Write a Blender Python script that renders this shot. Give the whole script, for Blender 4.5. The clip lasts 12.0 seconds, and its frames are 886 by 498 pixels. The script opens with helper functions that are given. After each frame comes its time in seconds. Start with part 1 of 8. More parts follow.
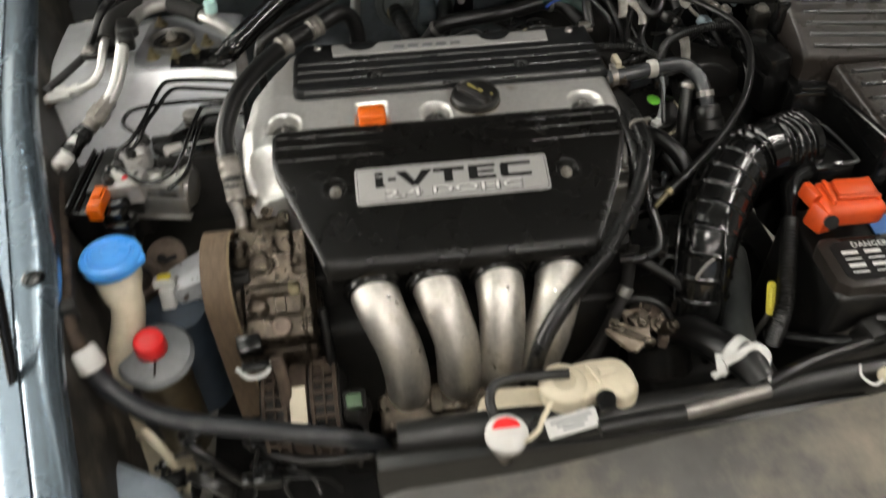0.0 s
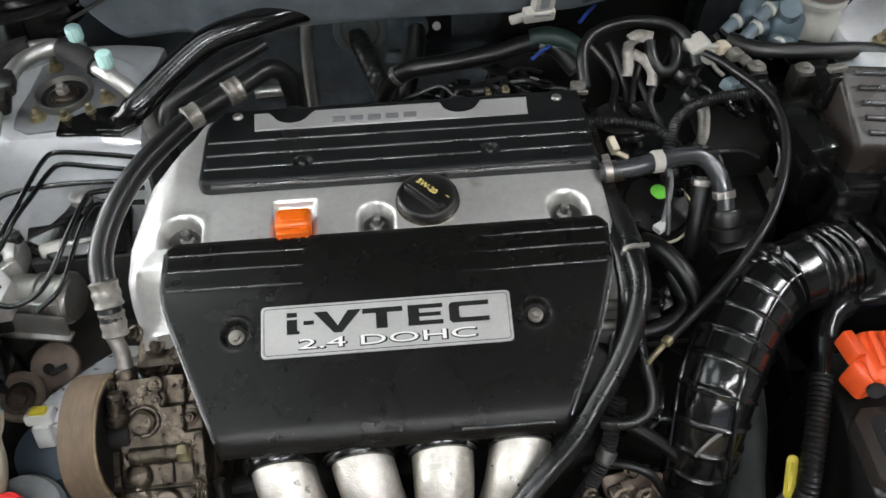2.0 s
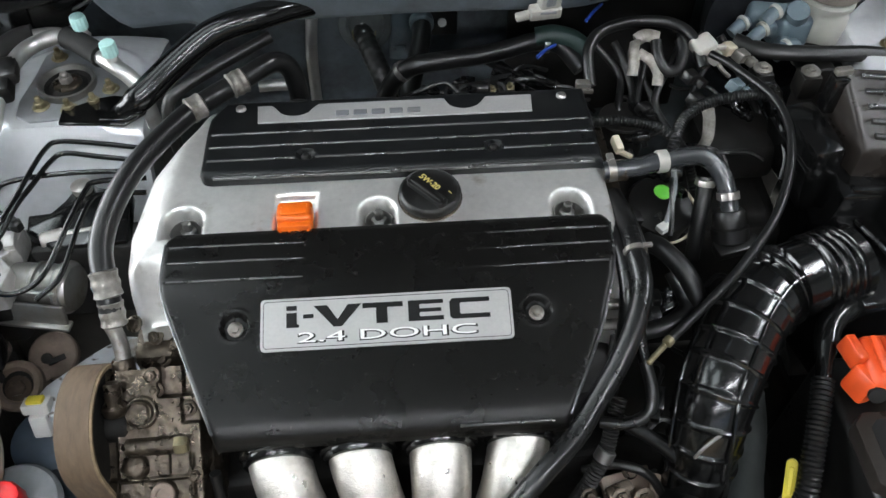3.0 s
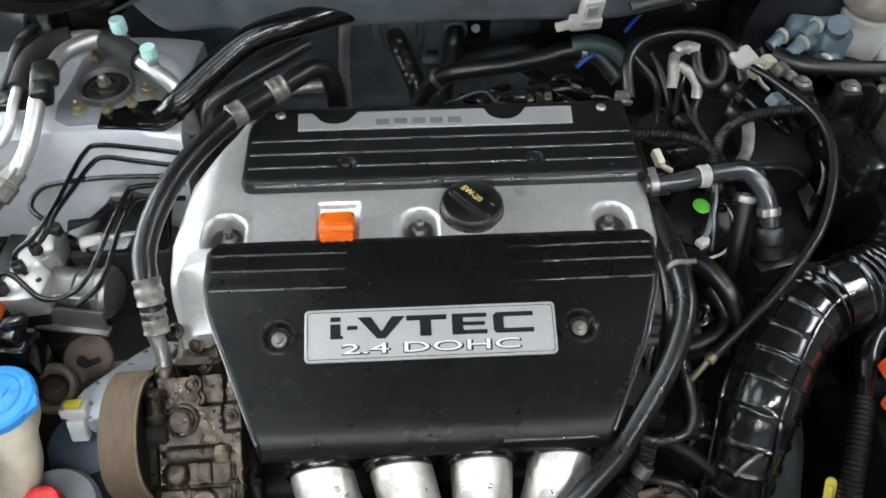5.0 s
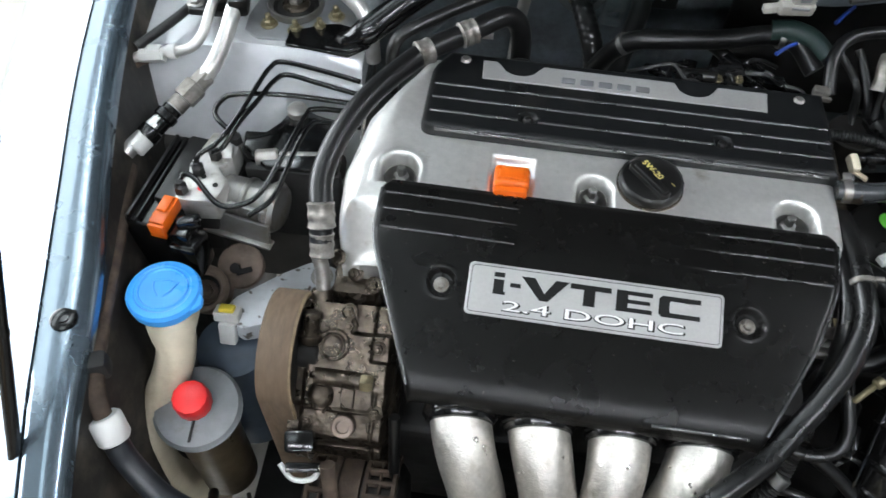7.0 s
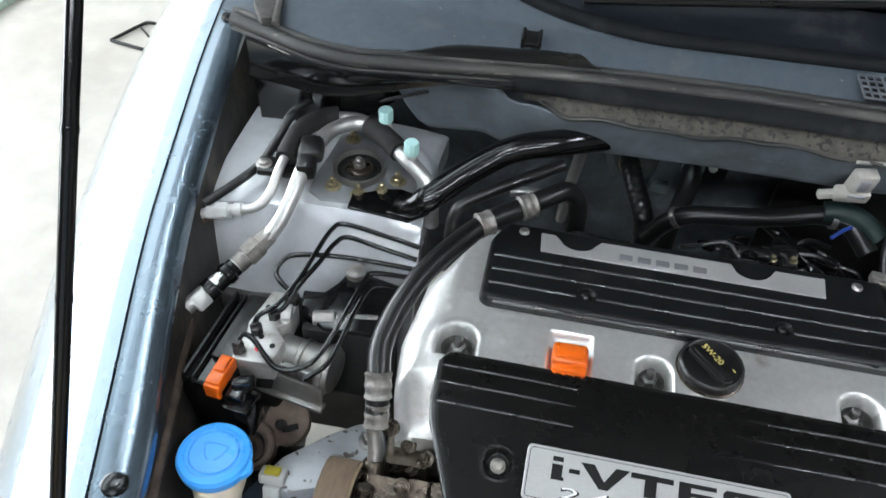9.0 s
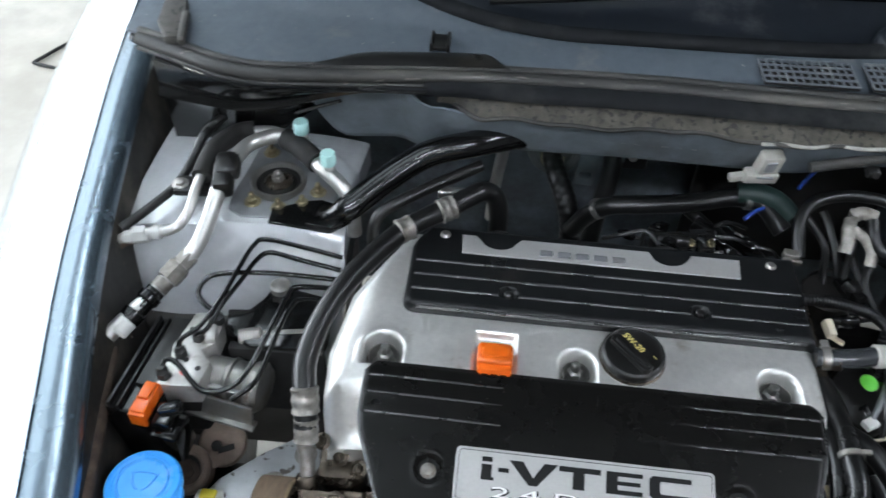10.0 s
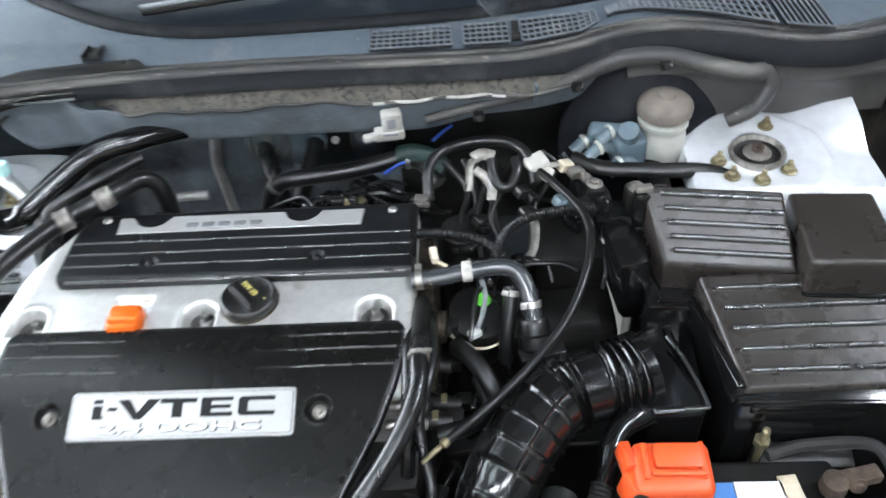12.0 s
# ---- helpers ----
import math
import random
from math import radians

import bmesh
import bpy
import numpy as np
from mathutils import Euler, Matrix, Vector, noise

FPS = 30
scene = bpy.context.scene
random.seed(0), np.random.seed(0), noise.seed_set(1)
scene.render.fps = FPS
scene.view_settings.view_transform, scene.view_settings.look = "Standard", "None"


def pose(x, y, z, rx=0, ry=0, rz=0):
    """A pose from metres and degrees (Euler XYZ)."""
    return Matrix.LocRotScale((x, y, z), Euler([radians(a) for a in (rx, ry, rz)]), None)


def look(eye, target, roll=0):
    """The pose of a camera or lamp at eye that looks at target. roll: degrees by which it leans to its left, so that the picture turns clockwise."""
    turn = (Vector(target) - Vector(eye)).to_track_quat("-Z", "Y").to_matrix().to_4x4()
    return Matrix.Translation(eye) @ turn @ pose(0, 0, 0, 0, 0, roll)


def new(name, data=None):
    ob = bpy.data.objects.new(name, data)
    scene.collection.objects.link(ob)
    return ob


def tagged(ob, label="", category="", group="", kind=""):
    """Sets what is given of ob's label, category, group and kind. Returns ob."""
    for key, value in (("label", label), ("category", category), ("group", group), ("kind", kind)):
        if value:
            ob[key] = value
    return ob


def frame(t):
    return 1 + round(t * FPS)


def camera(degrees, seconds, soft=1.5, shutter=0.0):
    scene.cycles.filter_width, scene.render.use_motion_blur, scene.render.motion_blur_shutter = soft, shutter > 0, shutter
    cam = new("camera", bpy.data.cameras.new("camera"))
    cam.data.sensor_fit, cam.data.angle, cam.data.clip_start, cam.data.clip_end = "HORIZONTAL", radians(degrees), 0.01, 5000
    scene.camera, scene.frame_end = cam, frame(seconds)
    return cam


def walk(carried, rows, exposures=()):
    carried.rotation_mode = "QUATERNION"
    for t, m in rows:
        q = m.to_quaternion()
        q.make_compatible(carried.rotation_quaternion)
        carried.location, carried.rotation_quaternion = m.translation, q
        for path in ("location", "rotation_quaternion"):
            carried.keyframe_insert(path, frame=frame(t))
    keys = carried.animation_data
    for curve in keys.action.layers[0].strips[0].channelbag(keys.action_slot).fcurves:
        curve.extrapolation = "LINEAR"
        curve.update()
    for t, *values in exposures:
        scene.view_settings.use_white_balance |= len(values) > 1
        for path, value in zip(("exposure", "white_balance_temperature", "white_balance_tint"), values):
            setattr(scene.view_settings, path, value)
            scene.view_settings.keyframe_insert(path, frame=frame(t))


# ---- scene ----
cam = camera(58.0, 12.0, shutter=0.4)
PATH = [
    (0, (-0.279, -1.103, 1.532), (-0.096, 0.296, 0.114), -1.2),
    (0.2, (-0.285, -1.017, 1.542), (-0.054, 0.36, 0.11), -1.6),
    (0.3, (-0.285, -0.991, 1.526), (-0.031, 0.328, 0.044), -0.3),
    (0.5, (-0.271, -0.919, 1.528), (-0.054, 0.33, -0.019), 0.8),
    (0.8, (-0.207, -0.840, 1.532), (-0.246, 0.490, 0.039), -1.3),
    (1, (-0.137, -0.809, 1.534), (-0.244, 0.523, 0.046), -2.0),
    (1.2, (-0.113, -0.796, 1.540), (-0.182, 0.550, 0.061), 1.5),
    (1.5, (-0.109, -0.785, 1.533), (-0.132, 0.564, 0.057), -1.2),
    (2, (-0.149, -0.788, 1.529), (-0.037, 0.481, -0.013), -1.3),
    (2.5, (-0.141, -0.788, 1.525), (0.001, 0.477, -0.018), -0.6),
    (3, (-0.15, -0.789, 1.523), (-0.04, 0.481, -0.018), -0.3),
    (4.8, (-0.199, -0.77, 1.539), (-0.098, 0.503, 0.0), 0.6),
    (5, (-0.19, -0.77, 1.535), (-0.086, 0.487, -0.017), 0.5),
    (5.5, (-0.177, -0.768, 1.532), (-0.063, 0.448, -0.052), -0.4),
    (6, (-0.178, -0.759, 1.53), (-0.065, 0.431, -0.074), -1.2),
    (6.5, (-0.216, -0.755, 1.526), (-0.177, 0.413, -0.097), 1.0),
    (6.7, (-0.251, -0.762, 1.528), (-0.322, 0.392, -0.103), 1.6),
    (8.3, (-0.301, -0.744, 1.543), (-0.467, 0.519, 0.001), 3.2),
    (8.5, (-0.306, -0.741, 1.547), (-0.491, 0.551, 0.031), 2.9),
    (9, (-0.32, -0.725, 1.569), (-0.515, 0.646, 0.125), 2.7),
    (9.5, (-0.312, -0.72, 1.575), (-0.494, 0.664, 0.143), 1.5),
    (10, (-0.281, -0.715, 1.577), (-0.369, 0.667, 0.134), 1.8),
    (10.5, (-0.206, -0.709, 1.593), (-0.189, 0.716, 0.191), -1.1),
    (10.8, (-0.099, -0.713, 1.601), (-0.059, 0.748, 0.236), -3.5),
    (11, (0.015, -0.694, 1.601), (0.029, 0.746, 0.213), -5.9),
    (11.3, (0.118, -0.672, 1.563), (0.139, 0.746, 0.153), -6.3),
    (11.5, (0.149, -0.675, 1.562), (0.212, 0.71, 0.121), -5.7),
    (11.8, (0.144, -0.753, 1.566), (0.149, 0.643, 0.135), -5.7),
    (12, (0.146, -0.845, 1.575), (0.083, 0.608, 0.202), -5.0),
]
EXPOSURES = [(0.0, -0.35, 7500, 13), (0.5, -0.25, 7500, 13), (1.0, -0.10, 7100, 12), (2.0, -0.05, 6700, 12), (3.0, 0.0, 6450, 11), (6.5, 0.05, 6350, 11), (8.5, -0.05, 6250, 11), (9.5, -0.1, 6200, 11), (10.0, -0.15, 6100, 11), (10.5, -0.1, 6000, 11), (11.0, 0.25, 5950, 10), (11.5, 0.6, 6150, 10), (12.0, 0.8, 6150, 11)]
walk(cam, [(t, look(eye, target, roll)) for t, eye, target, roll in PATH], EXPOSURES)

# ---- world, lamps, exposure ----
scene.view_settings.exposure = 0.0
world = bpy.data.worlds.new("garage_air")
scene.world = world
world.use_nodes = True
wn = world.node_tree
sky = wn.nodes.new("ShaderNodeTexSky")
sky.sky_type, sky.sun_disc = "NISHITA", False
sky.sun_elevation, sky.sun_rotation = radians(40), radians(200)
wn.links.new(sky.outputs[0], wn.nodes["Background"].inputs[0])
wn.nodes["Background"].inputs[1].default_value = 0.08
LAMP_POWER = 80.0       # fluorescent panels
LAMPS = [((-0.42, 0.62, 3.6), (0.17, 0.62)), ((-1.0, -2.3, 3.6), (1.5, 0.11)), ((1.0, -2.3, 3.6), (1.5, 0.11)), ((-1.0, -4.6, 3.6), (1.5, 0.11)), ((1.0, -4.6, 3.6), (1.5, 0.11)), ((2.4, -0.4, 3.6), (0.16, 1.5)), ((-1.22, 0.8, 3.6), (0.03, 1.6))]
SKYLIGHT = 2.7          # daylight through the translucent roof panels
SKYLIGHTS = [(-0.80, 0.62, 2.8, 1.2), (-1.35, -1.05, 0.9, 0.9), (-3.6, 1.2, 1.2, 3.6)]
WINDOW_LIGHT = 11.5      # daylight behind the window in the west wall
BONNET_ANGLE = 66


# ---- materials ----
def mat(name, col, rough=0.5, metal=0.0, var=0.25, scale=40.0, bump=0.15, bscale=None, dirt=None, dirt_amount=0.0,
        dirt_scale=9.0, coat=0.0, spec=0.5, rvar=0.15, stretch=(1, 1, 1), speck=None, speck_scale=220.0, speck_amount=0.6):
    m = bpy.data.materials.new(name)
    m.use_nodes = True
    nt = m.node_tree
    b = nt.nodes["Principled BSDF"]
    tc = nt.nodes.new("ShaderNodeTexCoord")
    mp = nt.nodes.new("ShaderNodeMapping")
    mp.inputs["Scale"].default_value = stretch
    nt.links.new(tc.outputs["Object"], mp.inputs[0])

    def noise_tex(sc, detail=6.0, rg=0.6):
        n = nt.nodes.new("ShaderNodeTexNoise")
        n.inputs["Scale"].default_value, n.inputs["Detail"].default_value, n.inputs["Roughness"].default_value = sc, detail, rg
        nt.links.new(mp.outputs[0], n.inputs["Vector"])
        return n.outputs["Fac"]

    def ramp(src, a, c, ca, cb):
        r = nt.nodes.new("ShaderNodeValToRGB")
        r.color_ramp.elements[0].position, r.color_ramp.elements[1].position = a, c
        r.color_ramp.elements[0].color, r.color_ramp.elements[1].color = (*ca, 1), (*cb, 1)
        nt.links.new(src, r.inputs[0])
        return r.outputs[0]

    def mixc(fac, a, c):
        x = nt.nodes.new("ShaderNodeMix")
        x.data_type = "RGBA"
        for sock, v in ((0, fac), (6, a), (7, c)):
            if isinstance(v, (int, float)):
                x.inputs[sock].default_value = v
            elif isinstance(v, tuple):
                x.inputs[sock].default_value = (*v, 1)
            else:
                nt.links.new(v, x.inputs[sock])
        return x.outputs[2]

    fine = noise_tex(scale)
    lo = tuple(max(0, c * (1 - var)) for c in col)
    hi = tuple(min(1, c * (1 + var)) for c in col)
    c = ramp(fine, 0.3, 0.7, lo, hi)
    if dirt:
        big = ramp(noise_tex(dirt_scale, 8.0, 0.65), 0.62 - 0.3 * dirt_amount, 0.72, (0, 0, 0), (1, 1, 1))
        c = mixc(big, c, dirt)
    if speck:
        sp = ramp(noise_tex(speck_scale, 2.0, 0.5), speck_amount, speck_amount + 0.06, (0, 0, 0), (1, 1, 1))
        c = mixc(sp, c, speck)
    nt.links.new(c, b.inputs["Base Color"])
    mr = nt.nodes.new("ShaderNodeMapRange")
    mr.inputs["From Min"].default_value, mr.inputs["From Max"].default_value = 0.3, 0.7
    mr.inputs["To Min"].default_value, mr.inputs["To Max"].default_value = max(0.02, rough - rvar * rough), min(1, rough + rvar)
    nt.links.new(noise_tex(dirt_scale * 1.7), mr.inputs["Value"])
    nt.links.new(mr.outputs[0], b.inputs["Roughness"])
    b.inputs["Metallic"].default_value = metal
    b.inputs["Specular IOR Level"].default_value = spec
    b.inputs["Coat Weight"].default_value = coat
    b.inputs["Coat Roughness"].default_value = 0.06
    if bump:
        bp = nt.nodes.new("ShaderNodeBump")
        bp.inputs["Strength"].default_value, bp.inputs["Distance"].default_value = bump, 0.0015
        nt.links.new(noise_tex(bscale or scale * 3), bp.inputs["Height"])
        nt.links.new(bp.outputs[0], b.inputs["Normal"])
    return m


def glow(name, col, power):
    m = bpy.data.materials.new(name)
    m.use_nodes = True
    b = m.node_tree.nodes["Principled BSDF"]
    b.inputs["Base Color"].default_value = (0.8, 0.8, 0.8, 1)
    b.inputs["Emission Color"].default_value = (*col, 1)
    b.inputs["Emission Strength"].default_value = power
    return m


GRIME = (0.10, 0.085, 0.065)
DUST = (0.30, 0.26, 0.21)
M = dict(
    concrete=mat("concrete", (0.42, 0.395, 0.345), 0.75, var=0.15, scale=6, bump=0.3, bscale=60, dirt=(0.33, 0.305, 0.26), dirt_amount=0.35, dirt_scale=1.2),
    plaster=mat("plaster", (0.20, 0.205, 0.205), 0.8, var=0.08, scale=4, bump=0.2, bscale=50, dirt=(0.22, 0.22, 0.21), dirt_amount=0.2, dirt_scale=0.8),
    ceiling=mat("ceiling_paint", (0.15, 0.165, 0.165), 0.7, var=0.08, scale=3, bump=0.1),
    green_wood=mat("painted_board", (0.45, 0.55, 0.48), 0.6, var=0.15, scale=12, stretch=(1, 6, 1)),
    paint=mat("silver_paint", (0.15, 0.195, 0.235), 0.24, metal=0.8, var=0.03, scale=300, bump=0.0, coat=0.9, rvar=0.05, dirt=(0.11, 0.15, 0.185), dirt_amount=0.1, dirt_scale=14),
    plate_grey=mat("flange_paint", (0.20, 0.207, 0.217), 0.46, metal=0.35, var=0.12, scale=50, bump=0.08, dirt=(0.20, 0.19, 0.175), dirt_amount=0.3, dirt_scale=22),
    bay_paint=mat("bay_paint", (0.84, 0.86, 0.885), 0.24, metal=0.45, var=0.06, scale=60, bump=0.04, bscale=500, coat=0.3, rvar=0.03),
    grommet=mat("grey_green_rubber", (0.10, 0.115, 0.115), 0.6, var=0.2, scale=40, dirt=(0.05, 0.05, 0.045), dirt_amount=0.4, dirt_scale=30),
    firewall=mat("firewall_paint", (0.165, 0.192, 0.212), 0.5, metal=0.2, var=0.2, scale=25, bump=0.12, dirt=(0.05, 0.052, 0.053), dirt_amount=0.6, dirt_scale=12),
    ledge=mat("ledge_paint", (0.152, 0.178, 0.200), 0.5, metal=0.2, var=0.2, scale=25, bump=0.12, dirt=(0.10, 0.108, 0.112), dirt_amount=0.4, dirt_scale=12),
    # grime over a near-black base that paints the shade of the wing gap
    wing_dark=mat("inner_wing_shade", (0.022, 0.020, 0.018), 0.6, spec=0.25, var=0.3, scale=20, dirt=GRIME, dirt_amount=0.4),
    channel=mat("channel_rubber", (0.0075, 0.0085, 0.010), 0.6, spec=0.15, var=0.3, scale=40, bump=0.1, dirt=(0.03, 0.031, 0.031), dirt_amount=0.2),
    cowl=mat("cowl_plastic", (0.073, 0.090, 0.108), 0.55, var=0.1, scale=90, bump=0.08, bscale=900, dirt=(0.12, 0.125, 0.13), dirt_amount=0.12, dirt_scale=16, speck=(0.35, 0.33, 0.3), speck_amount=0.74, speck_scale=160),
    vent=mat("vent_plastic", (0.095, 0.105, 0.12), 0.55, var=0.12, scale=90, bump=0.05, dirt=(0.20, 0.20, 0.19), dirt_amount=0.25, dirt_scale=30),
    seal=mat("weather_rubber", (0.03, 0.0295, 0.028), 0.5, var=0.3, scale=30, dirt=(0.105, 0.098, 0.085), dirt_amount=0.5, dirt_scale=26, stretch=(0.2, 1, 1), speck=(0.13, 0.12, 0.105), speck_amount=0.66, speck_scale=180),
    insulation=mat("dusty_insulation", (0.076, 0.069, 0.056), 0.9, var=0.45, scale=45, bump=0.8, dirt=(0.028, 0.027, 0.024), dirt_amount=0.45, dirt_scale=30, speck=(0.025, 0.024, 0.022), speck_amount=0.56, speck_scale=150),
    trough=mat("trough_plastic", (0.010, 0.013, 0.018), 0.40, var=0.15, scale=60, bump=0.06, spec=0.3, dirt=(0.05, 0.053, 0.057), dirt_amount=0.15),
    glass_black=mat("black_glass_band", (0.010, 0.012, 0.015), 0.5, var=0.05, bump=0.0, spec=0.1),
    cover=mat("cover_plastic", (0.0045, 0.0043, 0.004), 0.26, var=0.12, scale=200, bump=0.10, bscale=1300, rvar=0.05, dirt=(0.0065, 0.006, 0.0055), dirt_amount=0.25, dirt_scale=11, speck=(0.12, 0.11, 0.095), speck_amount=0.74, speck_scale=230, spec=0.25),
    rib=mat("gloss_black_plastic", (0.007, 0.0075, 0.008), 0.30, spec=0.25, var=0.12, scale=120, bump=0.06, bscale=900, dirt=(0.02, 0.018, 0.016), dirt_amount=0.12),
    bead=mat("polished_black_edge", (0.02, 0.02, 0.02), 0.24, var=0.2, scale=80, bump=0.3, bscale=260, spec=1.0, coat=0.8),
    milky=mat("milky_plastic", (0.36, 0.36, 0.32), 0.4, var=0.1, scale=25, bump=0.05, dirt=(0.30, 0.30, 0.27), dirt_amount=0.25, dirt_scale=14),
    grit=mat("dusty_corner", (0.06, 0.056, 0.05), 0.8, var=0.3, scale=50, bump=0.4, speck=(0.03, 0.03, 0.03), speck_amount=0.6, speck_scale=140),
    duct=mat("duct_rubber", (0.0045, 0.0045, 0.0045), 0.14, var=0.2, scale=60, bump=0.05, bscale=160, rvar=0.06, spec=0.7),
    label_blue=mat("label_blue", (0.06, 0.17, 0.42), 0.5, bump=0.0, var=0.1),
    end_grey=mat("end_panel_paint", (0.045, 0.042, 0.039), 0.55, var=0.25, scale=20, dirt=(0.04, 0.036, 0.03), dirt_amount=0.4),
    hose=mat("wiped_hose", (0.006, 0.006, 0.006), 0.26, var=0.2, scale=60, bump=0.06, rvar=0.06, spec=0.5),
    pad=mat("bonnet_pad", (0.025, 0.025, 0.027), 0.9, var=0.3, scale=30, bump=0.5, bscale=80),
    gloss=mat("wet_black_plastic", (0.0045, 0.0045, 0.0045), 0.12, var=0.2, scale=60, bump=0.06, bscale=160, rvar=0.06),
    satin=mat("satin_black_plastic", (0.006, 0.0058, 0.0055), 0.30, var=0.2, scale=60, bump=0.1, dirt=(0.03, 0.027, 0.022), dirt_amount=0.15),
    rubber=mat("black_rubber", (0.005, 0.005, 0.005), 0.32, var=0.2, scale=60, bump=0.07, dirt=(0.009, 0.0085, 0.008), dirt_amount=0.2, dirt_scale=20, rvar=0.06),
    matte=mat("matte_black", (0.008, 0.0075, 0.007), 0.75, var=0.3, scale=40, dirt=(0.03, 0.026, 0.02), dirt_amount=0.12),
    dull=mat("dull_crimp", (0.25, 0.235, 0.215), 0.42, metal=0.65, var=0.3, scale=90, bump=0.4, dirt=(0.11, 0.092, 0.07), dirt_amount=0.5, dirt_scale=60),
    tan_metal=mat("tan_casting", (0.21, 0.160, 0.128), 0.6, metal=0.2, var=0.25, scale=40, bump=0.3, dirt=(0.10, 0.075, 0.055), dirt_amount=0.35, dirt_scale=30),
    plate_tan=mat("tan_plate", (0.40, 0.33, 0.26), 0.45, metal=0.4, var=0.25, scale=50, bump=0.2, dirt=(0.14, 0.11, 0.08), dirt_amount=0.4, dirt_scale=35),
    motor=mat("motor_case", (0.25, 0.245, 0.235), 0.36, metal=0.85, var=0.2, scale=50, bump=0.15, dirt=(0.16, 0.14, 0.11), dirt_amount=0.35, dirt_scale=25),
    block=mat("pale_cast_block", (0.52, 0.51, 0.49), 0.38, metal=0.75, var=0.12, scale=60, bump=0.2, dirt=(0.30, 0.27, 0.23), dirt_amount=0.3, dirt_scale=40),
    dirty_white=mat("dirty_white_plastic", (0.40, 0.385, 0.35), 0.5, var=0.12, scale=60, bump=0.08, dirt=(0.26, 0.235, 0.19), dirt_amount=0.35, dirt_scale=60),
    dull_white=mat("pale_foam_edge", (0.34, 0.33, 0.30), 0.7, var=0.3, scale=60, bump=0.3),
    lid=mat("dusty_lid", (0.023, 0.0190, 0.0165), 0.26, spec=0.36, var=0.15, scale=80, bump=0.08, bscale=700, rvar=0.05),
    # oily metal made near black, so its colour also holds the bay's deep shade
    deep=mat("shaded_oily_casting", (0.008, 0.0075, 0.007), 0.5, spec=0.25, var=0.4, scale=30, bump=0.3, dirt=(0.018, 0.015, 0.011), dirt_amount=0.25, dirt_scale=14),
    alu=mat("cast_aluminium", (0.80, 0.79, 0.765), 0.33, metal=0.78, var=0.06, scale=140, bump=0.10, bscale=700, dirt=(0.52, 0.48, 0.42), dirt_amount=0.04, dirt_scale=18),
    runner=mat("brushed_cast_runner", (0.62, 0.59, 0.545), 0.30, metal=0.9, var=0.14, scale=160, bump=0.5, bscale=420, dirt=(0.38, 0.34, 0.28), dirt_amount=0.2, dirt_scale=28),
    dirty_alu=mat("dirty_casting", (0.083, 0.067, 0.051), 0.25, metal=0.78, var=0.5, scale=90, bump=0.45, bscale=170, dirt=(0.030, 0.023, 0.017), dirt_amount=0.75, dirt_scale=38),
    badge=mat("badge_plate", (0.42, 0.415, 0.405), 0.4, metal=0.5, var=0.05, scale=300, bump=0.04),
    ink=mat("black_print", (0.006, 0.006, 0.006), 0.45, bump=0.0, var=0.05, spec=0.2),
    white_print=mat("white_print", (0.78, 0.78, 0.76), 0.5, bump=0.0, var=0.03),
    yellow_print=mat("yellow_print", (0.75, 0.62, 0.20), 0.5, bump=0.0, var=0.03),
    orange=mat("orange_plastic", (0.66, 0.112, 0.005), 0.28, var=0.06, scale=60, bump=0.05, dirt=(0.55, 0.12, 0.02), dirt_amount=0.1),
    red=mat("red_plastic", (0.80, 0.020, 0.022), 0.3, var=0.06, scale=60, bump=0.03),
    red_orange=mat("red_orange_cover", (0.66, 0.075, 0.014), 0.42, var=0.08, scale=50, bump=0.06, dirt=(0.40, 0.04, 0.02), dirt_amount=0.2),
    blue=mat("blue_plastic", (0.055, 0.34, 0.85), 0.24, var=0.05, scale=60, bump=0.03),
    mint=mat("mint_plastic", (0.44, 0.70, 0.67), 0.45, var=0.06, bump=0.03),
    cream=mat("aged_white_plastic", (0.56, 0.50, 0.38), 0.45, var=0.14, scale=25, bump=0.06, dirt=(0.34, 0.27, 0.17), dirt_amount=0.4, dirt_scale=14),
    white=mat("white_plastic", (0.58, 0.58, 0.56), 0.45, var=0.06, bump=0.04, dirt=(0.5, 0.48, 0.44), dirt_amount=0.2),
    grey=mat("grey_plastic", (0.21, 0.22, 0.23), 0.5, var=0.12, scale=50, bump=0.08, dirt=(0.12, 0.11, 0.1), dirt_amount=0.25, dirt_scale=22),
    pipe=mat("aluminium_pipe", (0.60, 0.59, 0.57), 0.33, metal=0.85, var=0.08, scale=60, bump=0.06, dirt=(0.48, 0.46, 0.42), dirt_amount=0.2, dirt_scale=24),
    steel=mat("plated_steel", (0.36, 0.34, 0.32), 0.38, metal=0.9, var=0.15, scale=90, bump=0.1, dirt=(0.2, 0.16, 0.11), dirt_amount=0.25, dirt_scale=40),
    zinc=mat("yellow_zinc", (0.27, 0.235, 0.145), 0.42, metal=0.85, var=0.2, scale=90, bump=0.1, dirt=(0.2, 0.15, 0.09), dirt_amount=0.3, dirt_scale=50),
    # rust brown, darkened further for shade low at the front
    rust=mat("rusty_steel", (0.05, 0.034, 0.024), 0.8, metal=0.2, var=0.4, scale=60, bump=0.4, dirt=(0.10, 0.07, 0.05), dirt_amount=0.4, dirt_scale=40),
    belt=mat("brown_belt", (0.110, 0.074, 0.046), 0.7, var=0.25, scale=50, bump=0.15, stretch=(4, 1, 1)),
    tan=mat("dusty_panel", (0.085, 0.082, 0.078), 0.55, var=0.2, scale=18, bump=0.25, dirt=(0.23, 0.20, 0.155), dirt_amount=0.45, dirt_scale=7),
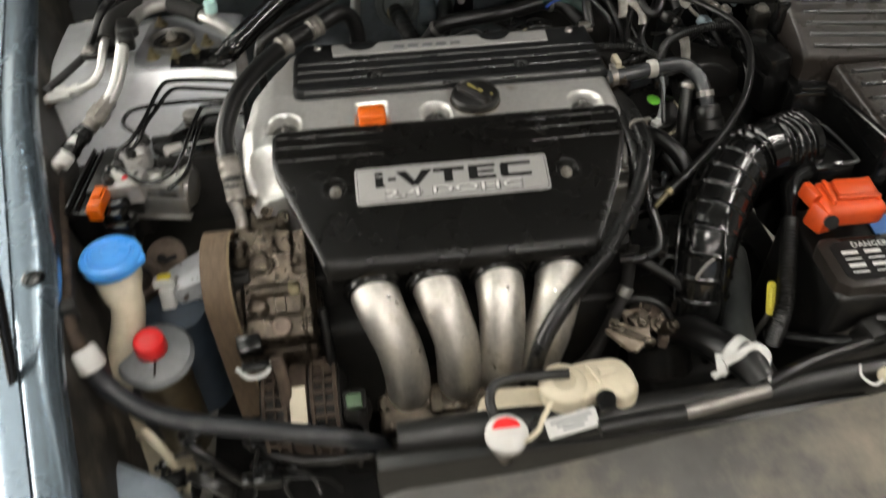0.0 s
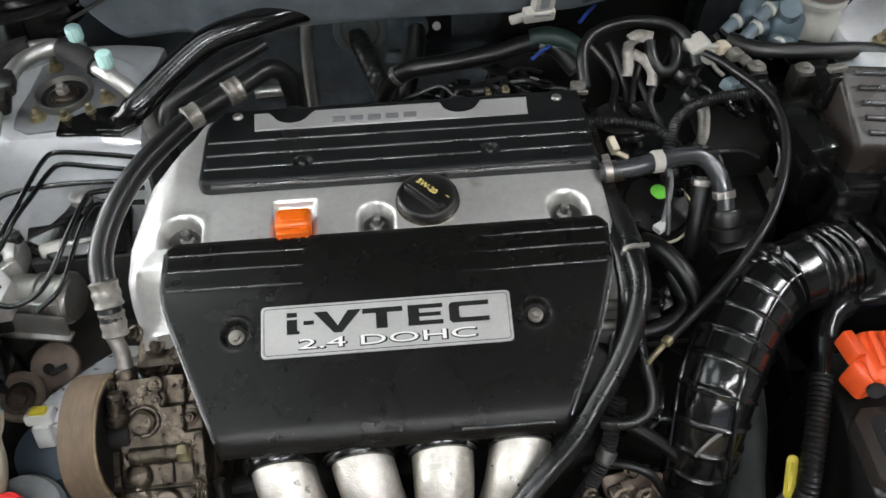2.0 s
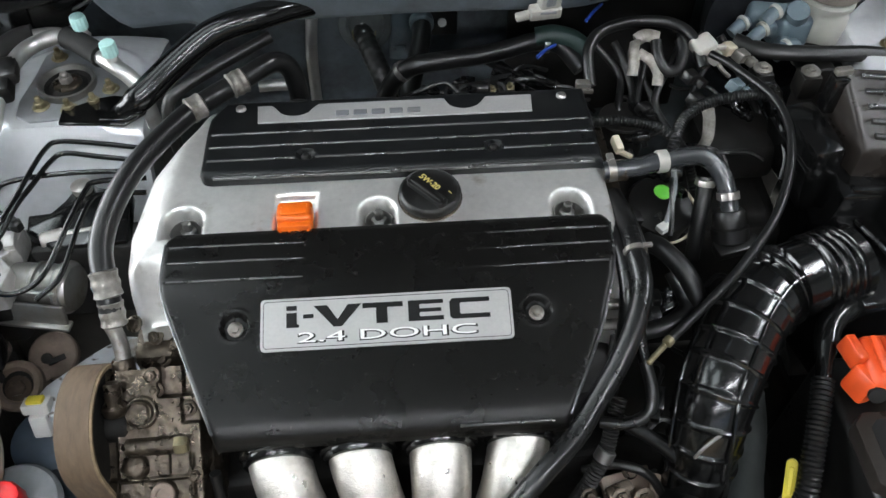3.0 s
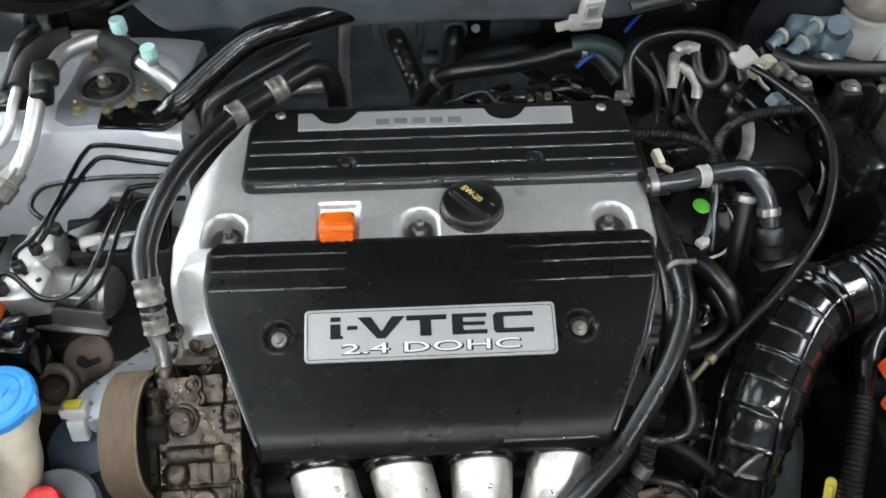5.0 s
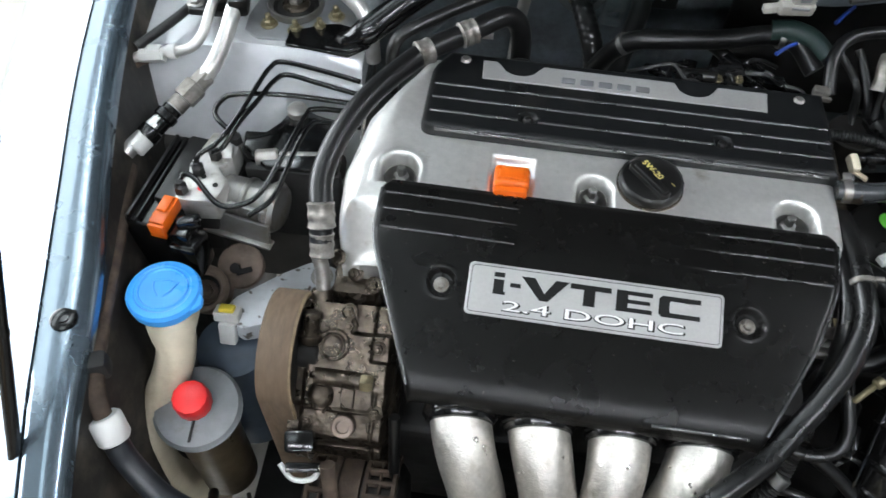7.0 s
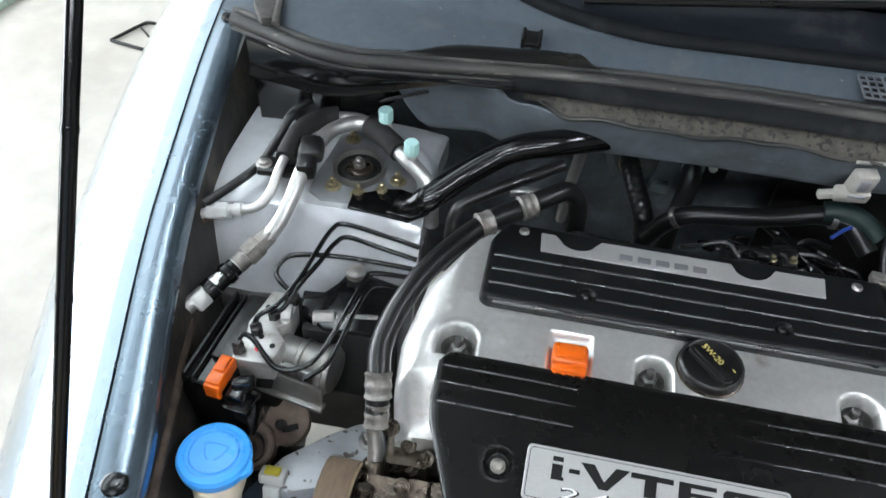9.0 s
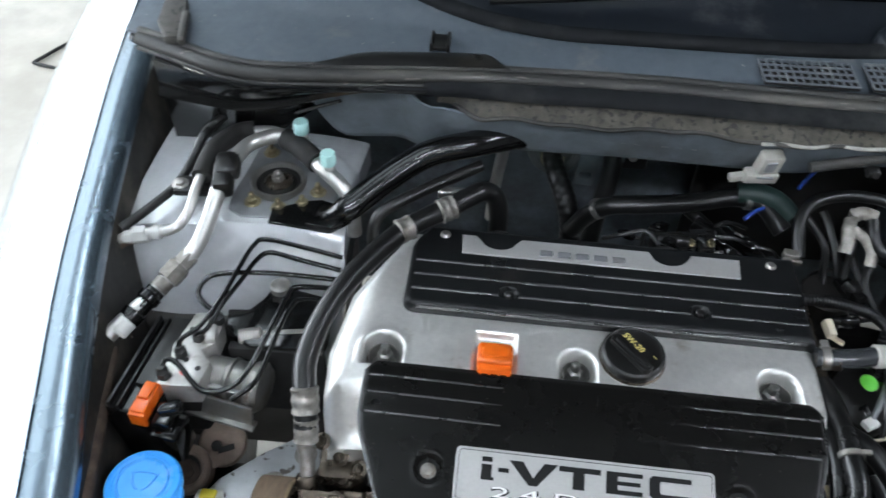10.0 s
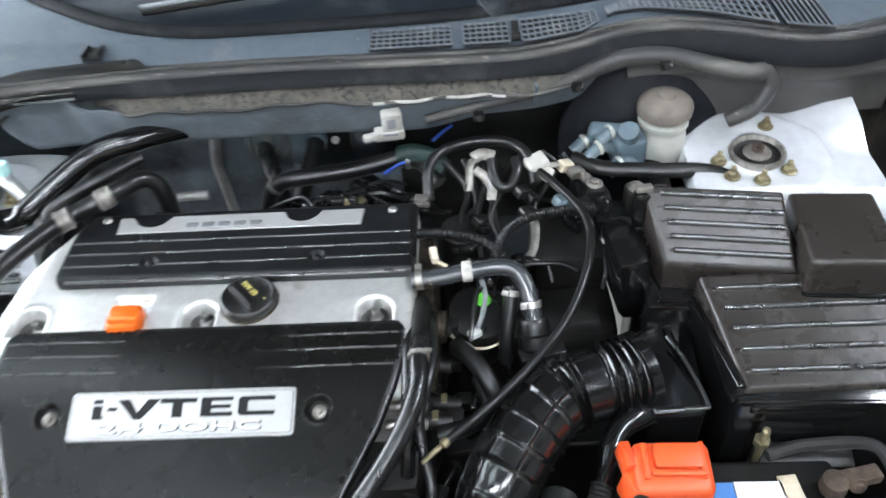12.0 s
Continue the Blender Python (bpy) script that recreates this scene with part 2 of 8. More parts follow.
    mount=mat("painted_bracket", (0.50, 0.52, 0.54), 0.5, metal=0.3, var=0.1, scale=50, bump=0.15, speck=(0.12, 0.10, 0.09), speck_amount=0.6, speck_scale=70),
    lime=mat("lime_plastic", (0.18, 0.72, 0.08), 0.4, bump=0.0, var=0.05),
    yellow=mat("yellow_plastic", (0.62, 0.50, 0.04), 0.4, bump=0.02, var=0.05),
    clear_hose=mat("smoky_hose", (0.030, 0.032, 0.035), 0.18, var=0.2, scale=40, bump=0.08, coat=0.4),
    blue_wire=mat("blue_sheath", (0.012, 0.04, 0.22), 0.4, bump=0.0, var=0.05),
    pale_blue=mat("pale_blue_plastic", (0.088, 0.122, 0.142), 0.5, var=0.12, scale=30, dirt=(0.2, 0.22, 0.22), dirt_amount=0.3),
)


# ---- building helpers ----
ROOT = {}


def thing(name, base, label, category, group="", kind=""):
    ob = new(name)
    ob.location = base
    ob.empty_display_size = 0.05
    ROOT[ob.name] = Vector(base)
    return tagged(ob, label, category, group, kind)


def mesh_of(name, bm, material, smooth=40):
    me = bpy.data.meshes.new(name)
    bm.normal_update()
    bm.to_mesh(me)
    bm.free()
    me.materials.append(material)
    me.polygons.foreach_set("use_smooth", [True] * len(me.polygons))
    me.set_sharp_from_angle(angle=radians(smooth))
    return me


def part(name, bm, material, parent, label="", smooth=40):
    """One mesh under a thing or a part; the bmesh is in world metres."""
    base = ROOT[parent.name]
    bmesh.ops.translate(bm, verts=bm.verts, vec=-base)
    ob = new(name, mesh_of(name, bm, material, smooth))
    ob.parent = parent
    ROOT[ob.name] = base
    return tagged(ob, label)


def solid(name, bm, material, base, label, category, group="", kind="", smooth=40):
    """A thing of one mesh."""
    bmesh.ops.translate(bm, verts=bm.verts, vec=-Vector(base))
    ob = new(name, mesh_of(name, bm, material, smooth))
    ob.location = base
    ROOT[ob.name] = Vector(base)
    return tagged(ob, label, category, group, kind)


def join(*bms):
    out = bms[0]
    for b in bms[1:]:
        me = bpy.data.meshes.new("tmp")
        b.to_mesh(me)
        b.free()
        out.from_mesh(me)
        bpy.data.meshes.remove(me)
    return out


def box(size, at=(0, 0, 0), rot=(0, 0, 0), bevel=0.003, seg=2, taper=1.0):
    bm = bmesh.new()
    bmesh.ops.create_cube(bm, size=1)
    for v in bm.verts:
        k = taper if v.co.z > 0 else 1.0
        v.co = Vector((v.co.x * size[0] * k, v.co.y * size[1] * k, v.co.z * size[2]))
    if bevel:
        bmesh.ops.bevel(bm, geom=bm.edges[:], offset=min(bevel, 0.45 * min(size)), segments=seg, affect="EDGES", profile=0.5)
    bmesh.ops.transform(bm, matrix=pose(*at, *rot), verts=bm.verts)
    return bm


def axis_matrix(p0, d):
    return Matrix.Translation(p0) @ Vector(d).to_track_quat("Z", "Y").to_matrix().to_4x4()


def lathe(profile, p0=(0, 0, 0), d=(0, 0, 1), n=24, bumps=0, amp=0.0):
    """Turns (radius, height) round an axis through p0 along d; both ends are closed."""
    bm = bmesh.new()
    rings = []
    for r, h in profile:
        ring = []
        for k in range(n):
            a = 2 * math.pi * k / n
            rr = max(r, 1e-5) * (1 + (amp * math.cos(bumps * a) if bumps else 0))
            ring.append(bm.verts.new((rr * math.cos(a), rr * math.sin(a), h)))
        rings.append(ring)
    for a, b in zip(rings, rings[1:]):
        for k in range(n):
            bm.faces.new((a[k], a[(k + 1) % n], b[(k + 1) % n], b[k]))
    bm.faces.new(rings[0][::-1])
    bm.faces.new(rings[-1])
    bmesh.ops.transform(bm, matrix=axis_matrix(p0, d), verts=bm.verts)
    bmesh.ops.recalc_face_normals(bm, faces=bm.faces)
    return bm


def cyl(p0, p1, r, r2=None, n=20, bevel=0.002):
    p0, p1 = Vector(p0), Vector(p1)
    h = (p1 - p0).length
    r2 = r if r2 is None else r2
    b = min(bevel, r * 0.45, r2 * 0.45, h * 0.3)
    return lathe([(r - b, 0), (r, b), (r2, h - b), (r2 - b, h)], p0, p1 - p0, n)


def hexbolt(p, d=(0, 0, 1), r=0.006, h=0.006, washer=True):
    bm = lathe([(r, 0), (r, h * 0.85), (r * 0.8, h)], p, d, 6)
    if washer:
        bm = join(bm, lathe([(r * 1.5, -0.001), (r * 1.5, 0.001), (r * 1.3, 0.0018)], p, d, 18))
    return bm


def spline(pts, per=8):
    pts = [Vector(p) for p in pts]
    q = [2 * pts[0] - pts[1]] + pts + [2 * pts[-1] - pts[-2]]
    out = []
    for i in range(1, len(q) - 2):
        a, b, c, d = q[i - 1:i + 3]
        for k in range(per):
            t = k / per
            out.append(0.5 * (2 * b + (c - a) * t + (2 * a - 5 * b + 4 * c - d) * t * t + (3 * b - a - 3 * c + d) * t ** 3))
    out.append(pts[-1].copy())
    return out


def even(pts, step):
    out, left = [pts[0]], step
    for a, b in zip(pts, pts[1:]):
        L = (b - a).length
        pos = left
        while pos < L:
            out.append(a.lerp(b, pos / L))
            pos += step
        left = pos - L
    out.append(pts[-1])
    return out


def tube(pts, r, n=12, per=8, rfun=None, step=None, squash=1.0):
    """A round tube along a smooth line; rfun(s, length) scales its radius."""
    line = spline(pts, per)
    if step:
        line = even(line, step)
    total = sum((b - a).length for a, b in zip(line, line[1:]))
    bm = bmesh.new()
    rings, s, side = [], 0.0, None
    for i, p in enumerate(line):
        d = (line[min(i + 1, len(line) - 1)] - line[max(i - 1, 0)]).normalized()
        if side is None:
            side = d.orthogonal().normalized()
        side = (side - d * side.dot(d)).normalized()
        up = d.cross(side)
        if i:
            s += (p - line[i - 1]).length
        rr = r * (rfun(s, total) if rfun else 1.0)
        rings.append([bm.verts.new(p + rr * (math.cos(2 * math.pi * k / n) * side + squash * math.sin(2 * math.pi * k / n) * up)) for k in range(n)])
    for a, b in zip(rings, rings[1:]):
        for k in range(n):
            bm.faces.new((a[k], a[(k + 1) % n], b[(k + 1) % n], b[k]))
    bm.faces.new(rings[0][::-1])
    bm.faces.new(rings[-1])
    bmesh.ops.recalc_face_normals(bm, faces=bm.faces)
    return bm


def conduit(pts, r, pitch=0.004, n=12):
    """Corrugated wiring sleeve."""
    return tube(pts, r, n, 8, lambda s, L: 1.0 + 0.10 * math.cos(2 * math.pi * s / pitch), pitch / 4)


def prism(outline, z0, z1, bevel=0.003, seg=2, m=None):
    """An upright solid over a plan outline."""
    bm = bmesh.new()
    f = bm.faces.new([bm.verts.new((x, y, z0)) for x, y in outline])
    r = bmesh.ops.extrude_face_region(bm, geom=[f])
    bmesh.ops.translate(bm, verts=[v for v in r["geom"] if isinstance(v, bmesh.types.BMVert)], vec=(0, 0, z1 - z0))
    bmesh.ops.recalc_face_normals(bm, faces=bm.faces)
    if bevel:
        es = [e for e in bm.edges if len(e.link_faces) == 2 and e.calc_face_angle(0) > 0.5 and any(v.co.z > (z0 + z1) / 2 for v in e.verts)]
        bmesh.ops.bevel(bm, geom=es, offset=bevel, segments=seg, affect="EDGES", profile=0.5)
    if m is not None:
        bmesh.ops.transform(bm, matrix=m, verts=bm.verts)
    return bm


def rounded(w, h, r, n=5):
    """Plan outline of a rounded rectangle about the origin."""
    out = []
    for cx, cy, a0 in ((w / 2 - r, h / 2 - r, 0), (-w / 2 + r, h / 2 - r, 90), (-w / 2 + r, -h / 2 + r, 180), (w / 2 - r, -h / 2 + r, 270)):
        for k in range(n + 1):
            a = radians(a0 + 90 * k / n)
            out.append((cx + r * math.cos(a), cy + r * math.sin(a)))
    return out


def sheet(f, nu, nv, drop=0.02, closed=True):
    """A surface f(u, v) with u, v in 0..1, with a skirt round it that goes down by drop and a floor under it."""
    bm = bmesh.new()
    g = [[bm.verts.new(f(i / nu, j / nv)) for j in range(nv + 1)] for i in range(nu + 1)]
    for i in range(nu):
        for j in range(nv):
            bm.faces.new((g[i][j], g[i + 1][j], g[i + 1][j + 1], g[i][j + 1]))
    if drop:
        rim = [g[i][0] for i in range(nu)] + [g[nu][j] for j in range(nv)] + [g[i][nv] for i in range(nu, 0, -1)] + [g[0][j] for j in range(nv, 0, -1)]
        low = [bm.verts.new(v.co - Vector((0, 0, drop))) for v in rim]
        k = len(rim)
        for i in range(k):
            bm.faces.new((rim[i], rim[(i + 1) % k], low[(i + 1) % k], low[i]))
        if closed:
            bm.faces.new(low)
    bmesh.ops.recalc_face_normals(bm, faces=bm.faces)
    return bm


def shell(f, nu, nv, t):
    """A thin curved plate of thickness t under the surface f(u, v)."""
    bm = bmesh.new()
    P = [[Vector(f(i / nu, j / nv)) for j in range(nv + 1)] for i in range(nu + 1)]
    a, b = [], []
    for i in range(nu + 1):
        ra, rb = [], []
        for j in range(nv + 1):
            du = P[min(i + 1, nu)][j] - P[max(i - 1, 0)][j]
            dv = P[i][min(j + 1, nv)] - P[i][max(j - 1, 0)]
            n = du.cross(dv)
            n = n.normalized() if n.length > 1e-12 else Vector((0, 0, 1))
            ra.append(bm.verts.new(P[i][j]))
            rb.append(bm.verts.new(P[i][j] - n * t))
        a.append(ra)
        b.append(rb)
    for i in range(nu):
        for j in range(nv):
            bm.faces.new((a[i][j], a[i + 1][j], a[i + 1][j + 1], a[i][j + 1]))
            bm.faces.new((b[i][j], b[i][j + 1], b[i + 1][j + 1], b[i + 1][j]))
    ring = [(i, 0) for i in range(nu)] + [(nu, j) for j in range(nv)] + [(i, nv) for i in range(nu, 0, -1)] + [(0, j) for j in range(nv, 0, -1)]
    for (i, j), (k, l) in zip(ring, ring[1:] + ring[:1]):
        bm.faces.new((a[i][j], b[i][j], b[k][l], a[k][l]))
    bmesh.ops.recalc_face_normals(bm, faces=bm.faces)
    return bm


def cast(bm, amp=0.002, scale=45.0, cuts=2, seed=0.0):
    """Gives a joined block the lumpy skin of a sand casting."""
    bmesh.ops.subdivide_edges(bm, edges=bm.edges[:], cuts=cuts, use_grid_fill=True)
    bm.normal_update()
    off = Vector((seed, 2.7 * seed, -seed))
    for v in bm.verts:
        v.co += v.normal * amp * (noise.noise(v.co * scale + off) + 0.5 * noise.noise(v.co * scale * 2.3 - off))
    return bm


def smooth01(x):
    x = min(1.0, max(0.0, x))
    return x * x * (3 - 2 * x)


def curve_at(table, x):
    """Linear reading of a short table of (x, y)."""
    if x <= table[0][0]:
        return table[0][1]
    for (a, p), (b, q) in zip(table, table[1:]):
        if x <= b:
            return p + (q - p) * (x - a) / (b - a)
    return table[-1][1]


def soft_at(table, x, w=0.03):
    return sum(curve_at(table, x + k * w / 2) for k in (-2, -1, 0, 1, 2)) / 5


def lettering(text, size, m, depth=0.0006, bold=0.0):
    cu = bpy.data.curves.new("text", "FONT")
    cu.body, cu.size, cu.extrude, cu.offset, cu.resolution_u = text, size, depth, bold, 3
    cu.align_x, cu.align_y = "CENTER", "CENTER"
    ob = bpy.data.objects.new("text", cu)
    scene.collection.objects.link(ob)
    bpy.context.view_layer.update()
    me = bpy.data.meshes.new_from_object(ob.evaluated_get(bpy.context.evaluated_depsgraph_get()))
    bpy.data.objects.remove(ob)
    bm = bmesh.new()
    bm.from_mesh(me)
    bpy.data.meshes.remove(me)
    bmesh.ops.transform(bm, matrix=m, verts=bm.verts)
    return bm


def clamp_band(p, d, r, w=0.008):
    """A hose clamp: a flat band with two ears."""
    d = Vector(d).normalized()
    bm = lathe([(r, -w / 2), (r + 0.0015, -w / 2), (r + 0.0015, w / 2), (r, w / 2)], p, d, 20)
    side = d.orthogonal().normalized()
    q = Vector(p) + side * (r + 0.004)
    ear = box((0.009, 0.004, w), (0, 0, 0), bevel=0.001)
    bmesh.ops.transform(ear, matrix=axis_matrix(q, d), verts=ear.verts)
    return join(bm, ear)

# ---- the garage ----
def slab(name, size, at, material, label, category):
    return solid(name, box(size, at, bevel=0.0), material, at, label, category, kind="structure")


slab("floor", (12, 14, 0.2), (0, 0, -0.1), M["concrete"], "worn pale grey concrete garage floor", "floor")
west = [box((0.2, 4.5, 3.6), (-5.1, -3.75, 1.8), bevel=0), box((0.2, 1.2, 3.6), (-5.1, 5.6, 1.8), bevel=0), box((0.2, 6.5, 0.3), (-5.1, 1.75, 0.15), bevel=0), box((0.2, 6.5, 0.3), (-5.1, 1.75, 3.45), bevel=0)]
solid("wall_west", join(*west), M["plaster"], (-5.1, 0, 0), "plain pale painted garage wall with a wide window", "wall", kind="structure")
solid("window_1", box((0.03, 6.5, 3.0), (-5.15, 1.75, 1.8), bevel=0), glow("window_daylight", (0.92, 0.97, 1.0), WINDOW_LIGHT), (-5.15, 1.75, 0.3), "wide bright frosted garage window", "window", kind="structure")
slab("wall_east", (0.2, 14, 3.6), (5.1, 0, 1.8), M["plaster"], "plain pale painted garage wall", "wall")
slab("wall_north", (10, 0.2, 3.6), (0, 6.1, 1.8), M["plaster"], "plain pale painted garage wall", "wall")
south = [box((2.6, 0.2, 3.6), (-3.7, -6.1, 1.8), bevel=0), box((2.6, 0.2, 3.6), (3.7, -6.1, 1.8), bevel=0), box((4.8, 0.2, 0.6), (0, -6.1, 3.3), bevel=0)]
solid("wall_south", join(*south), M["plaster"], (0, -6.1, 0), "plain garage wall with a wide open doorway", "wall", kind="structure")
slab("ceiling", (10.4, 12.4, 0.15), (0, 0, 3.68), M["ceiling"], "pale green-white panelled garage ceiling", "ceiling")
for k, x in enumerate((-4.0, -2.4, -0.8, 0.8, 2.4, 4.0)):
    solid("trim", box((0.08, 12.2, 0.06), (x, 0, 3.575), bevel=0.004), M["plaster"], (x, 0, 3.55), "white ceiling joint strip", "trim", kind="structure")

sky_glow = glow("roof_panel_daylight", (0.82, 0.97, 1.0), SKYLIGHT)
for k, (x, y, w, d) in enumerate(SKYLIGHTS):
    solid("skylight_%d" % (k + 1), box((w, d, 0.02), (x, y, 3.59), bevel=0), sky_glow, (x, y, 3.58), "bright translucent daylight roof panel", "skylight", kind="structure")

lamp_glow = glow("lamp_diffuser", (0.93, 0.97, 1.0), LAMP_POWER)


def ceiling_lamp(at, size):
    x, y, z = at
    lamp = thing("ceiling_lamp", at, "lit white fluorescent ceiling lamp in a metal tray", "lamp", "ceiling lamps")
    part("tray", box((size[0] + 0.06, size[1] + 0.06, 0.05), (x, y, z - 0.03), bevel=0.006), M["white"], lamp)
    part("diffuser", box((size[0], size[1], 0.03), (x, y, z - 0.065), bevel=0.008), lamp_glow, lamp, "glowing white diffuser")


for at, size in LAMPS:
    ceiling_lamp(at, size)

# a long pale board and a bent-wire stand lying on the floor beside the car
solid("board", box((0.20, 2.0, 0.03), (-2.40, 1.80, 0.016), (0, 0, -12), bevel=0.004), M["green_wood"], (-2.46, 1.85, 0), "pale green painted board lying on the concrete", "board")
stand = thing("wire_stand", (-1.75, 1.58, 0), "black bent-wire stand lying on the concrete floor", "stand")
part("wire_loop", join(
    tube([(-1.50, 1.45, 0.008), (-1.60, 1.468, 0.008), (-1.70, 1.487, 0.008), (-1.78, 1.503, 0.008), (-1.845, 1.518, 0.008), (-1.851, 1.526, 0.008), (-1.835, 1.56, 0.008), (-1.80, 1.63, 0.008), (-1.784, 1.655, 0.008), (-1.77, 1.66, 0.008), (-1.73, 1.655, 0.008), (-1.62, 1.64, 0.008), (-1.50, 1.62, 0.008)], 0.006, 8),
    tube([(-1.79, 1.62, 0.010), (-1.74, 1.57, 0.016), (-1.69, 1.52, 0.016), (-1.675, 1.485, 0.010)], 0.004, 8)), M["matte"], stand)

# ---- the car's body ----
body = thing("car_body", (0, 0, 0), "silver car front with the bonnet raised over an open engine bay", "car")
LIP_OUT = [(-0.80, 0.600), (-0.526, 0.662), (-0.416, 0.686), (-0.136, 0.749), (0.168, 0.793), (0.318, 0.806), (0.6, 0.815)]
LIP_IN = [(-0.80, 0.560), (-0.52, 0.626), (-0.409, 0.638), (-0.246, 0.683), (-0.098, 0.716), (0.14, 0.751), (0.323, 0.769), (0.6, 0.78)]


def lip_z(y):
    return 0.93 + 0.14 * y - 0.10 * max(0, -0.5 - y)


def fender(side):
    def lip(u, v):
        y = -0.80 + 1.35 * u
        xi, xo, z = soft_at(LIP_IN, y, 0.06), soft_at(LIP_OUT, y, 0.06), lip_z(y)
        prof = [(xi - 0.003, z - 0.020), (xi - 0.002, z - 0.013), (xi + 0.001, z - 0.007), (xi + 0.006, z - 0.002), (xi + 0.016, z + 0.001), ((xi + xo) / 2, z + 0.001), (xo - 0.014, z + 0.0005), (xo - 0.006, z - 0.001), (xo - 0.0005, z - 0.0015), (xo + 0.0008, z - 0.0045)]
        x, zz = prof[round(v * 9)]
        return Vector((side * x, y, zz))

    def outer(u, v):
        y = -0.80 + 1.35 * u
        xo, z = soft_at(LIP_OUT, y, 0.06), lip_z(y)
        prof = [(xo + 0.0010, z - 0.007), (xo + 0.0024, z - 0.0012), (xo + 0.030, z - 0.010), (xo + 0.060, z - 0.023), (xo + 0.092, z - 0.042), (xo + 0.122, z - 0.068), (xo + 0.146, z - 0.098), (xo + 0.164, z - 0.14), (xo + 0.176, z - 0.27), (xo + 0.168, z - 0.48)]
        a, b = prof[int(min(v * 9, 8.999))], prof[min(int(v * 9) + 1, 9)]
        f = v * 9 - int(min(v * 9, 8.999))
        return Vector((side * (a[0] + (b[0] - a[0]) * f), y, a[1] + (b[1] - a[1]) * f))
    fd = part("fender", shell(outer, 40, 27, 0.002), M["paint"], body, "glossy silver front wing", 60)
    part("fender_lip", shell(lip, 60, 9, 0.002), M["paint"], body, "glossy painted inner lip of the wing", 60)
    for y in (-0.423, 0.24):
        x = side * (soft_at(LIP_IN, y) + soft_at(LIP_OUT, y)) / 2
        z = lip_z(y)
        part("plug", join(lathe([(0.013, -0.004), (0.013, 0.0015), (0.010, 0.003)], (x, y, z), n=20), lathe([(0.006, 0.0), (0.006, 0.0045), (0.003, 0.005)], (x, y, z), n=12)), M["gloss"], fd, "black plastic plug")

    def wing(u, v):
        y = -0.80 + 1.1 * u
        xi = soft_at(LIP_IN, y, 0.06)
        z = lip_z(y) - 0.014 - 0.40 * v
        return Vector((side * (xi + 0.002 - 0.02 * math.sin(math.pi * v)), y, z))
    # coloured near black for the unlit gap between lip and tower
    part("inner_wing", shell(wing, 24, 8, 0.003), M["wing_dark"], body, "grimy inner wing panel, gap shade in its dark colour", 60)


fender(-1)
fender(1)


def strut_tower(side, cx, cy, cz, x1, nuts, k_):
    """The pressed tower that carries a suspension strut, with its top mount."""
    def top(u, v):
        x = 0.446 + (x1 - 0.446) * u
        y = -0.122 + 0.292 * v
        dx, dy = x - cx, y - cy
        r = math.hypot(dx, dy * 1.05)
        z = cz - 0.001 - 0.36 * max(0, r - 0.095) * (1 - 0.6 * smooth01((x - 0.60) / 0.06)) - 1.7 * max(0, -0.072 - dy) - 1.2 * max(0, 0.448 - x)
        z -= 0.004 * smooth01((r - 0.09) / 0.012)
        z += (0.30 * max(0, dy - 0.055) + 0.30 * max(0, x - 0.60) * smooth01(dy / 0.06)) if side > 0 else 0
        return Vector((side * x, y, z))
    part("strut_tower", sheet(top, 56, 56, 0.035), M["bay_paint"], body, "silver painted suspension tower", 50)
    # lower half in a dark colour that stands in for shade below the top
    part("tower_leg", prism([(side * x_, y_) for x_, y_ in ((0.462, -0.112), (x1 - 0.01, -0.112), (x1 - 0.01, 0.128), (0.462, 0.128))][::side], 0.50, 0.775, 0.012, 3), M["end_grey"], body, "lower half of the tower, darkened for shade")
    c = Vector((side * cx, cy, cz + (0.004 if side < 0 else 0.001)))
    mount = thing("strut_mount", c, "strut top mount ring with five plated nuts on the silver tower", "strut mount", "strut mounts")
    if side < 0:
        part("flange", prism([(-0.583, 0.098), (-0.570, 0.112), (-0.548, 0.108), (-0.470, 0.040), (-0.462, 0.018), (-0.470, -0.010), (-0.500, -0.026), (-0.575, -0.030), (-0.593, -0.018), (-0.595, 0.010), (-0.588, 0.050)], cz - 0.004, cz + 0.0022, 0.0015, 2), M["plate_grey"], mount, "dull grey three-cornered flange", 50)
    part("ring", lathe([(0.034 * k_, -0.002), (0.0355 * k_, 0.003), (0.034 * k_, 0.007), (0.031 * k_, 0.007), (0.029 * k_, 0.002), (0.027 * k_, -0.002)], c, n=36), M["motor"] if side < 0 else M["dull"], mount)
    part("cup", lathe([(0.0285 * k_, -0.006), (0.0285 * k_, 0.001), (0.0235 * k_, -0.001), (0.018, 0.002), (0.012, 0.003), (0.006, 0.003)], c, n=32), M["deep"], mount, "dark rubber cup")
    part("disc", lathe([(0.0175 * k_, 0.000), (0.0175 * k_, 0.003), (0.016 * k_, 0.005), (0.012, 0.006), (0.007, 0.006)], c, n=32), M["dirty_alu"] if side < 0 else M["dull"], mount, "worn pressed disc")
    part("shaft", join(lathe([(0.0085, 0.005), (0.0085, 0.011), (0.007, 0.013)], c, n=6), cyl(c, c + Vector((0, 0, 0.019)), 0.0048, n=14)), M["steel"] if side < 0 else M["rust"], mount, "rusty shaft and nut")
    for x, y in nuts:
        p = Vector((x, y, cz + 0.002))
        part("nut", join(hexbolt(p, r=0.0070, h=0.008), cyl(p, p + Vector((0, 0, 0.016)), 0.0036, n=10)), M["zinc"], mount, "yellow zinc flange nut")


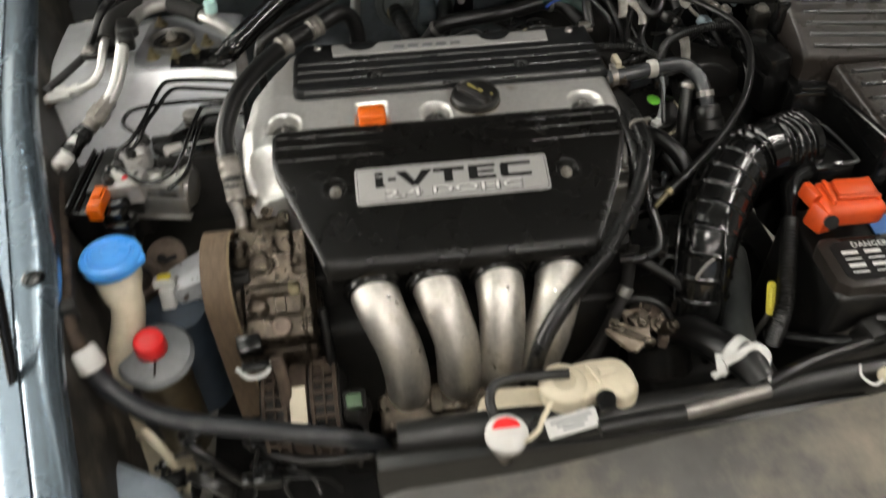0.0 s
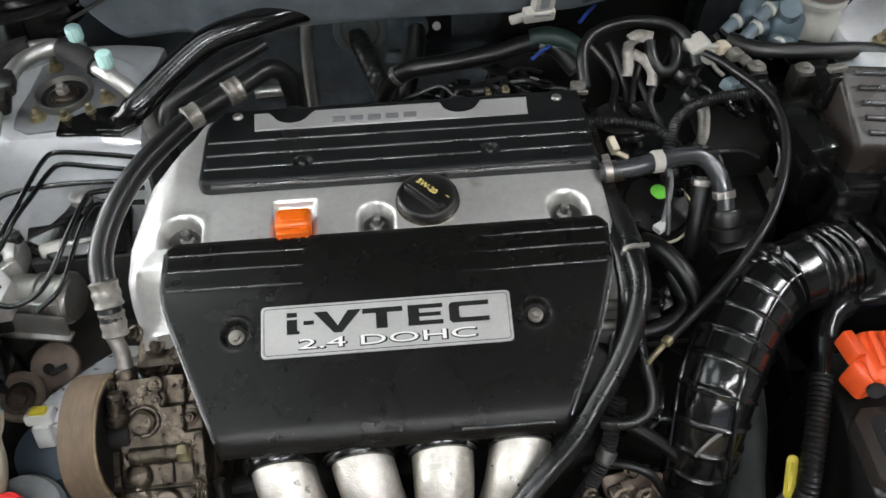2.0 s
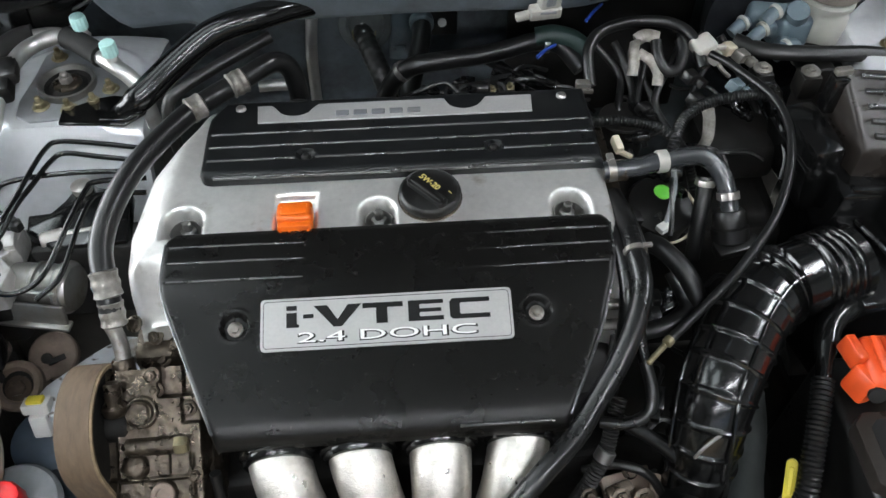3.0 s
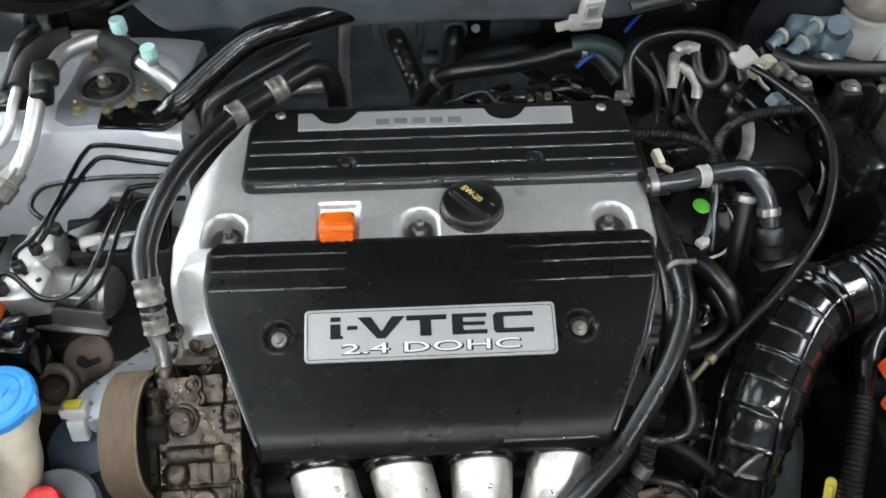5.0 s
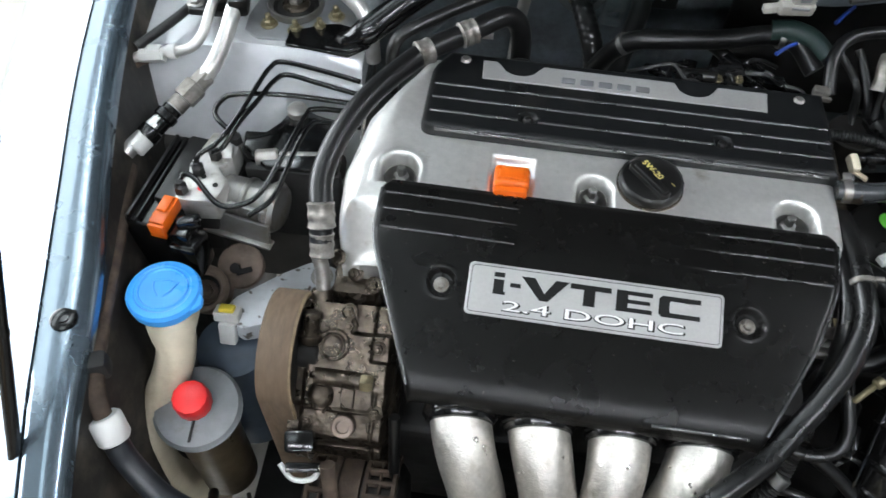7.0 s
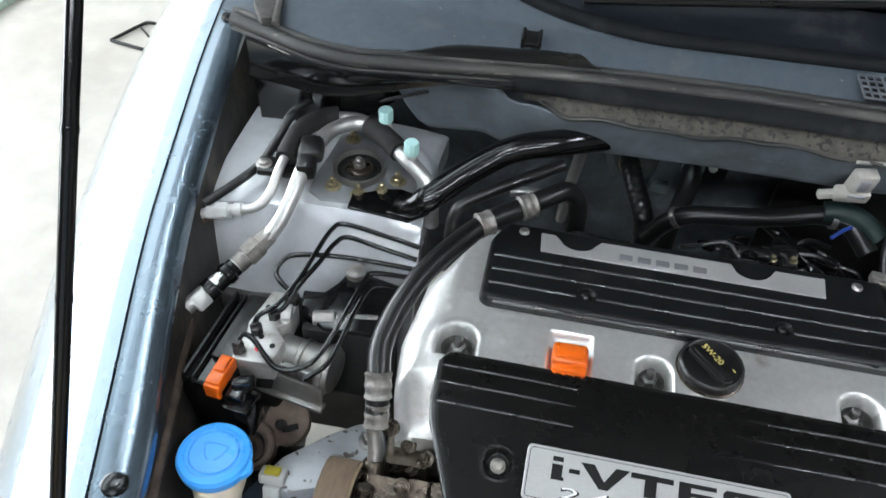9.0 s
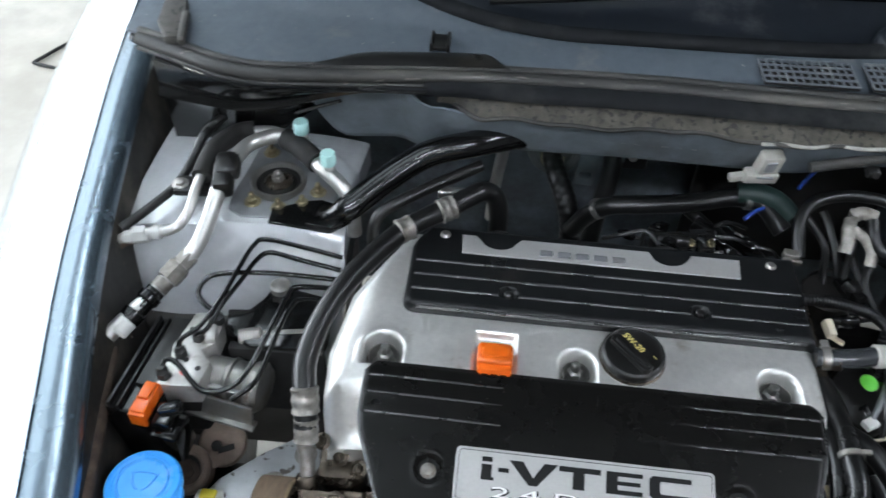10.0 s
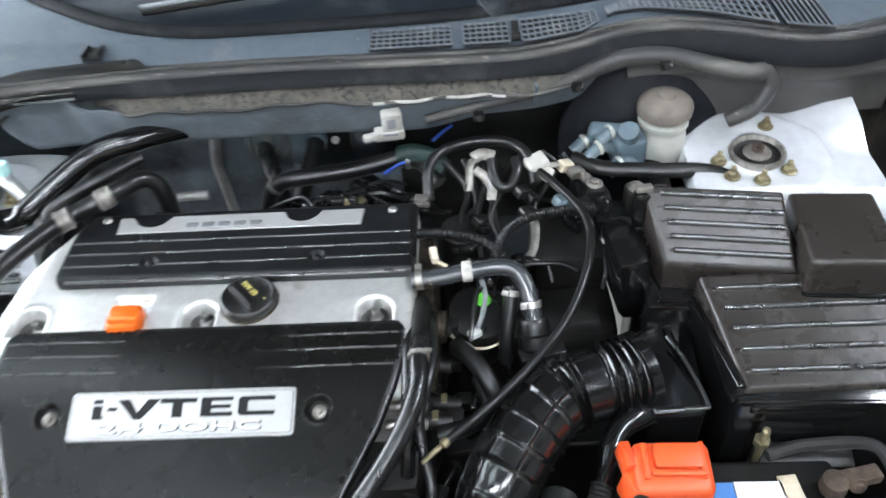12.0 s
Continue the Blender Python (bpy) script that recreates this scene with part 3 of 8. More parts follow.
strut_tower(-1, 0.541, 0.033, 0.891, 0.728, ((-0.564, 0.092), (-0.488, 0.022), (-0.503, -0.003), (-0.531, -0.012), (-0.566, -0.004)), 1.0)
strut_tower(1, 0.538, 0.011, 0.907, 0.692, ((0.567, 0.070), (0.567, -0.029), (0.528, -0.046), (0.493, -0.034), (0.484, -0.001)), 1.06)

GLASS_Y = [(-0.90, 0.44), (-0.70, 0.36), (-0.543, 0.284), (-0.434, 0.218), (-0.319, 0.162), (-0.213, 0.142), (0.0, 0.141), (0.14, 0.143), (0.30, 0.166), (0.50, 0.2175), (0.74, 0.316), (0.90, 0.40)]
CREASE_Y = [(-0.90, 0.36), (-0.728, 0.265), (-0.656, 0.228), (-0.499, 0.178), (-0.284, 0.154), (-0.10, 0.156), (0.0, 0.17), (0.9, 0.45)]
SEAL_Y = [(-0.80, 0.15), (-0.70, 0.115), (-0.65, 0.092), (-0.58, 0.060), (-0.45, 0.072), (-0.29, 0.087), (-0.1, 0.089), (0.085, 0.080), (0.244, 0.077), (0.32, 0.105), (0.395, 0.138), (0.485, 0.123), (0.60, 0.073), (0.68, 0.08), (0.80, 0.14)]


def seal_y(x):
    return soft_at(SEAL_Y, x, 0.04)


def glass_y(x):
    return soft_at(GLASS_Y, x, 0.04)


def crease_y(x):
    return soft_at(CREASE_Y, x, 0.04)


def ledge_z(x):
    """Height of the ledge's lower edge; it overhangs the deep well behind the engine."""
    return 1.020 - 0.095 * smooth01((x + 0.54) / 0.08) + 0.018 * smooth01((x + 0.38) / 0.08) + 0.022 * smooth01((x - 0.08) / 0.12) + 0.045 * smooth01((x - 0.30) / 0.06)


def firewall(u, v):
    x, z = -0.71 + 1.46 * u, 0.45 + 0.57 * v
    ribs = 0.010 * smooth01(abs(math.sin(11 * x + 0.6)) * 3 - 2.0) + 0.006 * math.sin(7 * x + 9 * z)
    return Vector((x, 0.266 + ribs, z))


def ledge(u, v):
    """The scuttle's front face, overhanging the bulkhead, with its lower edge folded back."""
    x = -0.54 + 1.27 * u
    mid = smooth01((x + 0.40) / 0.05) * smooth01((0.42 - x) / 0.05)
    top, low = 1.030 - 0.027 * mid, ledge_z(x)
    ys = seal_y(x)
    y0 = ys + 0.004 - (0.016 + 0.018 * smooth01((x + 0.34) / 0.05)) * mid
    y1 = y0 + 0.020 * mid + 0.03 * (1 - mid)
    f = min(1.0, v / 0.7)
    k = max(0.0, (v - 0.7) / 0.3)
    return Vector((x, y0 + (y1 - y0) * f + 0.05 * k, top + (low - top) * f - 0.006 * math.sin(math.pi * k)))


part("firewall", shell(firewall, 110, 24, 0.003), M["firewall"], body, "dirty blue-grey painted bulkhead panel behind the engine", 60)
scuttle = part("scuttle_ledge", shell(ledge, 100, 20, 0.003), M["ledge"], body, "blue-grey scuttle edge above the bulkhead", 60)
for k, w_ in enumerate((0.006, 0.010, 0.008, 0.012, 0.006, 0.014, 0.009, 0.012)):
    q_ = ledge((-0.150 + 0.0175 * k + 0.54) / 1.27, 0.36)
    part("print_bar", box((w_, 0.0015, 0.0045), q_ + Vector((0, -0.0012, 0)), (-18, 0, 0), bevel=0), M["badge"], scuttle, "pale stamped print")
# added black sheet that darkens the well behind the engine like shade
part("bulkhead_shade_panel", box((0.29, 0.010, 0.30), (0.185, 0.246, 0.77), bevel=0.004), M["matte"], body, "black panel added for the shade on the bulkhead")


def shelf(u, v):
    x = -0.345 + 0.715 * u
    ys = seal_y(x)
    w = 0.1 + 0.9 * smooth01((x + 0.335) / 0.05) * smooth01((0.36 - x) / 0.05)
    y0 = ys - 0.036 * w - 0.004 * w * math.sin(31 * x)
    y = y0 + (ys - y0) * v
    return Vector((x, y, 1.003 + 0.022 * v + 0.006 * math.sin(math.pi * v)))


cowl = thing("cowl", (0, 0.12, 1.0), "grey plastic scuttle panel below the windscreen with a rubber seal", "cowl")
part("insulation_strip", shell(shelf, 90, 6, 0.006), M["insulation"], cowl, "dusty speckled foam strip", 60)
part("insulation_lip", tube([shelf(u, 0.0) + Vector((0, -0.002, 0.001 + 0.0015 * math.sin(60 * u))) for u in np.linspace(0.03, 0.97, 60)], 0.0028, 6, 2), M["seal"], cowl, "grimy rubber lip of the foam strip", 60)
part("torn_edge", tube([shelf(u, 0.0) + Vector((0, -0.004 - 0.002 * math.sin(75 * u), 0.003)) for u in np.linspace(0.53, 0.77, 24)], 0.0022, 6, 2, squash=0.6), M["dull_white"], cowl, "pale torn edge of the foam", 60)
bead = [Vector((x, seal_y(x), 1.037)) for x in np.linspace(-0.72, 0.72, 49)]
part("seal", join(tube(bead, 0.0085, 10, 2, squash=0.9), tube([p + Vector((0, 0.010, 0.006)) for p in bead], 0.0048, 8, 2), tube([p + Vector((0, -0.006, -0.009)) for p in bead], 0.0035, 8, 2)), M["seal"], cowl, "dusty black rubber bonnet seal", 60)


def cowl_top(u, v):
    x = -0.74 + 1.48 * u
    y0, y1 = seal_y(x) + 0.008, glass_y(x) + 0.012
    y = y0 + (y1 - y0) * v
    z = 1.040 + 0.016 * v + 0.003 * math.sin(math.pi * v) + 0.40 * max(0.0, y - crease_y(x))
    return Vector((x, y, z))


def rise(x):
    """How far the folded back part of the panel lifts its rear edge."""
    return 0.40 * max(0.0, glass_y(x) + 0.012 - crease_y(x))


part("panel", shell(cowl_top, 120, 24, 0.004), M["cowl"], cowl, "matt grey plastic panel", 60)
rub = [Vector((x, glass_y(x) + 0.012, 1.062 + rise(x))) for x in np.linspace(-0.555, 0.72, 50)]
part("windscreen_rubber", tube(rub, 0.0095, 10, 2, squash=0.5), M["channel"], cowl, "black rubber windscreen edge", 60)
# raised clip and moulded hump in front of it
part("clip", join(box((0.020, 0.030, 0.006), (-0.346, 0.133, 1.052), bevel=0.002), box((0.004, 0.03, 0.012), (-0.356, 0.133, 1.053), bevel=0.001), box((0.004, 0.03, 0.012), (-0.336, 0.133, 1.053), bevel=0.001)), M["satin"], cowl, "black plastic clip")
part("hump", shell(lambda u, v: Vector((-0.51 + 0.25 * u, seal_y(-0.51 + 0.25 * u) + 0.006 + 0.030 * v * smooth01(u / 0.35) * smooth01((1 - u) / 0.12), 1.0475 + 0.006 * math.sin(math.pi * v) * math.sin(math.pi * u))), 40, 8, 0.003), M["satin"], cowl, "flat black rubber flap")
part("corner_block", join(prism([(-0.706, 0.200), (-0.676, 0.195), (-0.664, 0.150), (-0.655, 0.105), (-0.676, 0.100), (-0.698, 0.14)], 1.043, 1.056, 0.005), box((0.010, 0.07, 0.010), (-0.660, 0.125, 1.054), (0, 0, 12), bevel=0.004)), M["grit"], cowl, "dusty moulded corner block")


def side_trough(u, v):
    x = -0.690 + 0.335 * u
    low = 0.91 + 0.115 * smooth01((x + 0.60) / 0.20)
    z = 1.032 + (low - 1.032) * v
    y = seal_y(x) - 0.020 + (0.116 - seal_y(x)) * smooth01(v * 1.2) - 0.012 * smooth01(1 - abs(v - 0.38) / 0.1) - 0.004 * math.sin(14 * x)
    return Vector((x, y, z))


def skirt(u, v):
    x = -0.36 + 1.08 * u
    return Vector((x, seal_y(x) - 0.0095 - (0.005 + 0.009 * smooth01((x + 0.34) / 0.10)) * v - 0.003 * math.sin(math.pi * v), 1.036 - (0.014 + 0.014 * smooth01((x - 0.22) / 0.12)) * v))


part("seal_skirt", shell(skirt, 70, 5, 0.003), M["channel"], cowl, "dark rubber skirt under the seal", 60)


def end_panel(u, v):
    x = 0.375 + 0.365 * u
    return Vector((x, seal_y(x) - 0.014 + (0.118 - seal_y(x)) * smooth01(v * 1.3) - 0.010 * smooth01(1 - abs(v - 0.3) / 0.12), 1.020 - 0.115 * v))


part("end_panel", shell(end_panel, 40, 16, 0.003), M["end_grey"], cowl, "grimy brown-grey end panel", 60)
part("side_trough", shell(side_trough, 50, 24, 0.003), M["gloss"], cowl, "glossy black moulded trough end", 60)


def vent(x0, x1, nx, ny, low, high):
    """A moulded lattice over a dark slot, between two lines across the panel."""
    def at(i, j):
        x = x0 + (x1 - x0) * i / nx
        return Vector((x, low(x) + (high(x) - low(x)) * j / ny, 1.0562))
    bits = []
    for i in range(nx + 1):
        bits.append(tube([at(i, 0), at(i, ny / 2), at(i, ny)], 0.0014, 6, 2))
    for j in range(ny + 1):
        bits.append(tube([at(i, j) for i in range(nx + 1)], 0.0015, 6, 1))
    dark = shell(lambda u, v: at(nx * u, ny * v) - Vector((0, 0, 0.0025)), 2 * nx, ny, 0.002)
    g = part("vent_grille", join(*bits), M["vent"], cowl, "moulded lattice of the air intake")
    part("vent_slot", dark, M["matte"], g, "black intake slot")


def vent_low(x):
    return curve_at([(0.03, 0.090), (0.24, 0.087), (0.31, 0.104), (0.36, 0.150), (0.40, 0.156), (0.48, 0.134), (0.56, 0.092), (0.62, 0.072)], x)


def vent_high(x):
    return curve_at([(0.03, 0.136), (0.22, 0.141), (0.34, 0.155), (0.40, 0.190), (0.56, 0.190), (0.62, 0.150)], x)


part("vent_clip", join(box((0.009, 0.040, 0.006), (0.2235, 0.116, 1.0565), (0, 0, -3), bevel=0.0015), box((0.012, 0.010, 0.008), (0.2235, 0.099, 1.0565), bevel=0.002)), M["matte"], cowl, "dark clip between the intake lattices")
vent(0.033, 0.140, 12, 4, vent_low, vent_high)
vent(0.156, 0.215, 7, 4, vent_low, vent_high)
vent(0.232, 0.335, 12, 4, vent_low, vent_high)
vent(0.350, 0.560, 24, 5, vent_low, vent_high)
vent(0.570, 0.625, 8, 1, vent_low, vent_high)


def pane_y(x):
    return max(0.240 + 0.10 * x * x, glass_y(x) + 0.012)


def trough(u, v):
    x = -0.74 + 1.48 * u
    y0, y1 = glass_y(x) + 0.010, pane_y(x) + 0.02
    return Vector((x, y0 + (y1 - y0) * v, 1.058 + rise(x) * (1 - v) + 0.028 * v - 0.010 * math.sin(math.pi * v)))


part("wiper_trough", shell(trough, 60, 10, 0.004), M["trough"], cowl, "dark blue-grey plastic trough under the wipers", 60)


def windscreen(u, v):
    x = -0.74 + 1.48 * u
    d = 1.15 * v
    y0 = pane_y(x)
    return Vector((x * (1 - 0.12 * v), y0 + d * 0.86, 1.084 + d * 0.50 - 0.02 * v * v))


glass = bpy.data.materials.new("windscreen_glass")
glass.use_nodes = True
gb = glass.node_tree.nodes["Principled BSDF"]
gb.inputs["Base Color"].default_value = (0.75, 0.85, 0.82, 1)
gb.inputs["Roughness"].default_value = 0.02
gb.inputs["Transmission Weight"].default_value = 1.0
gb.inputs["IOR"].default_value = 1.5
screen = part("windscreen", shell(windscreen, 30, 16, 0.004), glass, body, "clean windscreen glass reflecting the ceiling", 60)


def frit(u, v):
    p = windscreen(u, 0.014 * v)
    return p + Vector((0, -0.001, 0.003))


part("frit_band", shell(frit, 40, 3, 0.001), M["glass_black"], screen, "black ceramic edge of the glass", 60)
part("dashboard", box((1.36, 0.5, 0.10), (0, 0.72, 1.04), (4, 0, 0), bevel=0.03, seg=3), M["satin"], body, "dark dashboard behind the glass")
part("cabin_back", box((1.4, 0.05, 1.0), (0, 1.45, 1.1), bevel=0.01), M["matte"], body, "dark cabin")


def on_glass(x, d, up=0.012):
    """A point d metres up the windscreen from its foot."""
    return Vector((x, pane_y(x) + d * 0.86, 1.084 + d * 0.50 + up))


def wiper(x0, x1, d0, slope, clip_x, root_x):
    """A wiper lying along the foot of the windscreen, with its arm."""
    def lies(x, up=0.012):
        return on_glass(x, d0 + slope * (x - x0), up)
    w = thing("wiper", on_glass(root_x, -0.02), "black wiper resting on the foot of the windscreen", "wiper", "wipers")
    xs = np.linspace(x0, x1, 12)
    part("blade", tube([lies(x) for x in xs], 0.0045, 8, 2, squash=1.5), M["satin"], w)
    part("blade_rail", tube([lies(x, 0.023) + Vector((0, -0.004, 0)) for x in xs[:-1]], 0.0032, 8, 2), M["grey"], w, "thin grey metal rail")
    part("blade_clip", box((0.030, 0.014, 0.014), lies(clip_x, 0.030), (25, -4, 8), bevel=0.003), M["satin"], w, "blade clip")
    joint, root = lies(clip_x, 0.036), on_glass(root_x, -0.02)
    part("arm", tube([joint, joint.lerp(root, 0.3) + Vector((0, 0.004, 0.006)), joint.lerp(root, 0.75) + Vector((0, 0, 0.010)), root], 0.0075, 8, squash=0.5), M["satin"], w, "flat black arm")
    part("pivot_cap", lathe([(0.019, -0.012), (0.019, 0.010), (0.013, 0.016)], root, (0, -0.5, 0.87), n=20), M["satin"], w, "round pivot cap")


wiper(-0.29, 0.32, -0.050, 0.13, 0.03, 0.46)
wiper(0.36, 0.68, 0.02, 0.06, 0.50, 0.68)
part("round_plug", lathe([(0.023, -0.008), (0.023, 0.003), (0.019, 0.008), (0.014, 0.009), (0.012, 0.006), (0.005, 0.006)], (0.200, 0.176, 1.066), (0, -0.3, 1), 28), M["trough"], cowl, "round dark plug in the trough")

# bonnet, hinged at the scuttle and raised on its stay
HINGE = Vector((0, 0.225, 1.215))
BONNET = radians(BONNET_ANGLE)


def bonnet(u, v):
    d = 1.08 * v
    x = (-0.70 + 1.40 * u) * (1 - 0.12 * v)
    bow = 0.035 * (1 - (2 * u - 1) ** 2) + 0.03 * math.sin(math.pi * v)
    return HINGE + Vector((x, -d * math.cos(BONNET) + bow * math.sin(BONNET), d * math.sin(BONNET) + bow * math.cos(BONNET)))


hood = part("bonnet", shell(bonnet, 16, 14, 0.012), M["paint"], body, "raised silver bonnet", 60)
part("bonnet_frame", shell(lambda u, v: bonnet(0.06 + 0.88 * u, 0.04 + 0.9 * v) + Vector((0, 0.02 * math.sin(BONNET) * (1 if 0.1 < u < 0.9 else 0.3), 0.02 * math.cos(BONNET))) * -1, 24, 20, 0.008), M["pad"], hood, "black insulation pad under the bonnet", 60)
for x in (-0.62, 0.62):
    part("bonnet_hinge", tube([(x, 0.36, 1.03), (x, 0.34, 1.12), (x, 0.27, 1.20), HINGE + Vector((x * 0.99, -0.12 * math.cos(BONNET), 0.12 * math.sin(BONNET) - 0.01))], 0.012, 8, squash=0.5), M["bay_paint"], body)

# radiator cross-member and the dusty panel in front of it
def nose(u, v):
    x = -0.37 + 1.0 * u
    y = soft_at([(-0.3, -0.678), (-0.12, -0.677), (0.03, -0.659), (0.18, -0.649), (0.304, -0.640), (0.6, -0.61)], x, 0.06) - 0.24 * v
    return Vector((x, y, 0.735 + 0.010 * math.sin(6 * v) + 0.012 * math.cos(9 * x) * v - 0.03 * v - 0.06 * smooth01((-0.27 - x) / 0.08)))


part("radiator_panel", shell(nose, 60, 14, 0.006), M["tan"], body, "dusty grey cover panel over the radiator", 60)
part("cross_member", tube([(-0.27, -0.60, 0.715), (-0.15, -0.605, 0.722), (0.0, -0.612, 0.722), (0.35, -0.60, 0.722), (0.60, -0.57, 0.725)], 0.022, 10, squash=0.7), M["satin"], body, "black radiator cross-member")
part("underbody", box((1.16, 1.0, 0.05), (0, -0.30, 0.30), bevel=0.01), M["matte"], body, "dark tray under the engine")
for sx in (-1, 1):
    wl = part("wheel", lathe([(0.05, -0.10), (0.19, -0.105), (0.21, -0.09), (0.30, -0.095), (0.315, -0.07), (0.315, 0.07), (0.30, 0.095), (0.21, 0.09), (0.19, 0.10), (0.05, 0.10)], (sx * 0.80, -0.10, 0.315), (1, 0, 0), 40), M["rubber"], body, "black tyre and wheel under the wing")
    part("axle", cyl((sx * 0.5, -0.10, 0.315), (sx * 0.72, -0.10, 0.315), 0.04), M["deep"], body)
    part("windscreen_pillar", tube([(sx * 0.735, 0.33, 1.07), (sx * 0.715, 0.62, 1.23), (sx * 0.69, 0.95, 1.42), (sx * 0.655, 1.22, 1.56)], 0.032, 10, squash=0.7), M["paint"], body, "silver windscreen pillar", 60)
    part("sill", box((0.12, 1.2, 0.14), (sx * 0.70, 1.0, 0.33), bevel=0.03, seg=3), M["paint"], body)

# stay that holds the bonnet up
STAY_LOW, STAY_HIGH = Vector((-0.664, -0.535, 0.862)), Vector((-0.640, -0.275, 1.302))
way = (STAY_HIGH - STAY_LOW).normalized()
stay = thing("bonnet_stay", STAY_LOW, "thin black rod propping up the bonnet", "rod")
part("rod", tube([STAY_LOW - way * 0.03, STAY_LOW, STAY_LOW.lerp(STAY_HIGH, 0.5), STAY_HIGH, STAY_HIGH + way * 0.46], 0.0062, 12), M["gloss"], stay)
for f in (0.2, 0.55, 0.8, 1.05):
    p = STAY_LOW.lerp(STAY_HIGH, f)
    part("dimple", lathe([(0.0066, -0.003), (0.0068, 0.0), (0.0066, 0.003)], p, way, 12), M["gloss"], stay)

# ---- the engine ----
PIVOT = Vector((-0.155, -0.25, 0))
SLEW = Matrix.Translation(PIVOT) @ Matrix.Rotation(radians(-1.4), 4, "Z") @ Matrix.Translation(-PIVOT)


def slew(bm):
    bmesh.ops.transform(bm, matrix=SLEW, verts=bm.verts)
    return bm


engine = thing("engine", (-0.155, -0.25, 0.325), "four-cylinder petrol engine with black plastic covers and silver cam cover", "engine")

WELLS = [(-0.373, -0.222, 0.021), (-0.170, -0.219, 0.019), (0.034, -0.222, 0.021)]


def cam_left(y):
    return curve_at([(-0.32, -0.418), (-0.28, -0.428), (-0.22, -0.434), (-0.14, -0.424), (-0.07, -0.383), (-0.03, -0.365)], y)


def cam_cover(u, v):
    y = -0.315 + 0.264 * v
    xl = cam_left(y)
    x = xl + (0.080 - xl) * u
    d = min(x - xl, 0.080 - x)
    R = 0.021 if x < -0.2 else 0.010
    z = 0.901
    if d < R:
        z -= R - math.sqrt(max(0, R * R - (R - d) ** 2))
    z -= 0.012 * smooth01((-0.385 - x) / 0.05)
    z -= 0.05 * smooth01((-0.262 - y) / 0.05)
    for wx, wy, wr in WELLS:
        dx, dy = x - wx, y - wy
        r = math.hypot(dx, dy) if dy > 0 else abs(dx)
        if y < -0.243:
            continue
        z -= 0.040 * smooth01((wr + 0.001 - r) / 0.007)
        z += 0.0009 * smooth01(1 - abs(r - wr - 0.004) / 0.006)
    # raised edge pocket for the orange cap
    px, py = abs(x + 0.256) - 0.019, y + 0.190
    if px < 0.004 and py < 0.004:
        z -= 0.010 * smooth01((0.004 - max(px, py)) / 0.005)
    return Vector((x, y, z))


part("cam_cover", slew(sheet(cam_cover, 250, 140, 0.13)), M["alu"], engine, "silver cast aluminium cam cover", 88)
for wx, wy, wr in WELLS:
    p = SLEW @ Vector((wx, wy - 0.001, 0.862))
    # dark disc whose colour supplies the shade at the well's bottom
    part("well_floor", lathe([(wr * 0.80, -0.002), (wr * 0.82, 0.0), (wr * 0.76, 0.0012), (0.004, 0.0012)], p, n=28), M["dirty_alu"], engine, "dark floor of a bolt well, recess shade in its colour")
    def liner(u, v, wx=wx, wy=wy, wr=wr):
        r, a_ = wr - 0.0080 + 0.0042 * v, math.pi * (-0.06 + 1.12 * u)
        return Vector((wx + r * math.cos(a_), wy + r * math.sin(a_), 0.863 + 0.023 * v))
    # liner darker than the cover, for the shade inside the well
    part("well_wall", slew(shell(liner, 24, 4, 0.001)), M["motor"], engine, "darker wall of a bolt well, recess shade in its colour", 60)
    p = SLEW @ Vector((wx, wy + 0.009, 0.868))
    part("cover_bolt", join(lathe([(0.0145, -0.002), (0.0145, 0.002), (0.012, 0.004)], p, n=24), lathe([(0.0088, 0.003), (0.0088, 0.011), (0.0070, 0.0125), (0.0050, 0.013), (0.0054, 0.016), (0.0047, 0.019), (0.0052, 0.022), (0.0036, 0.024)], p, n=6)), M["motor"], engine, "flanged steel bolt")

# black ribbed plate over the ignition coils
RIBS = (-0.106, -0.127, -0.148)


def coil_cover(u, v):
    y = -0.171 + 0.128 * v
    xl, xr = -0.361 + 0.02 * smooth01((y + 0.08) / 0.05), 0.079
    dy = max(0.0, 0.013 - (y + 0.171))
    xl += 0.013 - math.sqrt(max(0.0, 0.013 ** 2 - dy ** 2))
    x = xl + (xr - xl) * u
    d = min(x - xl, xr - x, y + 0.171, -0.043 - y)
    R = 0.009
    z = 0.9165 - 0.004 * smooth01((y + 0.10) / 0.05)
    if d < R:
        z -= R - math.sqrt(max(0, R * R - (R - d) ** 2))
    for bx in (-0.247, -0.040):
        r = math.hypot(x - bx, y + 0.143)
        z -= 0.006 * smooth01((0.0095 - r) / 0.002)
    return Vector((x, y, z))


coil = part("coil_cover", slew(sheet(coil_cover, 140, 130, 0.022)), M["rib"], engine, "glossy black ribbed coil cover", 50)
rnd = random.Random(4)
for ry in RIBS:
    zz = 0.9165 - 0.004 * smooth01((ry + 0.10) / 0.05)
    spans = [(-0.353, 0.072)] if ry != RIBS[2] else [(-0.353, -0.258), (-0.236, -0.051), (-0.029, 0.072)]
    for xa, xb in spans:
        n = max(4, int((xb - xa) / 0.012))
        pts = [(xa + (xb - xa) * i / n, ry + 0.00025 * (rnd.random() - 0.5), zz + 0.0002 * (rnd.random() - 0.5)) for i in range(n + 1)]
        part("rib", slew(tube(pts, 0.0017, 8, 3)), M["bead"], coil, "raised glossy rib", 60)
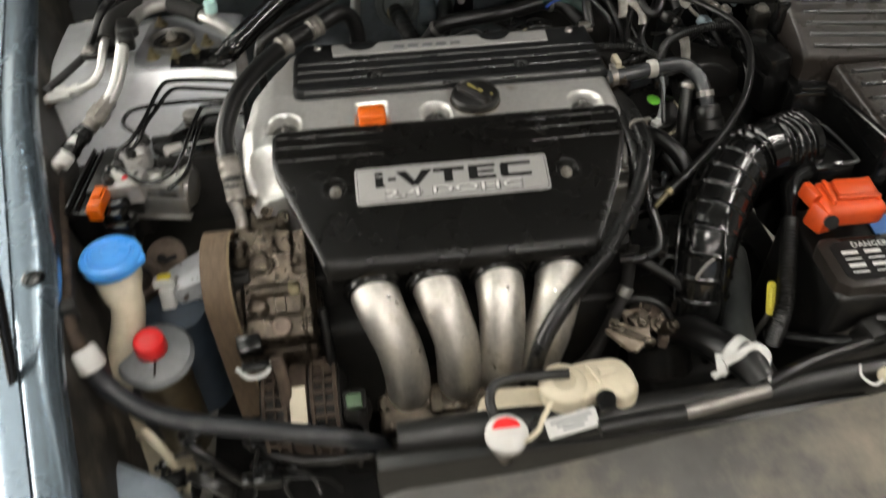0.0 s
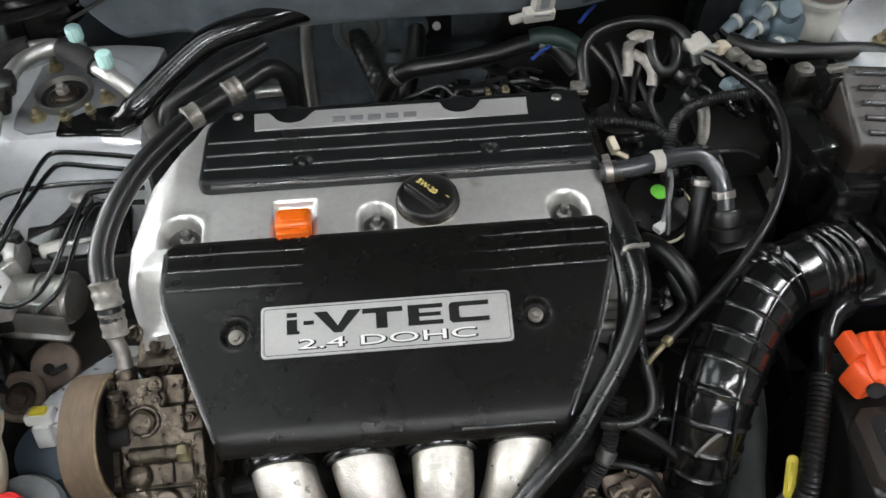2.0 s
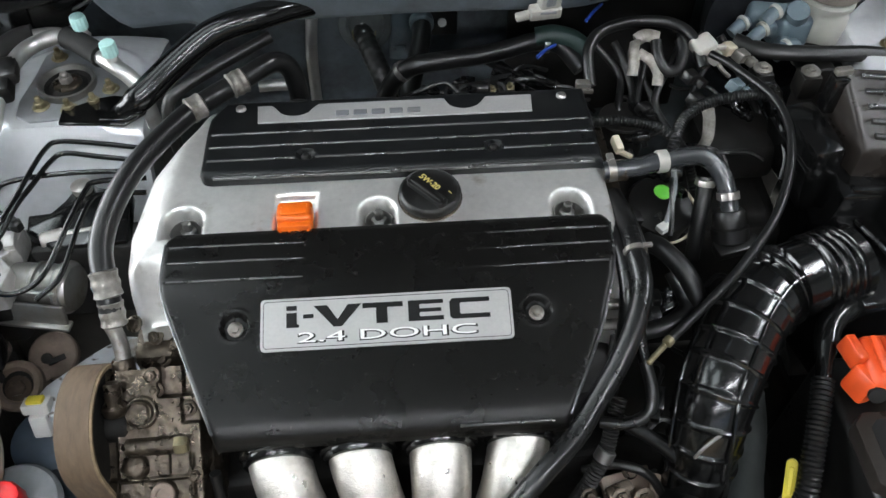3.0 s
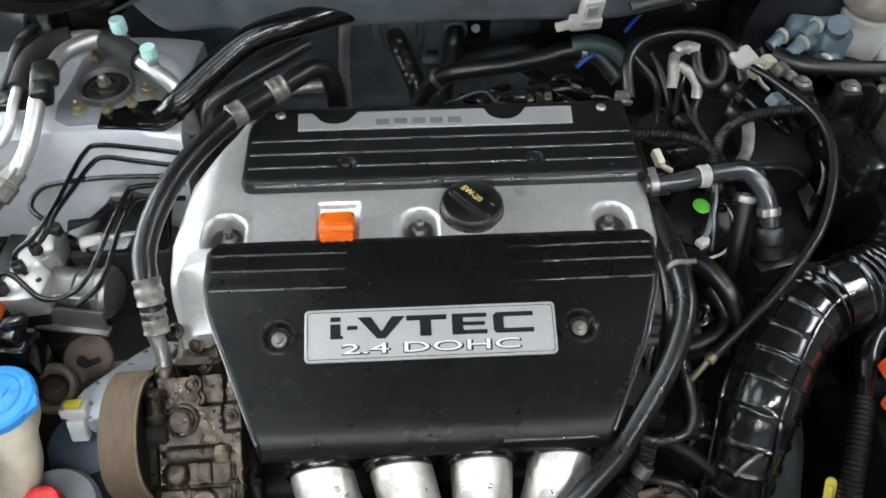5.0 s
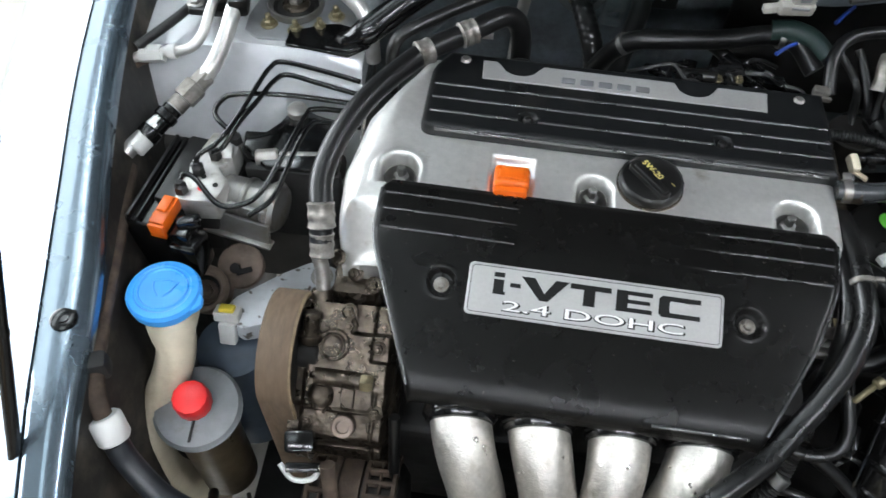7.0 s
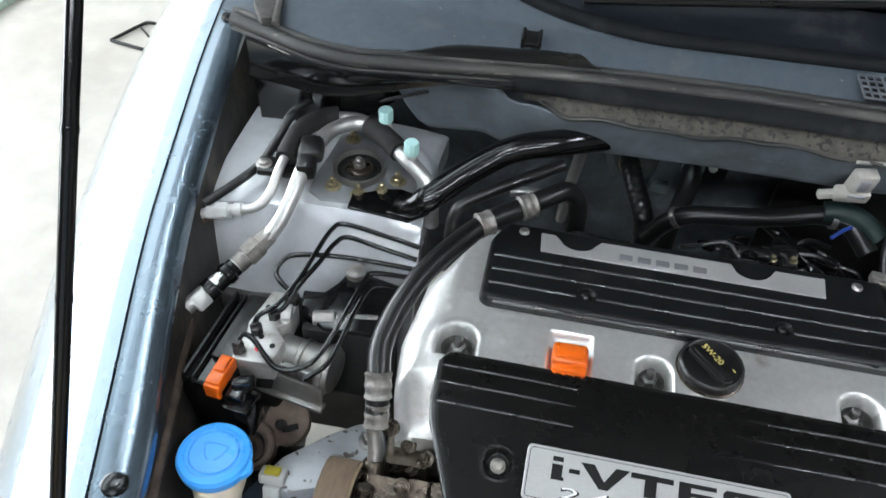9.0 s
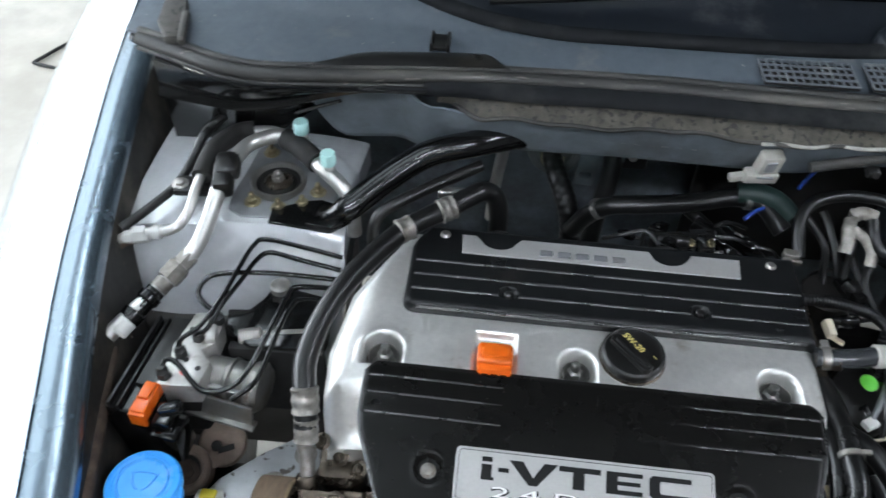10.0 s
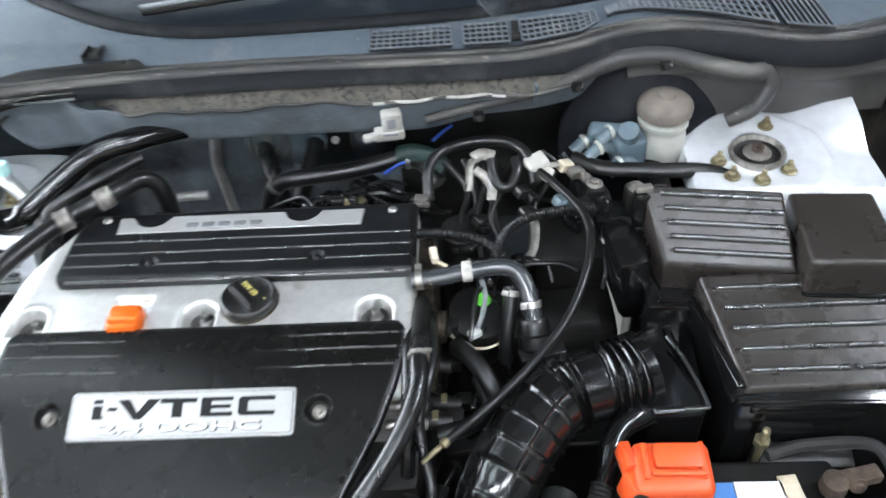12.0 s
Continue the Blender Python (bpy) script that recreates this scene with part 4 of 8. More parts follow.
part("edge_bead", slew(tube([(-0.345, -0.1695, 0.9115), (-0.2, -0.1700, 0.9115), (-0.05, -0.1700, 0.9115), (0.068, -0.1695, 0.9115)], 0.0022, 8, 12)), M["bead"], coil, "rounded glossy front edge", 60)
for bx in (-0.247, -0.040):
    p = SLEW @ Vector((bx, -0.143, 0.9105))
    part("cap_nut", lathe([(0.0055, -0.002), (0.0055, 0.003), (0.004, 0.005), (0.002, 0.0056)], p, n=6), M["satin"], coil, "small black cap nut")
plate = []
for a, b in (((-0.305, -0.090), (0.012, -0.0605)),):
    xs = np.linspace(a[0], b[0], 60)
    top = []
    for x in xs:
        y = -0.061
        for nx in (-0.262, -0.067):
            if abs(x - nx) < 0.0225:
                y -= math.sqrt(max(0, 0.0225 ** 2 - (x - nx) ** 2)) * 0.85
        top.append((float(x), max(y, -0.084)))
    plate = prism([(a[0] + 0.002, a[1]), (b[0] - 0.002, a[1])] + [(x, y) for x, y in top[::-1]], 0.9125, 0.9178, 0.0006, 1)
strip = part("name_strip", slew(plate), M["badge"], coil, "silver name strip with two round notches")
for k in range(5):
    part("raised_mark", slew(box((0.0150, 0.0085, 0.0020), (-0.2075 + 0.0205 * k, -0.0800, 0.9184), bevel=0.0008)), M["plate_grey"], strip, "plain raised mark")
for nx in (-0.262, -0.067):
    p = SLEW @ Vector((nx, -0.055, 0.897))
    part("coil_boot", lathe([(0.021, -0.03), (0.021, 0.006), (0.017, 0.010), (0.006, 0.011)], p, n=24), M["matte"], coil, "black rubber boot")
for bx, by in ((-0.325, -0.060), (0.048, -0.062)):
    p = SLEW @ Vector((bx, by, 0.911))
    part("stud", join(lathe([(0.006, -0.004), (0.006, 0.004), (0.004, 0.006)], p, n=14)), M["steel"], coil, "bright steel stud")

# sloping front cover
PROFILE = [(-0.448, 0.838), (-0.447, 0.844), (-0.444, 0.849), (-0.439, 0.8535), (-0.431, 0.858), (-0.420, 0.8620), (-0.395, 0.870), (-0.345, 0.8865), (-0.318, 0.8955), (-0.29, 0.9015), (-0.262, 0.9045), (-0.246, 0.9045), (-0.239, 0.902), (-0.2355, 0.896), (-0.235, 0.890)]
FRONT_L = [(-0.46, -0.322), (-0.447, -0.327), (-0.315, -0.383), (-0.295, -0.3865), (-0.25, -0.3865), (-0.24, -0.381), (-0.235, -0.372)]
FRONT_R = [(-0.46, -0.004), (-0.445, 0.003), (-0.36, 0.047), (-0.315, 0.063), (-0.295, 0.068), (-0.25, 0.071), (-0.24, 0.066), (-0.235, 0.056)]


def front_cover(u, v):
    # even steps along the profile
    y = -0.448 + 0.213 * v
    if v < 0.12:
        y = -0.448 + 0.213 * 0.12 * (v / 0.12) ** 2.2
    elif v > 0.94:
        y = -0.24778 + 0.01278 * (1 - ((1 - v) / 0.06) ** 2)
    xl, xr = curve_at(FRONT_L, y), curve_at(FRONT_R, y)
    x = xl + (xr - xl) * u
    z = soft_at(PROFILE, y, 0.0005 + 0.014 * smooth01((y + 0.448) / 0.03) * smooth01((-0.244 - y) / 0.02))
    d = min(x - xl, xr - x)
    R = 0.006
    if d < R:
        z -= R - math.sqrt(max(0, R * R - (R - d) ** 2))
    for ry in (-0.259, -0.278, -0.299):
        fade = max(smooth01((-0.275 - x) / 0.09), smooth01((x + 0.13) / 0.10))
        z += 0.0010 * fade * smooth01((y - ry) / 0.001 + 0.5) * smooth01((0.016 - (y - ry)) / 0.014)
    for bx, by in ((-0.310, -0.345), (-0.018, -0.345)):
        r = math.hypot(x - bx, y - by)
        z -= 0.007 * smooth01((0.0135 - r) / 0.002)
        z += 0.0008 * smooth01(1 - abs(r - 0.0155) / 0.002)
    return Vector((x, y, z))


front = part("front_cover", slew(sheet(front_cover, 170, 220, 0.008)), M["cover"], engine, "satin black plastic front cover", 50)
for bx, by in ((-0.310, -0.345), (-0.018, -0.345)):
    p = SLEW @ Vector((bx, by, 0.8795))
    part("cap_screw", join(lathe([(0.0075, -0.002), (0.0075, 0.0025), (0.006, 0.0035)], p, (0, -0.36, 1), 18), lathe([(0.0045, 0.003), (0.0045, 0.0075), (0.003, 0.0085)], p, (0, -0.36, 1), 6)), M["dull"], front, "steel cap screw in a round recess")

for ry in (-0.259, -0.278, -0.299):
    xl, xr, zz = curve_at(FRONT_L, ry), curve_at(FRONT_R, ry), curve_at(PROFILE, ry)
    for xa, xb in ((xl + 0.007, -0.245), (-0.06, xr - 0.007)):
        inner = xb if xa < -0.2 else xa
        pts = [(xa + (xb - xa) * i / 8, ry, zz + 0.0006 - 0.0016 * smooth01(1 - abs(xa + (xb - xa) * i / 8 - inner) / 0.06)) for i in range(9)]
        part("rib", slew(tube(pts, 0.0011, 8, 3)), M["bead"], front, "fine raised moulding line", 60)

for table, sx in ((FRONT_L, 1), (FRONT_R, -1)):
    ys_ = np.linspace(-0.440, -0.252, 14)
    pts = [(curve_at(table, y) + sx * 0.0016, y, curve_at(PROFILE, y) - 0.0030) for y in ys_]
    part("edge_bead", slew(tube(pts, 0.0020, 8, 2)), M["bead"], front, "rounded edge of the cover", 60)
# bead only along the stretch where the lower edge shows a highlight
part("edge_bead", slew(tube([(x, -0.4445, 0.8478) for x in np.linspace(-0.100, -0.012, 16)], 0.0016, 8, 2)), M["bead"], front, "glossy bead added for the lower edge's highlight", 60)

# badge plate, tilted with the cover
BADGE = SLEW @ Matrix.Translation((-0.1635, -0.3475, 0.8866)) @ Matrix.Rotation(radians(20.0), 4, "X")
plate = part("badge", prism(rounded(0.2425, 0.0515, 0.0045), -0.001, 0.0017, 0.0005, 1, BADGE), M["badge"], front, "silver badge plate with black and white print")
o, i_ = rounded(0.2375, 0.0465, 0.0035), rounded(0.2362, 0.0452, 0.0030)
rim = bmesh.new()
vo, vi = [rim.verts.new((x, y, 0.0020)) for x, y in o], [rim.verts.new((x, y, 0.0020)) for x, y in i_]
for k in range(len(o)):
    rim.faces.new((vo[k], vo[(k + 1) % len(o)], vi[(k + 1) % len(o)], vi[k]))
bmesh.ops.transform(rim, matrix=BADGE, verts=rim.verts)
part("border_line", rim, M["ink"], plate, "thin black border line")


def poly(pts, z0=0.0015, z1=0.0023):
    return prism(pts, z0, z1, 0.0, 1, BADGE)


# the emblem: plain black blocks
X0, YB, HT = -0.0965, -0.0035, 0.0215
emblem = [
    poly([(X0, YB), (X0 + 0.012, YB), (X0 + 0.012, YB + 0.003), (X0 + 0.010, YB + 0.003), (X0 + 0.010, YB + 0.0145), (X0, YB + 0.0145)]),
    poly([(X0, YB + 0.017), (X0 + 0.010, YB + 0.017), (X0 + 0.010, YB + HT), (X0, YB + HT)]),
    poly([(X0 + 0.016, YB + 0.0085), (X0 + 0.026, YB + 0.0085), (X0 + 0.026, YB + 0.0125), (X0 + 0.016, YB + 0.0125)]),
    poly([(X0 + 0.026, YB + 0.0205), (X0 + 0.039, YB + 0.0205), (X0 + 0.049, YB + 0.006), (X0 + 0.059, YB + 0.0205), (X0 + 0.072, YB + 0.0205), (X0 + 0.053, YB - 0.001), (X0 + 0.045, YB - 0.001)]),
    poly([(X0 + 0.073, YB + 0.0155), (X0 + 0.086, YB + 0.0155), (X0 + 0.086, YB), (X0 + 0.097, YB), (X0 + 0.097, YB + 0.0155), (X0 + 0.112, YB + 0.0155), (X0 + 0.112, YB + 0.0205), (X0 + 0.073, YB + 0.0205)]),
    poly([(X0 + 0.117, YB), (X0 + 0.151, YB), (X0 + 0.151, YB + 0.0042), (X0 + 0.128, YB + 0.0042), (X0 + 0.128, YB + 0.0085), (X0 + 0.149, YB + 0.0085), (X0 + 0.149, YB + 0.0122), (X0 + 0.128, YB + 0.0122), (X0 + 0.128, YB + 0.0165), (X0 + 0.151, YB + 0.0165), (X0 + 0.151, YB + 0.0205), (X0 + 0.117, YB + 0.0205)]),
    poly([(X0 + 0.160, YB), (X0 + 0.196, YB), (X0 + 0.196, YB + 0.0045), (X0 + 0.168, YB + 0.0045), (X0 + 0.167, YB + 0.006), (X0 + 0.167, YB + 0.0145), (X0 + 0.168, YB + 0.016), (X0 + 0.196, YB + 0.016), (X0 + 0.196, YB + 0.0205), (X0 + 0.160, YB + 0.0205), (X0 + 0.157, YB + 0.0175), (X0 + 0.157, YB + 0.003)]),
]
part("emblem", join(*emblem), M["ink"], plate, "bold black block emblem")
wide = BADGE @ Matrix.Translation((0.000, -0.0142, 0.0)) @ Matrix.Diagonal((2.78, 1, 1, 1))
part("print_edge", lettering("2.4 DOHC", 0.0138, wide @ Matrix.Translation((0.0002, -0.0005, 0.0019)), 0.0002, 0.00055), M["ink"], plate, "black edge of the white print")
part("print", lettering("2.4 DOHC", 0.0138, wide @ Matrix.Translation((0, 0, 0.0022)), 0.0004, 0.0), M["white_print"], plate, "white print")

# oil filler cap
c = SLEW @ Vector((-0.114, -0.203, 0.902))
cap = thing("oil_filler_cap", c, "round black oil filler cap with pale printing on the cam cover", "oil cap")
part("collar", lathe([(0.0345, -0.004), (0.0345, 0.0005), (0.0325, 0.0015)], c, n=40), M["dirty_alu"], cap, "stained cast collar")
part("disc", lathe([(0.0315, 0.0), (0.0330, 0.002), (0.0330, 0.0085), (0.0315, 0.0112), (0.0295, 0.0120), (0.0285, 0.0112), (0.012, 0.0112)], c, n=80, bumps=20, amp=0.005), M["satin"], cap)
TURN_CAP = Matrix.Translation(c + Vector((0, 0, 0.0110))) @ Matrix.Rotation(radians(-50), 4, "Z")
grip = join(prism(rounded(0.054, 0.0130, 0.005), 0.0, 0.0065, 0.002, 2, TURN_CAP @ Matrix.Translation((0.002, -0.006, 0))), prism(rounded(0.046, 0.0055, 0.0022), 0.006, 0.0088, 0.0012, 2, TURN_CAP @ Matrix.Translation((0.003, -0.0065, 0))))
part("grip", grip, M["satin"], cap, "raised finger grip")
part("grade_print", lettering("5W-20", 0.0098, TURN_CAP @ Matrix.Translation((-0.008, 0.0075, 0.0007)), 0.0002, 0.00008), M["yellow_print"], cap, "pale yellow print")
part("pointer_mark", prism([(0.012, -0.0005), (0.0165, -0.0005), (0.0165, 0.0005), (0.012, 0.0005)], 0, 0.0006, 0, 1, TURN_CAP @ Matrix.Translation((0.004, 0.012, 0.0004))), M["yellow_print"], cap)

# orange ignition cap in its pocket
c = SLEW @ Vector((-0.256, -0.2225, 0.898))
oc = thing("orange_cap", c, "bright orange plastic plug on the cam cover", "plug")
part("block", join(box((0.037, 0.028, 0.020), c + Vector((0, 0.001, 0.005)), (-8, 0, 0), bevel=0.005, seg=3), box((0.035, 0.022, 0.024), c + Vector((0, -0.010, -0.002)), (-8, 0, 0), bevel=0.003)), M["orange"], oc)
part("top_panel", box((0.027, 0.017, 0.005), c + Vector((0, 0.002, 0.0140)), (-8, 0, 0), bevel=0.002), M["orange"], oc, "raised orange top panel")
part("front_rib", join(*[box((0.0030, 0.003, 0.017), c + Vector((dx, -0.0215, -0.002)), (-8, 0, 0), bevel=0.001) for dx in (-0.014, -0.005, 0.005, 0.014)]), M["orange"], oc, "moulded orange grip ribs")
part("base_line", box((0.034, 0.016, 0.003), c + Vector((0, -0.014, -0.0145)), bevel=0.001), M["matte"], oc, "dark seal at its foot")
part("seat_recess", box((0.030, 0.008, 0.004), c + Vector((0, 0.0225, -0.004)), bevel=0.0015), M["alu"], oc, "bright metal seat")

# intake runners and plenum
for k, (x0, x1, x2, x3) in enumerate(((-0.284, -0.270, -0.256, -0.249), (-0.207, -0.195, -0.185, -0.183), (-0.123, -0.125, -0.127, -0.130), (-0.041, -0.055, -0.068, -0.082))):
    pts = [(x0, -0.405, 0.808), (x0 + 0.3 * (x1 - x0), -0.438, 0.801), (x1, -0.470, 0.786), (x2, -0.493, 0.752), (x3, -0.503, 0.705), (x3, -0.503, 0.665), (x3, -0.490, 0.635)]
    rn = part("runner", tube(pts, 0.0285, 24, 8, lambda s, L: 1.06 - 0.06 * smooth01((s - 0.04) / 0.06)), M["runner"], engine, "cast aluminium intake runner", 60)
    d = (Vector(pts[1]) - Vector(pts[0])).normalized()
    d = Vector((0.06 * (x1 - x0) / 0.014, -0.985, -0.15)).normalized()
    top = Vector((x0 + 0.3 * (x1 - x0), -0.436, 0.8015))
    col = [(0.0285, -0.004), (0.0362, -0.003), (0.0374, 0.0), (0.0374, 0.0040), (0.0350, 0.0055), (0.0342, 0.0095), (0.0330, 0.0110), (0.0290, 0.0115)]
    part("runner_collar", lathe(col, top, d, 36), M["gloss"], rn, "glossy black rubber collar")
    part("boot", cyl(top - d * 0.030, top, 0.0325, n=32), M["satin"], rn, "black rubber boot")
# dirty casting colour, dark enough to include the shade below the runners
part("plenum", cast(join(tube([(-0.28, -0.495, 0.640), (-0.2, -0.500, 0.637), (-0.06, -0.502, 0.637)], 0.045, 20), box((0.22, 0.05, 0.03), (-0.18, -0.525, 0.655), (20, 0, 0), bevel=0.008), box((0.05, 0.04, 0.02), (-0.20, -0.522, 0.672), (20, 0, 0), bevel=0.006)), 0.0015, 60, 1), M["dirty_alu"], engine, "grimy cast plenum, darkened for shade under the runners", 60)
# flange, block and jacket take the near-black colour for shade under the covers
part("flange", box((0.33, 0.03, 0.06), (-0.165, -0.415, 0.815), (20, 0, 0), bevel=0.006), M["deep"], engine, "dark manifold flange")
part("cylinder_block", box((0.50, 0.33, 0.45), (-0.17, -0.22, 0.55), bevel=0.02), M["deep"], engine, "oily engine block, bay shade in its dark colour")
part("water_jacket", cast(box((0.46, 0.06, 0.20), (-0.16, -0.40, 0.62), bevel=0.01), 0.004, 30, 3), M["deep"], engine, "oily casting, bay shade in its dark colour")
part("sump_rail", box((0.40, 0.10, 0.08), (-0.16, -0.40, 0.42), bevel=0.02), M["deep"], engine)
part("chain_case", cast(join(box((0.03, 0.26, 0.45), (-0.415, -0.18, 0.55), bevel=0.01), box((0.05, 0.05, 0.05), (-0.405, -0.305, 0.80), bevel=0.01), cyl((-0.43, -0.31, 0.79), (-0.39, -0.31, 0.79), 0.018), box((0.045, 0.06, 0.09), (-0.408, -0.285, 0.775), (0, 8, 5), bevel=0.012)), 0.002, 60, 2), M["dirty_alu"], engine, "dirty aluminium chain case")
for p in ((-0.425, -0.300, 0.845), (-0.405, -0.310, 0.835), (-0.40, -0.325, 0.815), (-0.385, -0.318, 0.828)):
    part("case_bolt", hexbolt(p, (-0.3, -0.5, 0.8), 0.006, 0.006), M["dirty_alu"], engine, "dull steel bolt")
part("gearbox", cast(join(box((0.30, 0.30, 0.25), (0.23, -0.34, 0.46), bevel=0.05, seg=3), cyl((0.12, -0.46, 0.58), (0.12, -0.40, 0.66), 0.045)), 0.004, 40, 2), M["deep"], engine, "oily gearbox casting, bay shade in its dark colour")
part("shift_lever", cast(join(box((0.058, 0.010, 0.036), (0.046, -0.492, 0.712), (28, 8, -32), bevel=0.003), box((0.030, 0.014, 0.012), (0.060, -0.470, 0.722), (10, 0, 20), bevel=0.003)), 0.0015, 60, 1), M["dirty_alu"], engine, "dull metal lever plate")
part("lever_plate", cast(prism([(0.012, -0.482), (0.038, -0.474), (0.050, -0.486), (0.072, -0.480), (0.066, -0.502), (0.042, -0.522), (0.032, -0.516)], 0.715, 0.722, 0.002, 2), 0.0015, 60, 1), M["plate_tan"], engine, "pale tan lever plate")
part("shift_bracket", cast(join(box((0.060, 0.035, 0.008), (0.074, -0.462, 0.706), (22, 12, 15), bevel=0.002), box((0.012, 0.05, 0.028), (0.098, -0.474, 0.700), (10, 0, -20), bevel=0.003)), 0.0015, 60, 1), M["tan_metal"], engine, "brown steel bracket")
for p, r in (((0.060, -0.480, 0.726), 0.007), ((0.086, -0.480, 0.716), 0.008), ((0.030, -0.470, 0.712), 0.006), ((0.078, -0.448, 0.716), 0.006)):
    part("gearbox_bolt", hexbolt(p, (0.1, -0.6, 0.8), r, 0.007), M["dirty_alu"], engine, "dull steel bolt")
part("gearbox_pipe", tube([(0.030, -0.440, 0.710), (0.062, -0.448, 0.735), (0.095, -0.462, 0.728), (0.115, -0.485, 0.690)], 0.005, 10), M["satin"], engine, "thin black pipe")
part("selector_knob", join(cyl((0.088, -0.486, 0.705), (0.098, -0.494, 0.728), 0.009), cyl((0.098, -0.494, 0.728), (0.100, -0.496, 0.733), 0.0065)), M["dirty_alu"], engine, "dull cable end")
part("head_end", join(box((0.04, 0.20, 0.16), (0.085, -0.16, 0.80), bevel=0.012), cyl((0.08, -0.183, 0.90), (0.105, -0.187, 0.906), 0.012), cyl((0.06, -0.20, 0.84), (0.115, -0.205, 0.84), 0.02)), M["dirty_alu"], engine, "cast end of the cylinder head")

# ---- pipes and hoses ----
def hose(name, pts, r, material, label, category="hose", n=12, step=None, squash=1.0, rfun=None):
    pts = [Vector(p) for p in pts]
    h = thing(name, pts[len(pts) // 2], label, category)
    part("sheath", tube(pts, r, n, 8, rfun, step, squash), material, h, smooth=60)
    return h


def crimp(h, p0, p1, r, material=None, label="crimped metal sleeve", waves=3):
    p0, p1 = Vector(p0), Vector(p1)
    L = (p1 - p0).length
    prof = [(r * 0.8, 0)]
    for k in range(waves * 4 + 1):
        prof.append((r * (1 + 0.05 * math.cos(2 * math.pi * k / 4)), 0.002 + (L - 0.004) * k / (waves * 4)))
    prof.append((r * 0.8, L))
    part("ferrule", lathe(prof, p0, p1 - p0, 20), material or M["steel"], h, label)


# thick pressure hose over the cam cover's end
h = hose("pressure_hose", [(-0.262, -0.006, 0.82), (-0.259, -0.003, 0.87), (-0.260, 0.000, 0.905), (-0.267, 0.001, 0.928), (-0.281, -0.006, 0.940), (-0.300, -0.022, 0.941), (-0.320, -0.037, 0.938), (-0.367, -0.072, 0.932), (-0.411, -0.141, 0.932), (-0.436, -0.199, 0.925), (-0.447, -0.245, 0.910), (-0.443, -0.277, 0.895), (-0.440, -0.300, 0.870)], 0.0122, M["rubber"], "thick black power steering hose with crimped steel ends")
crimp(h, (-0.444, -0.272, 0.901), (-0.4405, -0.291, 0.880), 0.0138, M["dull"], "dull crimped steel sleeve", 2)
crimp(h, (-0.4403, -0.293, 0.878), (-0.439, -0.310, 0.857), 0.0124, M["dull"], "dull crimped steel sleeve", 2)
crimp(h, (-0.374, -0.077, 0.932), (-0.358, -0.066, 0.933), 0.0144, M["dull"], "dull tan steel band", 1)
crimp(h, (-0.330, -0.044, 0.937), (-0.312, -0.033, 0.939), 0.0144, M["dull"], "dull tan steel band", 2)
part("tail_pipe", tube([(-0.444, -0.306, 0.860), (-0.438, -0.318, 0.842), (-0.436, -0.335, 0.822), (-0.436, -0.352, 0.802), (-0.428, -0.372, 0.790)], 0.008, 12), M["steel"], h, "dull steel pipe")
part("tail_sleeve", lathe([(0.010, 0), (0.0115, 0.002), (0.0115, 0.030), (0.010, 0.032)], (-0.437, -0.330, 0.829), (0.05, -0.65, -0.75), 16), M["dirty_alu"], h, "braided grey sleeve")

brace = hose("brace_tube", [(-0.468, -0.030, 0.899), (-0.440, -0.020, 0.912), (-0.402, 0.008, 0.932), (-0.366, 0.030, 0.950), (-0.338, 0.040, 0.960), (-0.300, 0.050, 0.965), (-0.262, 0.070, 0.962), (-0.225, 0.095, 0.955), (-0.190, 0.14, 0.94)], 0.0165, M["gloss"], "glossy black brace tube from strut tower to bulkhead", "brace", 16,
     rfun=lambda s, L: 0.55 + 0.45 * smooth01(s / 0.03) - 0.45 * smooth01((s - L + 0.05) / 0.05), squash=0.85)
part("end_plate", prism([(-0.490, -0.042), (-0.460, -0.046), (-0.436, -0.028), (-0.440, -0.014), (-0.475, -0.018)], 0.8960, 0.9000, 0.001, 1), M["gloss"], brace, "flattened end plate")
part("weld_bead", tube([(-0.455, -0.014, 0.908), (-0.447, -0.024, 0.914), (-0.440, -0.032, 0.906)], 0.003, 8), M["gloss"], brace, "weld bead")
b = thing("brace_bracket", (-0.49, -0.04, 0.905), "black steel bracket bolted to the strut tower", "bracket")
part("plate", prism([(-0.538, -0.014), (-0.538, -0.040), (-0.46, -0.050), (-0.438, -0.030), (-0.440, -0.006), (-0.48, 0.006), (-0.500, 0.002), (-0.520, -0.008)], 0.8935, 0.8965, 0.001, 1), M["gloss"], b)
h = hose("coolant_pipe", [(-0.408, -0.050, 0.850), (-0.408, -0.048, 0.890), (-0.405, -0.043, 0.914), (-0.393, -0.033, 0.926), (-0.350, -0.008, 0.938), (-0.315, 0.012, 0.945), (-0.285, 0.03, 0.95)], 0.0075, M["satin"], "slim dark metal pipe beside the brace tube", "pipe")
hose("bulkhead_pipe", [(-0.246, 0.250, 0.872), (-0.252, 0.226, 0.845), (-0.258, 0.216, 0.800), (-0.262, 0.228, 0.750), (-0.266, 0.246, 0.66)], 0.0090, M["pipe"], "bright steel pipe dropping from the bulkhead", "pipe")
hose("short_pipe", [(-0.352, 0.235, 0.715), (-0.330, 0.238, 0.714), (-0.300, 0.240, 0.712)], 0.009, M["pipe"], "short bright pipe end", "pipe")

